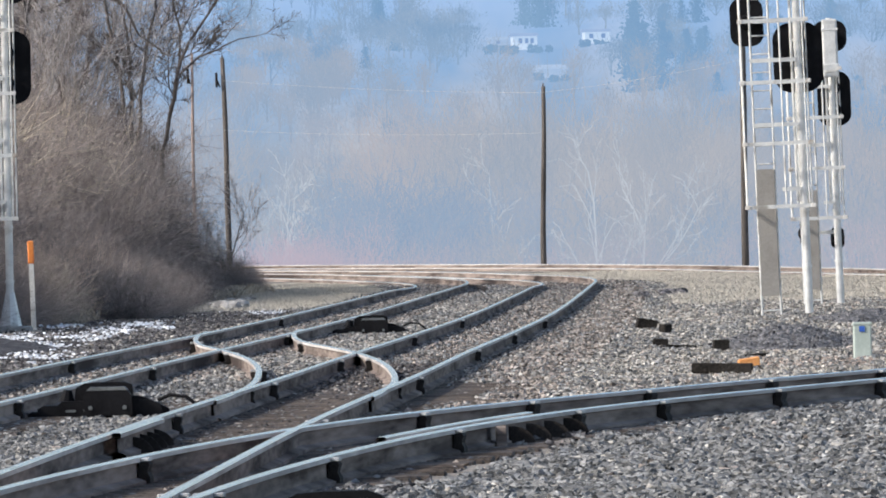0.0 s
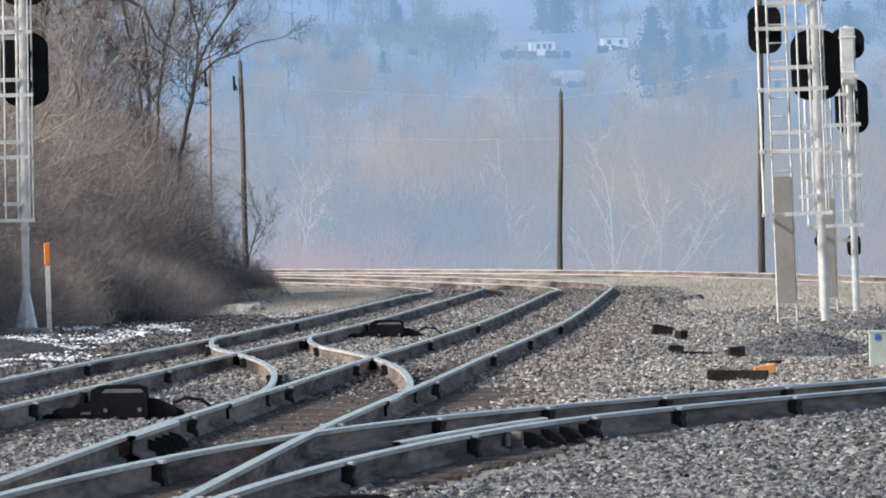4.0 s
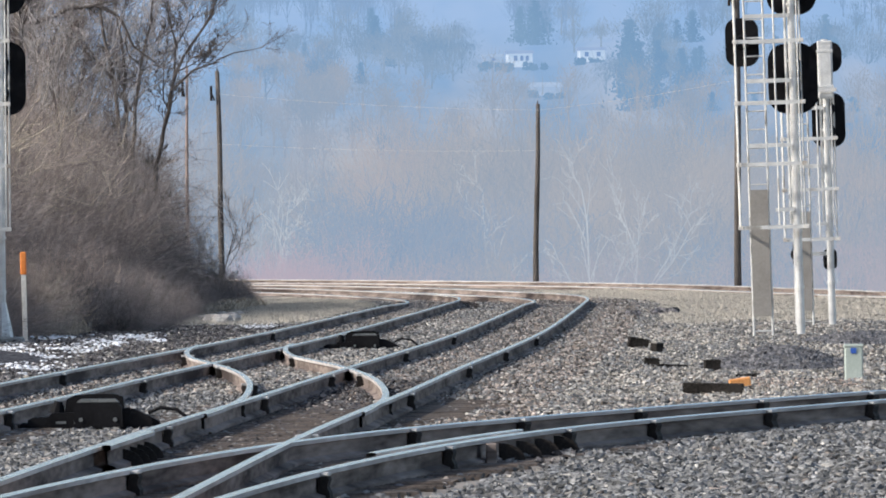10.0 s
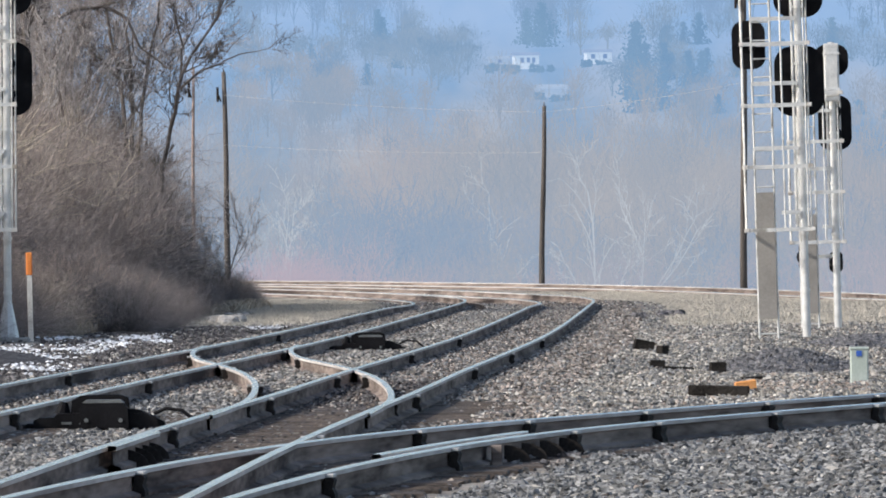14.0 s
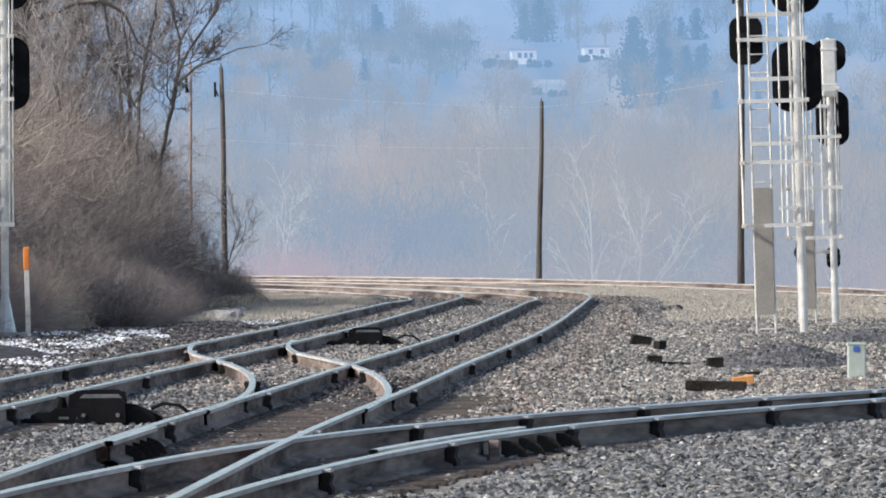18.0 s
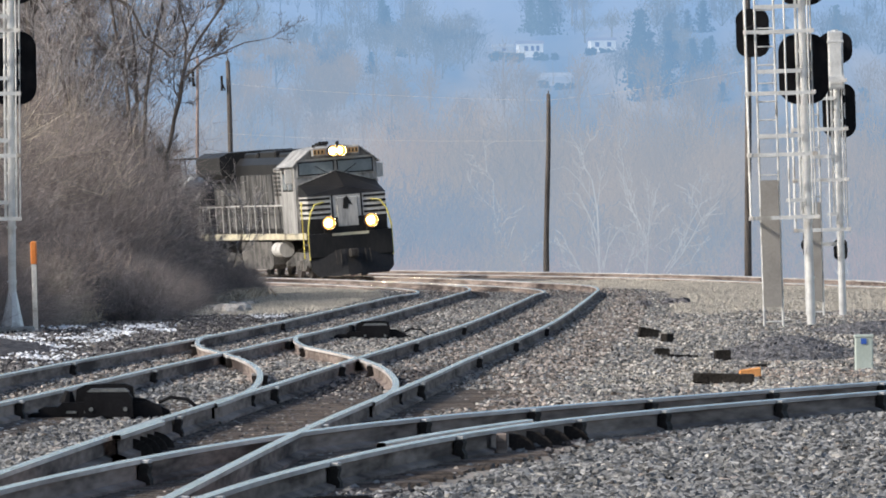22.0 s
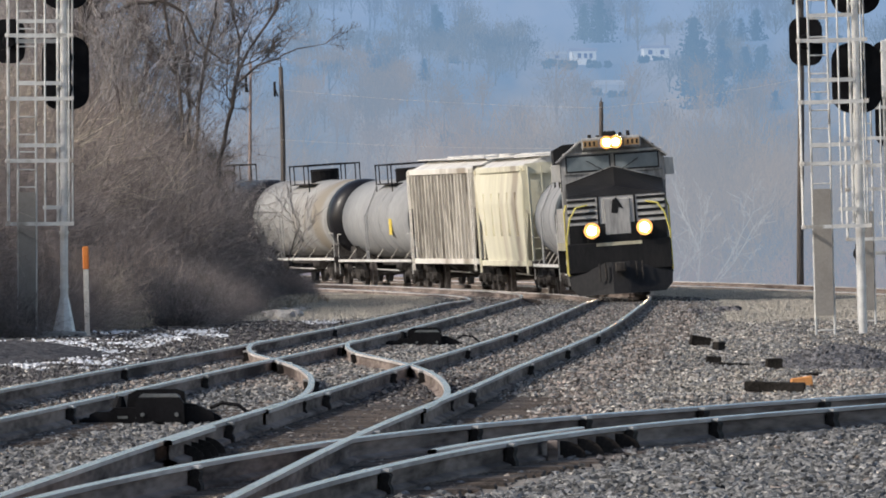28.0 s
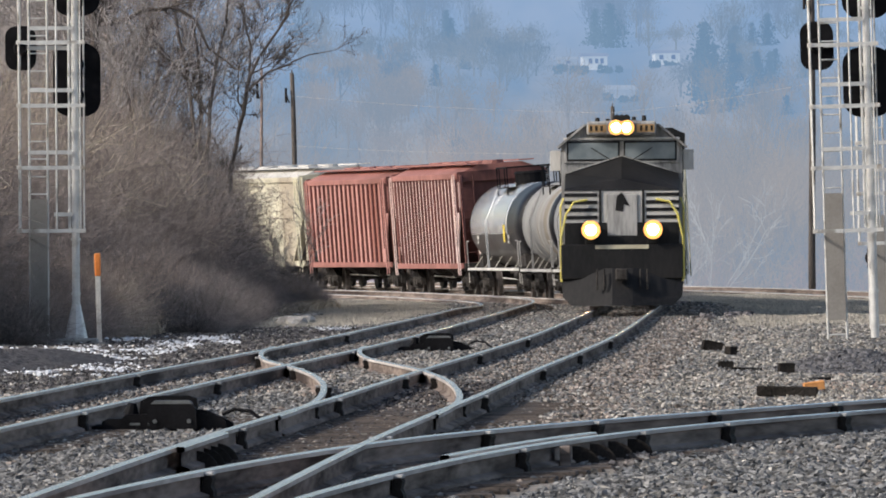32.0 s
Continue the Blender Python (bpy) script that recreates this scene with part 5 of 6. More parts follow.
def limb(rng, out, p, d, length, r, level, top, spread, droop, ratio=(0.45, 0.75)):
    """Grows one branch in bent pieces and its side branches; out[level] gathers the pieces."""
    n = 4 if level < 2 else 3
    p = np.array(p, float)
    d = np.array(d, float) / np.linalg.norm(d)
    step = length / n
    for k in range(n):
        d2 = d + rng.normal(0, 0.13 + 0.05 * level, 3) + np.array([0, 0, 0.10 - droop * level])
        d2 /= np.linalg.norm(d2)
        q = p + d2 * step
        r1 = r * (1 - 0.55 / n) if level < top else r * 0.7
        out[min(level, len(out) - 1)].append((*p, *q, r, r1))
        if level < top and (k > 0 or level > 0):
            for _ in range(rng.integers(1, 3 if level < 2 else 4)):
                side = rng.normal(0, 1, 3)
                side -= d2 * side.dot(d2)
                side /= np.linalg.norm(side)
                ang = rng.uniform(0.35, 0.95) * spread
                limb(rng, out, q, d2 * math.cos(ang) + side * math.sin(ang), length * rng.uniform(*ratio), r1 * rng.uniform(0.45, 0.7), level + 1, top, spread, droop, ratio)
        p, d, r = q, d2, r1


def bare_tree(x, y, height, radius, seed, label, lean=(0.0, 0.0), top=4, mats=(BARK, TWIG), stems=1, min_r=0.006, spread=0.75, ratio=(0.38, 0.6), splay=0.2):
    rng = np.random.default_rng(seed)
    tree = thing("tree", pose(x, y, height_at(x, y) - 0.1), label, "tree", "bare trees on the bank")
    out = [[], [], []]
    for k in range(stems):
        d = np.array([lean[0] + (rng.normal(0, splay) if stems > 1 else 0), lean[1] + rng.normal(0, 0.1), 1.0])
        limb(rng, out, (rng.normal(0, 0.25) * (stems > 1), rng.normal(0, 0.4) * (stems > 1), 0), d, height * rng.uniform(0.5, 0.62), radius, 0, top, spread, 0.0, ratio)
    for k in range(3):
        out[k] = [(*s[:6], max(s[6], min_r), max(s[7], min_r * 0.8)) for s in out[k]]
    sticks("trunk", out[0], mats[0], tree, sides=7)
    sticks("branchwork", out[1], mats[0], tree, sides=5)["kind"] = "stuff"
    sticks("crown", out[2], mats[1], tree)
    return tree


def stemmed_tree(y, label, seed, stems, spray=0.42):
    """A bare tree whose chief stems are bent lines of x, z and radius in the plane at y; limbs branch off along them."""
    rng = np.random.default_rng(seed)
    x0 = stems[0][0][0]
    ground = height_at(x0, y) - 0.1
    tree = thing("tree", pose(x0, y, ground), label, "tree", "bare trees on the bank")
    out = [[], [], []]
    for line in stems:
        line = [(x - x0, rng.normal(0, 0.25) if k else 0.0, max(z - ground, 0.0) if k else z, r) for k, (x, z, r) in enumerate(line)]
        for (ax, ay, az, ar), (bx, by, bz, br) in zip(line, line[1:]):
            n = max(2, int(math.dist((ax, az), (bx, bz)) / 0.45))
            last = (ax, ay, az)
            for k in range(1, n + 1):
                u = k / n
                p = (ax + (bx - ax) * u + rng.normal(0, 0.03), ay + (by - ay) * u, az + (bz - az) * u + rng.normal(0, 0.03))
                r0, r1 = ar + (br - ar) * (k - 1) / n, ar + (br - ar) * u
                out[0].append((*last, *p, r0, r1))
                if p[2] > 3.0 and rng.random() < spray:
                    d = np.array([bx - ax, 0, bz - az]) / math.dist((ax, az), (bx, bz)) + np.array([rng.normal(0, 0.75), rng.normal(0, 0.5), rng.uniform(-0.2, 0.5)])
                    limb(rng, out, p, d, rng.uniform(0.6, 1.5), max(r1 * 0.5, 0.012), 2 if r1 < 0.03 else 1, 4, 0.8, -0.01, (0.42, 0.62))
                last = p
    out[1] = [(*q[:6], max(q[6], 0.011), max(q[7], 0.009)) for q in out[1]]
    out[2] = [(*q[:6], max(q[6], 0.006), max(q[7], 0.005)) for q in out[2]]
    sticks("trunk", out[0], BARK, tree, sides=8)
    sticks("branchwork", out[1], BARK, tree, sides=5)["kind"] = "stuff"
    sticks("crown", out[2], BARK, tree)
    return tree


stemmed_tree(405, "bare winter tree with a long limb reaching over poles", 3, [
    [(-7.85, 0, 0.085), (-7.66, 4.1, 0.06), (-7.23, 6.05, 0.05), (-6.84, 7.1, 0.04), (-6.14, 8.2, 0.03), (-5.75, 9.0, 0.02)],
    [(-7.23, 6.05, 0.035), (-6.6, 6.65, 0.03), (-5.98, 6.9, 0.022), (-5.05, 7.2, 0.012)],
    [(-7.23, 6.05, 0.035), (-7.06, 7.25, 0.03), (-7.3, 8.4, 0.02), (-7.2, 9.3, 0.014)]])
stemmed_tree(402, "bare many-stemmed winter tree on brush bank", 7, [
    [(-8.45, 0, 0.08), (-8.66, 5.5, 0.055), (-8.86, 6.9, 0.048), (-9.1, 8.2, 0.04), (-9.18, 9.6, 0.03)],
    [(-8.45, 0, 0.08), (-8.43, 5.5, 0.05), (-8.48, 7.1, 0.04), (-8.66, 8.3, 0.03), (-8.75, 9.5, 0.02)],
    [(-8.45, 0, 0.08), (-8.2, 5.4, 0.05), (-7.98, 6.9, 0.04), (-7.73, 8.0, 0.03), (-7.57, 9.4, 0.02)]])
stemmed_tree(398, "dark bare tree with an arching level limb", 11, [
    [(-11.3, 0, 0.16), (-11.2, 7.4, 0.11), (-11.4, 9.6, 0.08)],
    [(-11.2, 7.4, 0.085), (-10.8, 7.9, 0.075), (-9.85, 8.28, 0.055), (-9.15, 8.35, 0.045), (-8.5, 8.05, 0.04), (-8.1, 7.2, 0.03), (-7.5, 6.7, 0.022), (-7.1, 6.65, 0.014)]], 0.45)
bare_tree(-6.75, 428, 2.6, 0.022, 12, "small bare sapling at the end of the brush", (0.12, 0), top=3)
bare_tree(-6.55, 425, 4.6, 0.028, 19, "leaning bare sapling at the end of the brush", (0.42, 0), top=3)
bare_tree(-6.95, 424, 3.0, 0.022, 15, "small bare sapling at the end of the brush", (0.05, 0), top=3)
for k in range(34):
    r = random.Random(100 + k)
    yy = r.uniform(395, 470)
    xx = -(10.4 + (k % 13) * 0.62 + r.uniform(0, 0.5)) * yy / 420
    bare_tree(xx, yy, r.uniform(7.5, 11.5), r.uniform(0.035, 0.06), 200 + k, "grey bare tree in the thicket on the bank", (r.uniform(-0.1, 0.02), 0), top=4,
              mats=(TWIG if k % 4 else BARK, TWIG if k % 4 else RUSTY_TWIG), stems=2, min_r=0.006, spread=0.6, ratio=(0.4, 0.62))


def shrub_sticks(seed, stems, height, spread, r):
    rng = np.random.default_rng(seed)
    segs, fine = [], []
    for _ in range(stems):
        a = rng.uniform(0, 2 * math.pi)
        p = np.array([math.cos(a), math.sin(a), 0]) * spread * 0.55 * math.sqrt(rng.uniform(0, 1))
        d = np.array([p[0] * 0.9 + rng.normal(0, 0.3), p[1] * 0.9 + rng.normal(0, 0.3), rng.uniform(0.5, 1.3)])
        d /= np.linalg.norm(d)
        length = height * rng.uniform(0.35, 1.05)
        n = 4
        rad = r * rng.uniform(0.7, 1.3)
        for k in range(n):
            d = d + rng.normal(0, 0.24, 3) + np.array([0, 0, -0.05 * k])
            d /= np.linalg.norm(d)
            q = p + d * length / n
            segs.append((*p, *q, rad, rad * 0.8))
            for _ in range(3):
                e = d + rng.normal(0, 0.85, 3)
                e /= np.linalg.norm(e)
                f = q + e * length * rng.uniform(0.10, 0.28)
                fine.append((*q, *f, rad * 0.65))
                e2 = e + rng.normal(0, 0.7, 3)
                mid = q + (f - q) * rng.uniform(0.4, 0.8)
                fine.append((*mid, *(mid + e2 * length * 0.11), rad * 0.5))
            p, rad = q, rad * 0.8
    return segs, np.array(fine)


def build_brush():
    kinds = []
    for k, (mat, label) in enumerate(((BRUSH, "dense grey brown leafless brush on the bank"), (BRUSH, "dense grey brown leafless brush on the bank"),
                                      (RUSTY_TWIG, "reddish brown leafless bush on the bank"), (STRAW_TWIG, "straw coloured dry stems on the bank"),
                                      (WEED_TWIG, "russet dead weeds at the foot of the bank"))):
        bush = thing("bush", Matrix(), label, "bush", "brush on the bank")
        segs, fine = shrub_sticks(50 + k, 560, 2.6, 1.7, 0.010)
        sticks("woody_base", segs, mat, bush)
        twigs("brushwood", fine[:, :3], fine[:, 3:6], fine[:, 6], mat, bush)
        kinds.append(bush)
    rng = random.Random(9)
    placed = []
    # toe of the bank from the far end to the near end, then rows further up
    for row in range(8):
        for y in np.arange(282, 440, 5.2 + row * 1.3):
            y = y + rng.uniform(-2, 2)
            x_toe = np.interp(y, [282, 310, 350, 390, 425, 440], [-9.4, -8.6, -7.7, -6.9, -6.15, -5.9])
            x = x_toe - row * 0.72 - (0.0 if not row else 1.15 if y > 378 else 0.45) - rng.uniform(0, 0.5)
            scale = (0.52 + 0.15 * row) * rng.uniform(0.8, 1.15)
            if y > 395 and row == 0:
                scale = 0.32
            if y > 415:
                scale = min(scale, 0.42 + 0.2 * row)
            px = 784 + x * 26000 / y
            u = rng.random()
            kind = 2 if (px < 190 and u < 0.72) else 3 if (u > 0.97 or (px < 240 and row > 3 and u > 0.66)) else rng.randint(0, 1)
            placed.append((kind, x, y, scale))
    # low growth spilling towards the second track
    for y in np.arange(314, 384, 4.5):
        edge = np.interp(y, [312, 330, 384], [-6.5, -6.35, -6.9])
        for k in range(3):
            placed.append((2 if rng.random() < 0.15 else rng.randint(0, 1), edge - 0.75 * k - rng.uniform(0, 0.4), y + rng.uniform(-2, 2), (0.38 + 0.09 * k) * rng.uniform(0.85, 1.15)))
    # russet weeds at the near foot of the bank, and dark scrub at its far end
    for y in np.arange(297, 330, 2.6):
        for k in range(3):
            placed.append((4, np.interp(y, [297, 330], [-8.75, -7.5]) - 0.5 * k + rng.uniform(-0.3, 0.3), y, (0.34 + 0.13 * k) * rng.uniform(0.8, 1.2)))
    for k in range(9):
        placed.append((rng.randint(0, 1), -5.9 - 0.12 * k + rng.uniform(-0.1, 0.1), 424 + rng.uniform(-4, 8), 0.28 + 0.03 * k))
    # the tall dark heart of the thicket
    for k in range(11):
        placed.append((rng.randint(0, 1), -9.3 - 0.16 * k + rng.uniform(-0.2, 0.2), 380 + 2.6 * k + rng.uniform(-2, 2), rng.uniform(1.02, 1.2)))
    for kind, x, y, scale in placed:
        bush = copy_thing(kinds[kind], Matrix())
        bush.matrix_world = pose(x, y, height_at(x, y) - 0.08, 0, 0, rng.uniform(0, 360)) @ Matrix.Diagonal((scale * 1.05, scale * 1.05, scale * (1.45 if 345 < y < 418 and 0.6 < scale < 1.3 else 1.1), 1))
    for bush in kinds:
        bush.matrix_world = pose(-11 - kinds.index(bush) * 1.3, 330, height_at(-11 - kinds.index(bush) * 1.3, 330), 0, 0, 40)


build_brush()


# ---- dry grass and weeds ----
def tufts(name, label, mat, area, count, height, seed, blades=7):
    """Bent blades in tufts; area gives x, y for two numbers from 0 to 1."""
    rng = np.random.default_rng(seed)
    u, v = rng.random(count), rng.random(count)
    x, y = area(u, v, rng)
    z = ground_height(x, y)
    n = count * blades
    bx, by, bz = (np.repeat(q, blades) for q in (x, y, z))
    bx, by = bx + rng.normal(0, 0.03, n), by + rng.normal(0, 0.15, n)
    h = height * rng.uniform(0.4, 1.2, n)
    lx, ly = rng.normal(0, 0.35, n) * h, rng.normal(0, 0.35, n) * h
    w = rng.uniform(0.004, 0.009, n)
    p = np.stack([np.stack([bx - w, by, bz], -1), np.stack([bx + w, by, bz], -1), np.stack([bx + lx * 0.4 + w * 0.6, by + ly * 0.4, bz + h * 0.65], -1),
                  np.stack([bx + lx, by + ly, bz + h], -1)], 1).reshape(-1, 3)
    i = np.arange(n)[:, None] * 4
    ob = fast_mesh(name, p, np.concatenate([i, i + 1, i + 2, i + 3], 1), mat)
    return tagged(ob, label, "grass", kind="stuff")


def right_verge(u, v, rng):
    y = 470 / (1 + v * 1.75)
    w = 2.3 + u * 6.5
    x, yy = on_main(y + 60, w)
    return x, yy


def bank_foot(u, v, rng):
    y = 306 + v * 119
    x = np.interp(y, [275, 310, 350, 390, 425], [-8.8, -8.0, -7.1, -6.3, -5.5]) + rng.normal(0, 0.35, len(u)) - 0.2
    return x, y


tufts("dry_grass", "short straw coloured grass in weathered gravel", DRY_GRASS, right_verge, 3500, 0.05, 3)
tufts("pale_grass", "pale dry grass strip before the outermost track", DRY_GRASS, lambda u, v, r: on_main(380 + v * 190, 2.8 + u * (8.5 - 2.5 * v)), 16000, 0.085, 8)
tufts("dry_weeds", "straw coloured weeds along the foot of the bank", STRAW_TWIG, bank_foot, 1500, 0.30, 4)
tufts("russet_grass", "russet dead grass beside the branch track", WEED_TWIG, lambda u, v, r: ((560 + 190 * u) * (176 + 14 * v) / 26000, 176 + 14 * v), 900, 0.04, 11)
tufts("inner_grass", "short dry grass inside the curve", DRY_GRASS, lambda u, v, r: on_main(395 + v * 150, -8.8 + u * 3.4), 9000, 0.10, 6)


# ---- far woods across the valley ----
# Haze sits in these colours: woods and houses glow with the air's light.
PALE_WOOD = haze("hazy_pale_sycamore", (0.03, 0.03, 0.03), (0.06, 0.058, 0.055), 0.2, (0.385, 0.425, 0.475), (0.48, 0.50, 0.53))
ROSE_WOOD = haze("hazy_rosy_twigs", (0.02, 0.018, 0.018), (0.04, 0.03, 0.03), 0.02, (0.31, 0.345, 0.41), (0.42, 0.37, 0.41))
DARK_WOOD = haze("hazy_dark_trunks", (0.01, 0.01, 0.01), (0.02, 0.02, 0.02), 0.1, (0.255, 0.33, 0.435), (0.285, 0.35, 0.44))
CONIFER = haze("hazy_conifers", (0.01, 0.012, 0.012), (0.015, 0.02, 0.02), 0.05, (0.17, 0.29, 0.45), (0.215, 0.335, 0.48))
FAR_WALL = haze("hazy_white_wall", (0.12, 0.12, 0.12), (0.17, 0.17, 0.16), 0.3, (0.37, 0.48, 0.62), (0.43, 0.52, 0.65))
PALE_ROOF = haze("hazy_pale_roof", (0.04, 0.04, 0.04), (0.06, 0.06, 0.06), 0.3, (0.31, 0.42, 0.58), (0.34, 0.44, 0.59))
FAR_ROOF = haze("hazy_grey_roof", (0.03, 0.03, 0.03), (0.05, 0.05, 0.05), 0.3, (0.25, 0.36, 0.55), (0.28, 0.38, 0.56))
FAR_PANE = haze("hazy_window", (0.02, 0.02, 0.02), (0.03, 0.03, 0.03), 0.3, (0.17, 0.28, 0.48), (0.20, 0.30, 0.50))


def far_wood(name, label, mat, trees, seed, top=3, min_r=0.06, ratio=(0.42, 0.65)):
    """One mass of bare trees: rows of x, y, height, trunk radius, base height."""
    rng = np.random.default_rng(seed)
    segs = []
    for x, y, h, r, base in trees:
        out = [[]]
        limb(rng, out, (x, y, base), (rng.normal(0, 0.08), 0, 1), h * 0.55, r, 0, top, 0.9, 0.0, ratio)
        segs += [(*s[:6], max(s[6], min_r), max(s[7], min_r * 0.7)) for s in out[0]]
    return tagged(sticks(name, segs, mat), label, "woods", kind="stuff")


def eye_to(px, dist):
    return (px - 784) * dist / 26000


HOUSES = [(938, 3280), (890, 3285), (1066, 3290), (985, 3185), (1520, 3190)]


# Crown colours with the airlight added as emission, as above.
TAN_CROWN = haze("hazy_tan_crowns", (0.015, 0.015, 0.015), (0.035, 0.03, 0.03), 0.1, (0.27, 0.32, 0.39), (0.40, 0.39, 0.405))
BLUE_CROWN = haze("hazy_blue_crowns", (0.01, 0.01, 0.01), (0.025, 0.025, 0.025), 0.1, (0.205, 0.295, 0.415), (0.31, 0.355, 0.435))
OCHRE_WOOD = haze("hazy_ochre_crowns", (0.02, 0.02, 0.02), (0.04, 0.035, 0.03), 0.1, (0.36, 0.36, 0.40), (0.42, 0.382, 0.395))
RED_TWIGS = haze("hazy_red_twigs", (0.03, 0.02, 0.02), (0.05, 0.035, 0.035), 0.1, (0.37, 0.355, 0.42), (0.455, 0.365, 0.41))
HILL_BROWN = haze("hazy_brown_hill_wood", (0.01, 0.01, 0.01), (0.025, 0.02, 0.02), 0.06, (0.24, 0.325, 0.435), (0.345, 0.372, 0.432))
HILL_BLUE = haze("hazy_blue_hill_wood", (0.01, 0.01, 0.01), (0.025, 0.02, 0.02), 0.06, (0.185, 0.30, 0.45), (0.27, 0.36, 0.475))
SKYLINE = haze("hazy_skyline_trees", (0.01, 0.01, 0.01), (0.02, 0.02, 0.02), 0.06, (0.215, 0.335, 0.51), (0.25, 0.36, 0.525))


def misty_wood(name, label, mat, trees, seed, n, r, upright=0.8, reach=1.0):
    """Bare trees in haze as fans of fine twigs: rows of x, y, base, height, width."""
    rng = np.random.default_rng(seed)
    starts, ends, radii = [], [], []
    for x, y, base, h, wide in trees:
        # a few boughs carry the crown, each with its own heap of twigs
        k = rng.integers(4, 8)
        ba, bt = rng.uniform(0, 6.28, k), rng.uniform(0.42, 0.86, k)
        bw = wide * 0.34 * np.sqrt(rng.random(k)) * np.sin(np.pi * bt) ** 0.5
        centre = np.stack([x + bw * np.cos(ba), y + bw * np.sin(ba), base + h * bt], -1)
        foot = np.stack([np.full(k, x), np.full(k, y), base + h * (bt - 0.35).clip(0.12)], -1)
        starts += [foot, np.array([[x, y, base]])]
        ends += [centre + [0, 0, h * 0.1], np.array([[x + rng.normal(0, 0.3), y, base + h * 0.9]])]
        radii += [np.full(k, r * 3.0), np.array([r * 5.0])]
        pick = rng.integers(0, k, n)
        off = rng.normal(0, 1, (n, 3)) * np.array([wide * 0.15, wide * 0.15, h * 0.10])
        p = centre[pick] + off
        p[:, 2] = np.clip(p[:, 2], base + h * 0.06, base + h * 1.04)
        d = np.stack([(p[:, 0] - x) / wide, (p[:, 1] - y) / wide, np.full(n, upright)], -1) + rng.normal(0, 0.38, (n, 3))
        length = h * rng.uniform(0.05, 0.15, n)[:, None]
        starts.append(p), ends.append(p + d * length * reach), radii.append(r * rng.uniform(0.6, 1.4, n))
    ob = twigs(name, np.concatenate(starts), np.concatenate(ends), np.concatenate(radii), mat)
    return tagged(ob, label, "woods", kind="stuff")


def valley(rng, x0, x1, d0, d1, count, h0, h1, squat=0.75):
    rows = []
    for _ in range(count):
        d, h = rng.uniform(d0, d1), rng.uniform(h0, h1)
        rows.append((eye_to(rng.uniform(x0, x1), d), d, -9, h, h * squat * rng.uniform(0.8, 1.2)))
    return rows


def hillside(rng, x0, x1, d0, d1, count, h0, h1, squat=0.8):
    rows = []
    for _ in range(count):
        d, h, px = rng.uniform(d0, d1), rng.uniform(h0, h1), rng.uniform(x0, x1)
        if any(abs(px - a) < 46 and b - 90 < d < b + 15 for a, b in HOUSES):
            continue
        rows.append((eye_to(px, d), d, slope_height(d) - 1, h, h * squat * rng.uniform(0.8, 1.3)))
    return rows


def slope_height(d):
    return -10 + 130 * ((d - 2500) / 1700) ** 1.15


def pale_limbs():
    """White-barked sycamores before the wood: trunks with a few long bright limbs."""
    rng = np.random.default_rng(8)
    segs = []
    for px, d, foot, stems in (
        (1066, 1260, 0.20, (((0.02, 0, 1), 9.5, 0.20), ((-0.5, 0, 1), 4.5, 0.11), ((0.45, 0, 1), 5.0, 0.11))),
        (1138, 1280, 0.17, (((0.30, 0, 1), 8.0, 0.14), ((-0.28, 0, 1), 6.0, 0.10))),
        (1152, 1284, 0.15, (((0.95, 0, 1), 6.5, 0.13), ((0.5, 0, 1), 7.5, 0.11))),
        (1040, 1300, 0.13, (((-0.5, 0, 1), 4.2, 0.10), ((0.1, 0, 1), 5.0, 0.09))),
        (884, 1320, 0.16, (((0.08, 0, 1), 8.5, 0.12), ((0.4, 0, 1), 4.5, 0.09))),
        (472, 1300, 0.15, (((0.32, 0, 1), 8.2, 0.14), ((-0.25, 0, 1), 5.0, 0.10))),
        (500, 1310, 0.14, (((0.5, 0, 1), 6.2, 0.12), ((0.1, 0, 1), 7.2, 0.10))),
        (440, 1320, 0.12, (((-0.15, 0, 1), 6.0, 0.10),)),
        (1500, 1320, 0.14, (((0.2, 0, 1), 7.0, 0.12), ((-0.3, 0, 1), 5.0, 0.10))),
    ):
        x = eye_to(px, d)
        fork = 5.0 + rng.uniform(-1, 1)
        segs.append((x, d, -9, x, d, -9 + fork, foot * 0.7, foot * 0.55))
        for way, length, r in stems:
            out = [[]]
            limb(rng, out, (x, d, -9 + fork), way, length * 1.15, r * 0.6, 1, 3, 0.95, 0.0, (0.30, 0.5))
            segs += [(*q[:6], max(q[6], 0.022), max(q[7], 0.018)) for q in out[0]]
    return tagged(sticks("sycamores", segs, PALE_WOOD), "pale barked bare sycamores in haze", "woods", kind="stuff")


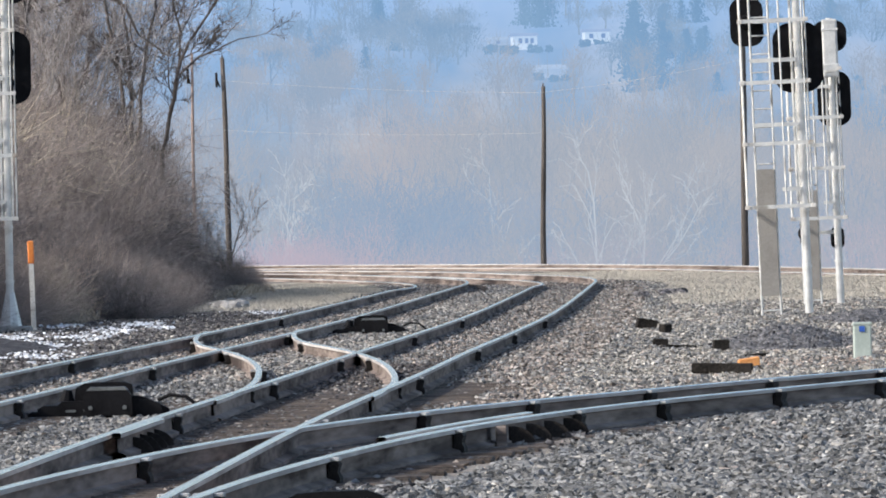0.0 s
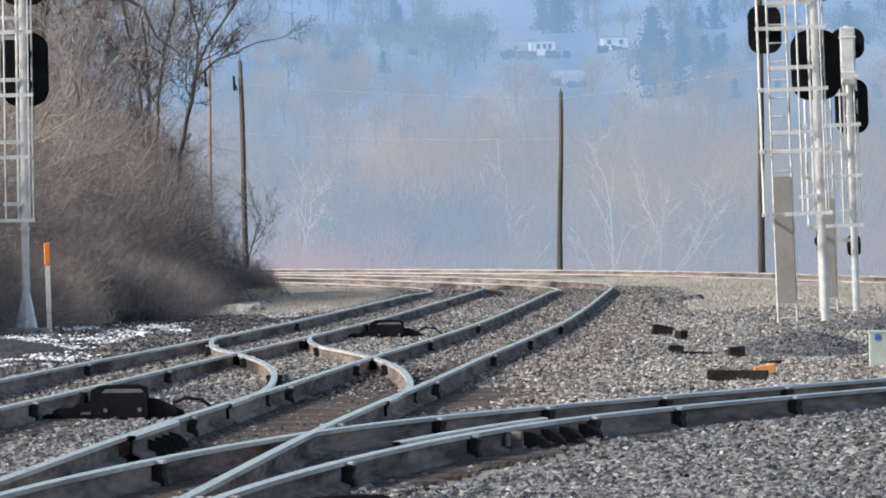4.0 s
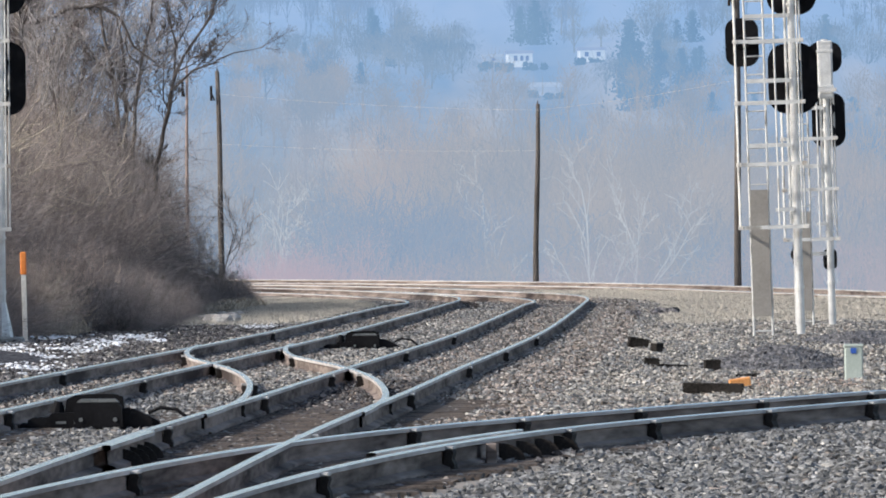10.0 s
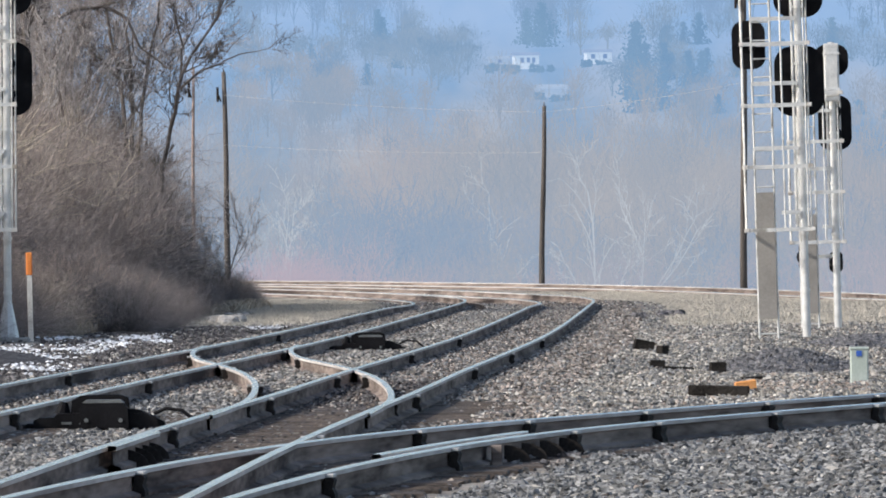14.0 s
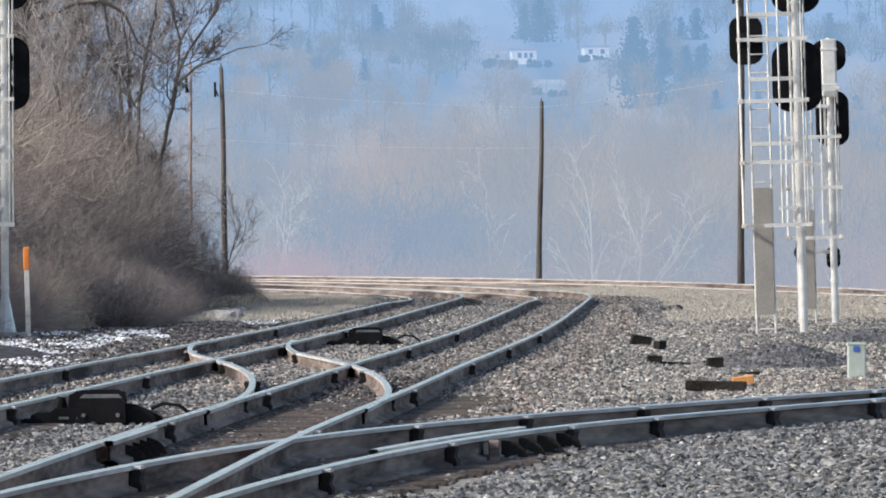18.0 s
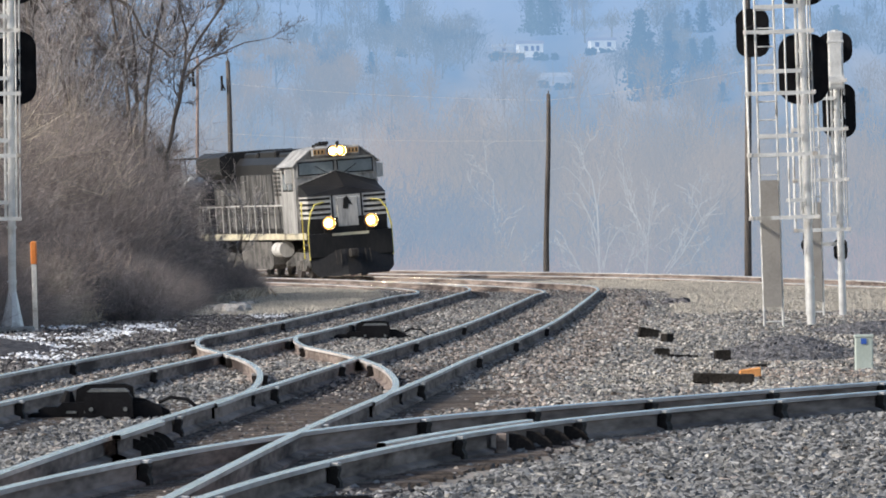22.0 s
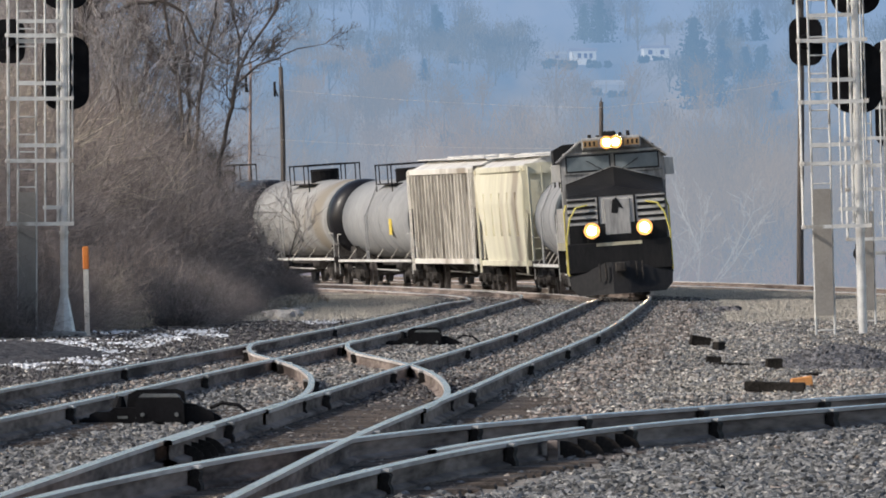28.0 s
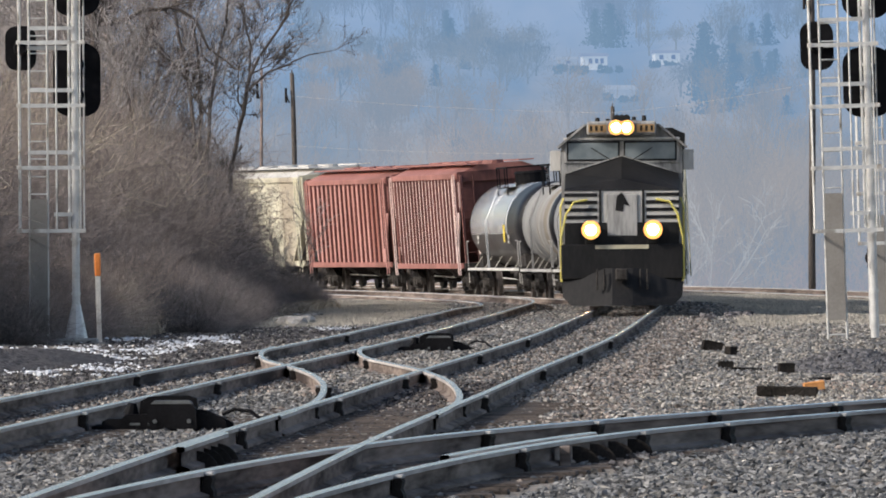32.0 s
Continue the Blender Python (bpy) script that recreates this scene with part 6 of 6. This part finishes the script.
def woods():
    r = random.Random(77)
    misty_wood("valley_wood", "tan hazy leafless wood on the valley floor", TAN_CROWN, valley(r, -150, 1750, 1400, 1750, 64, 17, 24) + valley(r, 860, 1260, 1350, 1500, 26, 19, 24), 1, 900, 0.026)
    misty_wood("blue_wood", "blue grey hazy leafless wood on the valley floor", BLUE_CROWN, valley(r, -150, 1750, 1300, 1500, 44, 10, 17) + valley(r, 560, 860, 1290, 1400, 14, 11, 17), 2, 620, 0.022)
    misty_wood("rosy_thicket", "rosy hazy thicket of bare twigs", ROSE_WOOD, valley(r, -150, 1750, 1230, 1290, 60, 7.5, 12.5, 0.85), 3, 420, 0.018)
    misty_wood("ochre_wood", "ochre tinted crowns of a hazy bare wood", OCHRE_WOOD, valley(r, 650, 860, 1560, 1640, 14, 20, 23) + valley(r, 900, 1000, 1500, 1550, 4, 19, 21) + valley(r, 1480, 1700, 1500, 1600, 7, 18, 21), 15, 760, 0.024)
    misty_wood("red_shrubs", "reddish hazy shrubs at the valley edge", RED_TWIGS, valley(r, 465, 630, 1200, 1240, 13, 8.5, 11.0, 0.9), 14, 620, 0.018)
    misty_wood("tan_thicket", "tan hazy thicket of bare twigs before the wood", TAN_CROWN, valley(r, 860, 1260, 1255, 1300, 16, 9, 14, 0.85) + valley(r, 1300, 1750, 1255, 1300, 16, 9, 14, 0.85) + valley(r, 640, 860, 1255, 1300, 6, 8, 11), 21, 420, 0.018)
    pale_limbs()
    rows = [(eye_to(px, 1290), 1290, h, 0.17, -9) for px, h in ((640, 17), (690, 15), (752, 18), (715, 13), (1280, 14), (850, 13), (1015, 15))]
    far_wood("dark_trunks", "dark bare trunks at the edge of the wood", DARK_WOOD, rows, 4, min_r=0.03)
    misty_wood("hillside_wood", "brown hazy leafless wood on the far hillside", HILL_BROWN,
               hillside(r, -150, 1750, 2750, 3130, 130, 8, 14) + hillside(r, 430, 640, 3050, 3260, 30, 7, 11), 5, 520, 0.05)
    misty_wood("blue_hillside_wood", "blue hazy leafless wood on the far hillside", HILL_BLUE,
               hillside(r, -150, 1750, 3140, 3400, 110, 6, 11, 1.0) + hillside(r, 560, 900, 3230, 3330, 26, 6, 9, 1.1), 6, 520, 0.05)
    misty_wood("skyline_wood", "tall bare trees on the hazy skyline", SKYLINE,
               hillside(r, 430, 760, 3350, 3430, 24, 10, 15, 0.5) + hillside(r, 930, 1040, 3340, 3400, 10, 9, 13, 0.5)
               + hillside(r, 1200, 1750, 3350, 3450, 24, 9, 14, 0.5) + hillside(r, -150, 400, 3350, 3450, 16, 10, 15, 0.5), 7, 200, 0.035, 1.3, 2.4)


woods()


def conifers():
    """Evergreens as heaps of small needle clumps, wide below and ragged above."""
    rng = np.random.default_rng(31)
    groups = ((1146, 3170, 5, 22, 9, 14), (1190, 3180, 9, 40, 6, 10), (1110, 3230, 4, 26, 5, 8), (700, 3320, 6, 30, 5, 8), (600, 3250, 4, 40, 4, 7), (1290, 3140, 4, 40, 5, 8), (1500, 3080, 10, 50, 5, 9),
              (960, 3345, 4, 30, 7, 10), (1440, 3250, 5, 50, 6, 10), (1240, 3260, 4, 30, 6, 9))
    pts = []
    for px, d, n, wide, low, high in groups:
        for _ in range(n):
            q, e, h = px + rng.normal(0, wide), d + rng.uniform(-60, 60), rng.uniform(low, high)
            if any(abs(q - a) < 45 and b - 120 < e < b + 20 for a, b in HOUSES):
                continue
            u = rng.random(820) ** 1.3
            a, k = rng.uniform(0, 6.28, 820), np.abs(rng.normal(0, 0.55, 820)) * h * 0.40 * (1 - u * 0.8)
            pts.append(np.stack([eye_to(q, e) + k * np.cos(a), e + k * np.sin(a), slope_height(e) - 1 + u * h, np.full(820, h * 0.03)], -1))
    # low shrubs before the houses
    for px, d in HOUSES:
        for _ in range(5):
            q, e, h = px + rng.normal(0, 22), d - rng.uniform(4, 14), rng.uniform(0.6, 1.6)
            a, k = rng.uniform(0, 6.28, 60), np.sqrt(rng.random(60)) * h * 0.8
            u = rng.random(60)
            pts.append(np.stack([eye_to(q, e) + k * np.cos(a), e + k * np.sin(a), slope_height(e) - 2.2 + u * h, np.full(60, 0.35)], -1))
    p = np.concatenate(pts)
    base = np.array([(1, 0, -0.5), (-0.5, 0.87, -0.5), (-0.5, -0.87, -0.5), (0, 0, 0.9)])
    verts = (p[:, None, :3] + (base[None] + rng.normal(0, 0.35, (len(p), 4, 3))) * p[:, None, 3:4]).reshape(-1, 3)
    faces = (np.arange(len(p))[:, None, None] * 4 + np.array([(0, 1, 3), (1, 2, 3), (2, 0, 3), (0, 2, 1)])[None]).reshape(-1, 3)
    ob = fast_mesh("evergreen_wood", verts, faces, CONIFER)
    tagged(ob, "dark blue evergreens in haze on the far hillside", "woods", kind="stuff")


conifers()


def house(px, d, w, h, depth, label, windows, wall=FAR_WALL, roof=FAR_ROOF):
    x, z = eye_to(px, d), slope_height(d) - 0.5
    ob = thing("house", pose(x, d, z, 0, 0, 6), label, "house", "houses on the hillside")
    bm = bmesh.new()
    box(bm, -w / 2, w / 2, 0, depth, -1.5, h)
    part("wall", bm, wall, ob)
    bm = bmesh.new()
    loft(bm, [[(x_, -0.5, h), (x_, depth / 2, h + depth * 0.12), (x_, depth + 0.5, h)] for x_ in (-w / 2 - 0.4, w / 2 + 0.4)])
    part("roof", bm, roof, ob)
    for wx, wz, ww, wh in windows:
        bm = bmesh.new()
        box(bm, wx - ww / 2, wx + ww / 2, -0.10, -0.02, wz, wz + wh)
        part("window", bm, FAR_PANE, ob)
    return ob


house(938, 3280, 5.4, 1.5, 6, "white hillside house with two dark windows", [(-1.1, -0.1, 0.8, 1.1), (0.3, -0.1, 0.7, 1.1), (1.5, -0.1, 0.7, 1.1)])
house(890, 3287, 4.0, 0.4, 5, "low pale annex of a hillside house", [(0, -0.5, 0.8, 0.6)], PALE_ROOF, PALE_ROOF)
house(1066, 3290, 5.6, 1.4, 6, "pale hillside house among trees", [(-1.4, 0.0, 0.9, 1.0), (1.3, 0.0, 0.9, 1.0)])
house(985, 3185, 6.0, 0.3, 9, "pale roofed shed on the hillside", [], PALE_ROOF, PALE_ROOF)
house(1520, 3190, 11.0, 1.0, 6, "long pale roofed building on the hillside", [(-2, 0.3, 1.0, 0.6)])
# ---- track details ----
def guard_rail(track, parent, side, s0, s1):
    s = np.arange(s0, s1, 1.0)
    x, y = track(s, side)
    web = sweep("guard_rail", x, y, rise(y) + 0.012, WEB, RAIL_STEEL, parent)
    sweep("rail_head", x, y, rise(y) + 0.012, HEAD, RAIL_TOP, web)


guard_rail(on_main, main_track, -0.64, 177, 187)
guard_rail(branch_track, branch, 0.615, 171, 185)


def heading(track, s):
    (ax, ay), (bx, by) = track(s - 0.5), track(s + 0.5)
    return math.degrees(math.atan2(by - ay, bx - ax)) - 90


def brace_mesh():
    bm = bmesh.new()
    for k in (-1, 1):
        prism(bm, [(k * a, b) for a, b in ((0.012, 0.035), (0.03, 0.142), (0.085, 0.146), (0.10, 0.125), (0.085, 0.07), (0.105, 0.03), (0.105, -0.01), (0.04, -0.01))], -0.16, 0.16)
    data = bpy.data.meshes.new("rail_brace")
    bm.to_mesh(data)
    bm.free()
    data.materials.append(PLATE)
    return data


def braces(track, parent, s0, s1, step, sides, seed, side_list=(-0.752, 0.752)):
    r = random.Random(seed)
    for side in side_list:
        s = s0 + r.uniform(0, 2)
        while s < s1:
            x, y = track(s, side)
            ob = new("rail_brace", BRACE)
            ob.parent = parent
            ob.matrix_world = pose(float(x), float(y), float(rise(y)), 0, 0, heading(track, s))
            cap = new("brace_cap", CAP)
            cap.parent = ob
            s += step * r.uniform(0.75, 1.25)


def cap_mesh():
    """The scuffed pale tops of the two jaws of a rail brace."""
    bm = bmesh.new()
    for k in (-1, 1):
        box(bm, *sorted((k * 0.038, k * 0.098)), -0.15, 0.15, 0.147, 0.172, 0.004)
    data = bpy.data.meshes.new("brace_cap")
    bm.to_mesh(data)
    bm.free()
    data.materials.append(PALE_IRON)
    return data


BRACE, CAP = brace_mesh(), cap_mesh()
braces(branch_track, branch, 150, 180, 13.0, 2, 1)
braces(branch_track, branch, 186, 216, 5.6, 2, 5)
braces(on_main, main_track, 150, 330, 32.0, 2, 2)
braces(second_track, second, 205, 340, 42.0, 2, 3)
braces(cross_track, cross, 210, 290, 26.0, 2, 4)


def curved_straps():
    """Dark quarter-round brackets of the spring frog outside the branch rail, and a joint block."""
    arc = [(0.0, 0.0), (0.0, 0.15)] + [(0.20 * math.sin(radians(a)) + 0.02, 0.15 * math.cos(radians(a)) + 0.0) for a in range(10, 91, 10)]
    for track, parent, s0, w, n, mirror in ((branch_track, branch, 180.6, 0.80, 4, 1), (on_main, main_track, 180.0, -0.68, 4, 1)):
        for k in range(n):
            s = s0 + 1.45 * k
            x, y = track(s, w)
            bm = prism(bmesh.new(), [(a * mirror, b) for a, b in arc], -0.03, 0.03)
            ob = part("frog_bracket", bm, PLATE, parent, "dark quarter-round iron bracket")
            ob.matrix_world = pose(float(x), float(y), -0.02, 0, 0, 0)
    x, y = branch_track(179.3, 0.82)
    bm = box(bmesh.new(), 0, 0.09, -0.2, 0.2, -0.02, 0.15, 0.01)
    ob = part("joint_block", bm, RAIL_STEEL, branch)
    ob.matrix_world = pose(float(x), float(y), 0, 0, 0, 0)


curved_straps()


# ---- ballast and gravel ----
def stones(name, label, mat, x, y, z, size, seed):
    """Many small angular stones in one mesh."""
    rng = np.random.default_rng(seed)
    n = len(x)
    base = np.array([(-0.8, -0.7, -0.5), (0.8, -0.7, -0.5), (0.8, 0.7, -0.5), (-0.8, 0.7, -0.5), (-0.6, -0.5, 0.5), (0.6, -0.5, 0.5), (0.6, 0.5, 0.5), (-0.6, 0.5, 0.5)], float)
    pts = base[None] * rng.uniform(0.6, 1.25, (n, 8, 1)) * rng.uniform(0.7, 1.25, (n, 1, 3)) + rng.normal(0, 0.14, (n, 8, 3))
    a = rng.uniform(0, 2 * math.pi, n)
    t = rng.normal(0, 0.5, n)
    c, s = np.cos(a)[:, None], np.sin(a)[:, None]
    px, py, pz = pts[..., 0], pts[..., 1], pts[..., 2]
    px, py = px * c - py * s, px * s + py * c
    ct, st = np.cos(t)[:, None], np.sin(t)[:, None]
    px, pz = px * ct - pz * st, px * st + pz * ct
    verts = np.stack([x[:, None] + px * size[:, None], y[:, None] + py * size[:, None], z[:, None] + pz * size[:, None] * 0.8], -1).reshape(-1, 3)
    quad = np.array([(0, 3, 2, 1), (4, 5, 6, 7), (0, 1, 5, 4), (1, 2, 6, 5), (2, 3, 7, 6), (3, 0, 4, 7)])
    faces = (np.arange(n)[:, None, None] * 8 + quad[None]).reshape(-1, 4)
    return tagged(fast_mesh(name, verts, faces, mat), label, "gravel", kind="stuff")


def scatter():
    rng = np.random.default_rng(17)
    n = 190000
    # even cover as the ground recedes: as many stones for each metre of depth
    y = 80 + 385 * rng.random(n) ** 1.3
    x = (rng.random(n) * 0.0745 - 0.0395) * y
    w, s = beside(x, y)
    bx = branch_track(y + 60)[0]
    wb = np.where(y < 172, (x - bx) * 0.97, 9.0)
    cx = cross_track(y + 60)[0]
    wc = np.where((y > 140) & (y < 240), x - cx, 9.0)
    clear = np.ones(n, bool)
    for q in (w, w + 3.65, wb, wc):
        clear &= np.abs(np.abs(q) - 0.752) > 0.085
    between = (np.abs(w) < 1.35) | (np.abs(w + 3.65) < 1.35) | (np.abs(wb) < 1.35)
    front = (wb > 0.9) & (y < 150)
    bank = w < -9.2
    # leave wide gaps between the rails, where ties and dirt show, and thin the verge
    keep = clear & (rng.random(n) < np.where(front, 1.0, np.where(between, 0.92, 0.9))) & ~((bank & (rng.random(n) < 0.85)))
    # bare timber shows at the points and before the frog
    bare = ((w > 0.75) & (w < 1.5) & (y > 151) & (y < 168)) | ((wb > 0.75) & (wb < 1.5) & (y > 101) & (y < 123))
    inner = (np.abs(w) < 0.68) & (y > 150) & (y < 200)
    keep &= ~(bare & (rng.random(n) < 0.95)) & ~(inner & (rng.random(n) < 0.08))
    x, y, w, wb, front, between = (q[keep] for q in (x, y, w, wb, front, between))
    size = rng.uniform(0.022, 0.05, len(x)) * np.where(front, 0.98, np.where(between & (y > 165), 0.72, 0.86))
    z = ground_height(x, y) + size * 0.15 - np.where(between, 0.004, 0.0) + np.where(front, 0.02, 0.0)
    # the ballast stands higher round the rail feet past the points
    z = z + 0.036 * smooth_step(150, 185, y) * smooth_step(2.4, 1.2, np.minimum(np.abs(w), np.abs(w + 3.65))) + 0.02 * smooth_step(150, 185, y)
    patch = np.sin(x * 1.3 + y * 0.11) + np.sin(y * 0.07 - x * 0.8 + 1.0)
    left = (w < -0.85) & (w > -3.0) & (y < 175)
    grey_share = np.where(front | left, 0.93, np.where(between, 0.45, np.where((w > 0.8) & (w < 2.2) & (y > 125), 0.22, 0.52 + 0.15 * patch)))
    grey = rng.random(len(x)) < grey_share
    dark = ((w < -5.4) & (y > 185) & (y < 330) & (rng.random(len(x)) < 0.8)) | (((np.abs(wb) < 0.72) | (np.abs(w) < 0.72)) & (y < 190) & (rng.random(len(x)) < 0.68))
    dark |= (wb > 0.75) & (wb < 1.5) & (y > 92) & (y < 126) & (rng.random(len(x)) < 0.6)
    stones("cinder_stones", "dark cinders and oily dirt between and beside the rails", COAL, x[dark], y[dark], z[dark], size[dark], 3)
    grey &= ~dark
    stones("ballast", "grey crushed stone ballast around the tracks", BALLAST, x[grey], y[grey], z[grey], size[grey], 1)
    brown = ~grey & ~dark & (rng.random(len(x)) < np.where(between, 0.75, np.where((w > 0.8) & (w < 2.2) & (y > 125), 0.8, 0.2)))
    stones("dirty_stones", "brown dirty stones between the rails", DIRT_STONE, x[brown], y[brown], z[brown], size[brown], 4)
    g = ~grey & ~dark & ~brown
    stones("weathered_gravel", "tan weathered gravel on the yard", TAN_GRAVEL, x[g], y[g], z[g], size[g], 2)


scatter()


HEAP_STONE = material("grey_cinder_lumps", (0.05, 0.05, 0.054), (0.24, 0.236, 0.244), 0.95, scale=7, fine=30, bump=0.2, island=0.45, spec=0.1)


def heap_stones():
    """Loose cinders lying on the two dark heaps and spilling past their edges."""
    rng = np.random.default_rng(61)
    xs, ys, zs = [], [], []
    for cx, cy, rx, ry, h, n in ((4.80, 208, 1.32, 10, 0.31, 2000), (7.5, 255, 1.5, 11, 0.24, 1200)):
        a, q = rng.uniform(0, 6.28, n), np.sqrt(rng.random(n)) * 1.08
        u = np.clip(1 - q, 0, 1)
        x, y = cx + rx * q * np.cos(a), cy + ry * q * np.sin(a)
        xs.append(x), ys.append(y), zs.append(ground_height(x, y) - 0.02 + h * (u * u * (3 - 2 * u)) ** 0.8)
    x, y, z = np.concatenate(xs), np.concatenate(ys), np.concatenate(zs)
    stones("heap_cinders", "loose dark cinders on low heaps", HEAP_STONE, x, y, z, rng.uniform(0.015, 0.045, len(x)), 8)


heap_stones()


def snow_flecks():
    """Grainy remnants of old snow, in loose clusters by the bank."""
    rng = np.random.default_rng(23)
    xs, ys = [], []
    for px, py, rx, ry, _ in SNOW_SPOTS:
        cx, cy = by_eye(px, py)
        n = int(100 + 360 * rx)
        xs.append(cx + rng.normal(0, rx * 0.62, n)), ys.append(cy + rng.normal(0, ry * 0.75, n))
    x, y = np.concatenate(xs), np.concatenate(ys)
    field = np.sin(x * 5.1 + y * 0.35) + np.sin(x * 2.7 - y * 0.53 + 2.0) + np.sin(x * 9.3 + y * 0.9)
    keep = (field > rng.uniform(-0.9, 1.6, len(x))) & (beside(x, y)[0] < -5.2)
    x, y = x[keep], y[keep]
    size = rng.uniform(0.018, 0.05, len(x))
    ob = stones("snow_flecks", "scattered flecks of old grainy snow", FLECK, x, y, ground_height(x, y) + 0.03, size, 6)
    tagged(ob, "scattered flecks of old grainy snow", "snow", kind="stuff")


FLECK = material("grainy_snow", (0.60, 0.63, 0.68), (0.86, 0.88, 0.92), 0.7, scale=8, fine=30, bump=0.2, island=0.25)
snow_flecks()


# ---- ties, last ----
def tie_mesh(k):
    bm = bmesh.new()
    box(bm, -1.3, 1.3, -0.11, 0.11, -0.17, 0.0, 0.012)
    for v in bm.verts:
        v.co.z += 0.012 * noise.noise((v.co.x * 2 + k * 7, v.co.y * 4, k)) if v.co.z > -0.05 else 0
    data = bpy.data.meshes.new("tie")
    bm.to_mesh(data)
    bm.free()
    data.materials.append(TIE_WOOD)
    return data


TIES = [tie_mesh(k) for k in range(3)]


def lay_ties(track, parent, s0, count, spacing, z, canted, seed):
    r = random.Random(seed)
    for k in range(count):
        s = s0 + spacing * k
        x, y = track(s)
        ob = new("tie", TIES[r.randrange(3)])
        ob.parent = parent
        ob.matrix_world = pose(float(x) + r.uniform(-0.05, 0.05), float(y), float(rise(y)) + z, 0, 0, heading(track, s) + r.uniform(-0.6, 0.6))


def far_ties(track, parent, s0, s1, spacing, canted):
    s = np.arange(s0, s1, spacing)
    x, y = track(s)
    x2, y2 = track(s, 1.0)
    rx, ry = x2 - x, y2 - y
    tilt = cant(s) / 1.5 if canted else np.zeros_like(s)
    corners = []
    for zz in (-0.2, -0.03):
        for a, b in ((-1.3, -0.11), (1.3, -0.11), (1.3, 0.11), (-1.3, 0.11)):
            corners.append(np.stack([x + rx * a - ry * b, y + ry * a + rx * b, rise(y) + zz - cant(s) / 2 * bool(canted) + tilt * a], -1))
    verts = np.stack(corners, 1).reshape(-1, 3)
    quad = np.array([(4, 5, 6, 7), (0, 1, 5, 4), (1, 2, 6, 5), (2, 3, 7, 6), (3, 0, 4, 7)])
    faces = (np.arange(len(s))[:, None, None] * 8 + quad[None]).reshape(-1, 4)
    ob = fast_mesh("far_ties", verts, faces, TIE_WOOD, parent)
    ob["kind"] = "stuff"


def switch_ties():
    """Long timbers under the points, reaching out past the rail."""
    bm = bmesh.new()
    box(bm, -1.5, 1.85, -0.12, 0.12, -0.17, 0.0, 0.015)
    data = bpy.data.meshes.new("switch_tie")
    bm.to_mesh(data)
    bm.free()
    data.materials.append(TIE_WOOD)
    r = random.Random(41)
    for k in range(26):
        s = 211 + 0.66 * k
        x, y = on_main(s)
        ob = new("switch_tie", data)
        ob.parent = main_track
        ob.matrix_world = pose(float(x) - r.uniform(0, 0.5), float(y), float(rise(y)) - 0.012, 0, 0, heading(on_main, s) + r.uniform(-0.8, 0.8))


switch_ties()
lay_ties(on_main, main_track, 142, 290, 0.52, -0.016, True, 1)
far_ties(on_main, main_track, 142 + 290 * 0.52, 1140, 0.52, True)
lay_ties(second_track, second, 190, 290, 0.52, -0.018, True, 2)
far_ties(second_track, second, 190 + 290 * 0.52, 1090, 0.52, True)
lay_ties(branch_track, branch, 150, 180, 0.53, -0.012, False, 3)
far_ties(outer_track, outer, 430, 990, 0.52, True)
# ---- what moves ----
def motions():
    for unit, end, half in train:
        walk(unit, [(t, on_track(end + SPEED * (32.0 - t), half)) for t in range(33)])


motions()
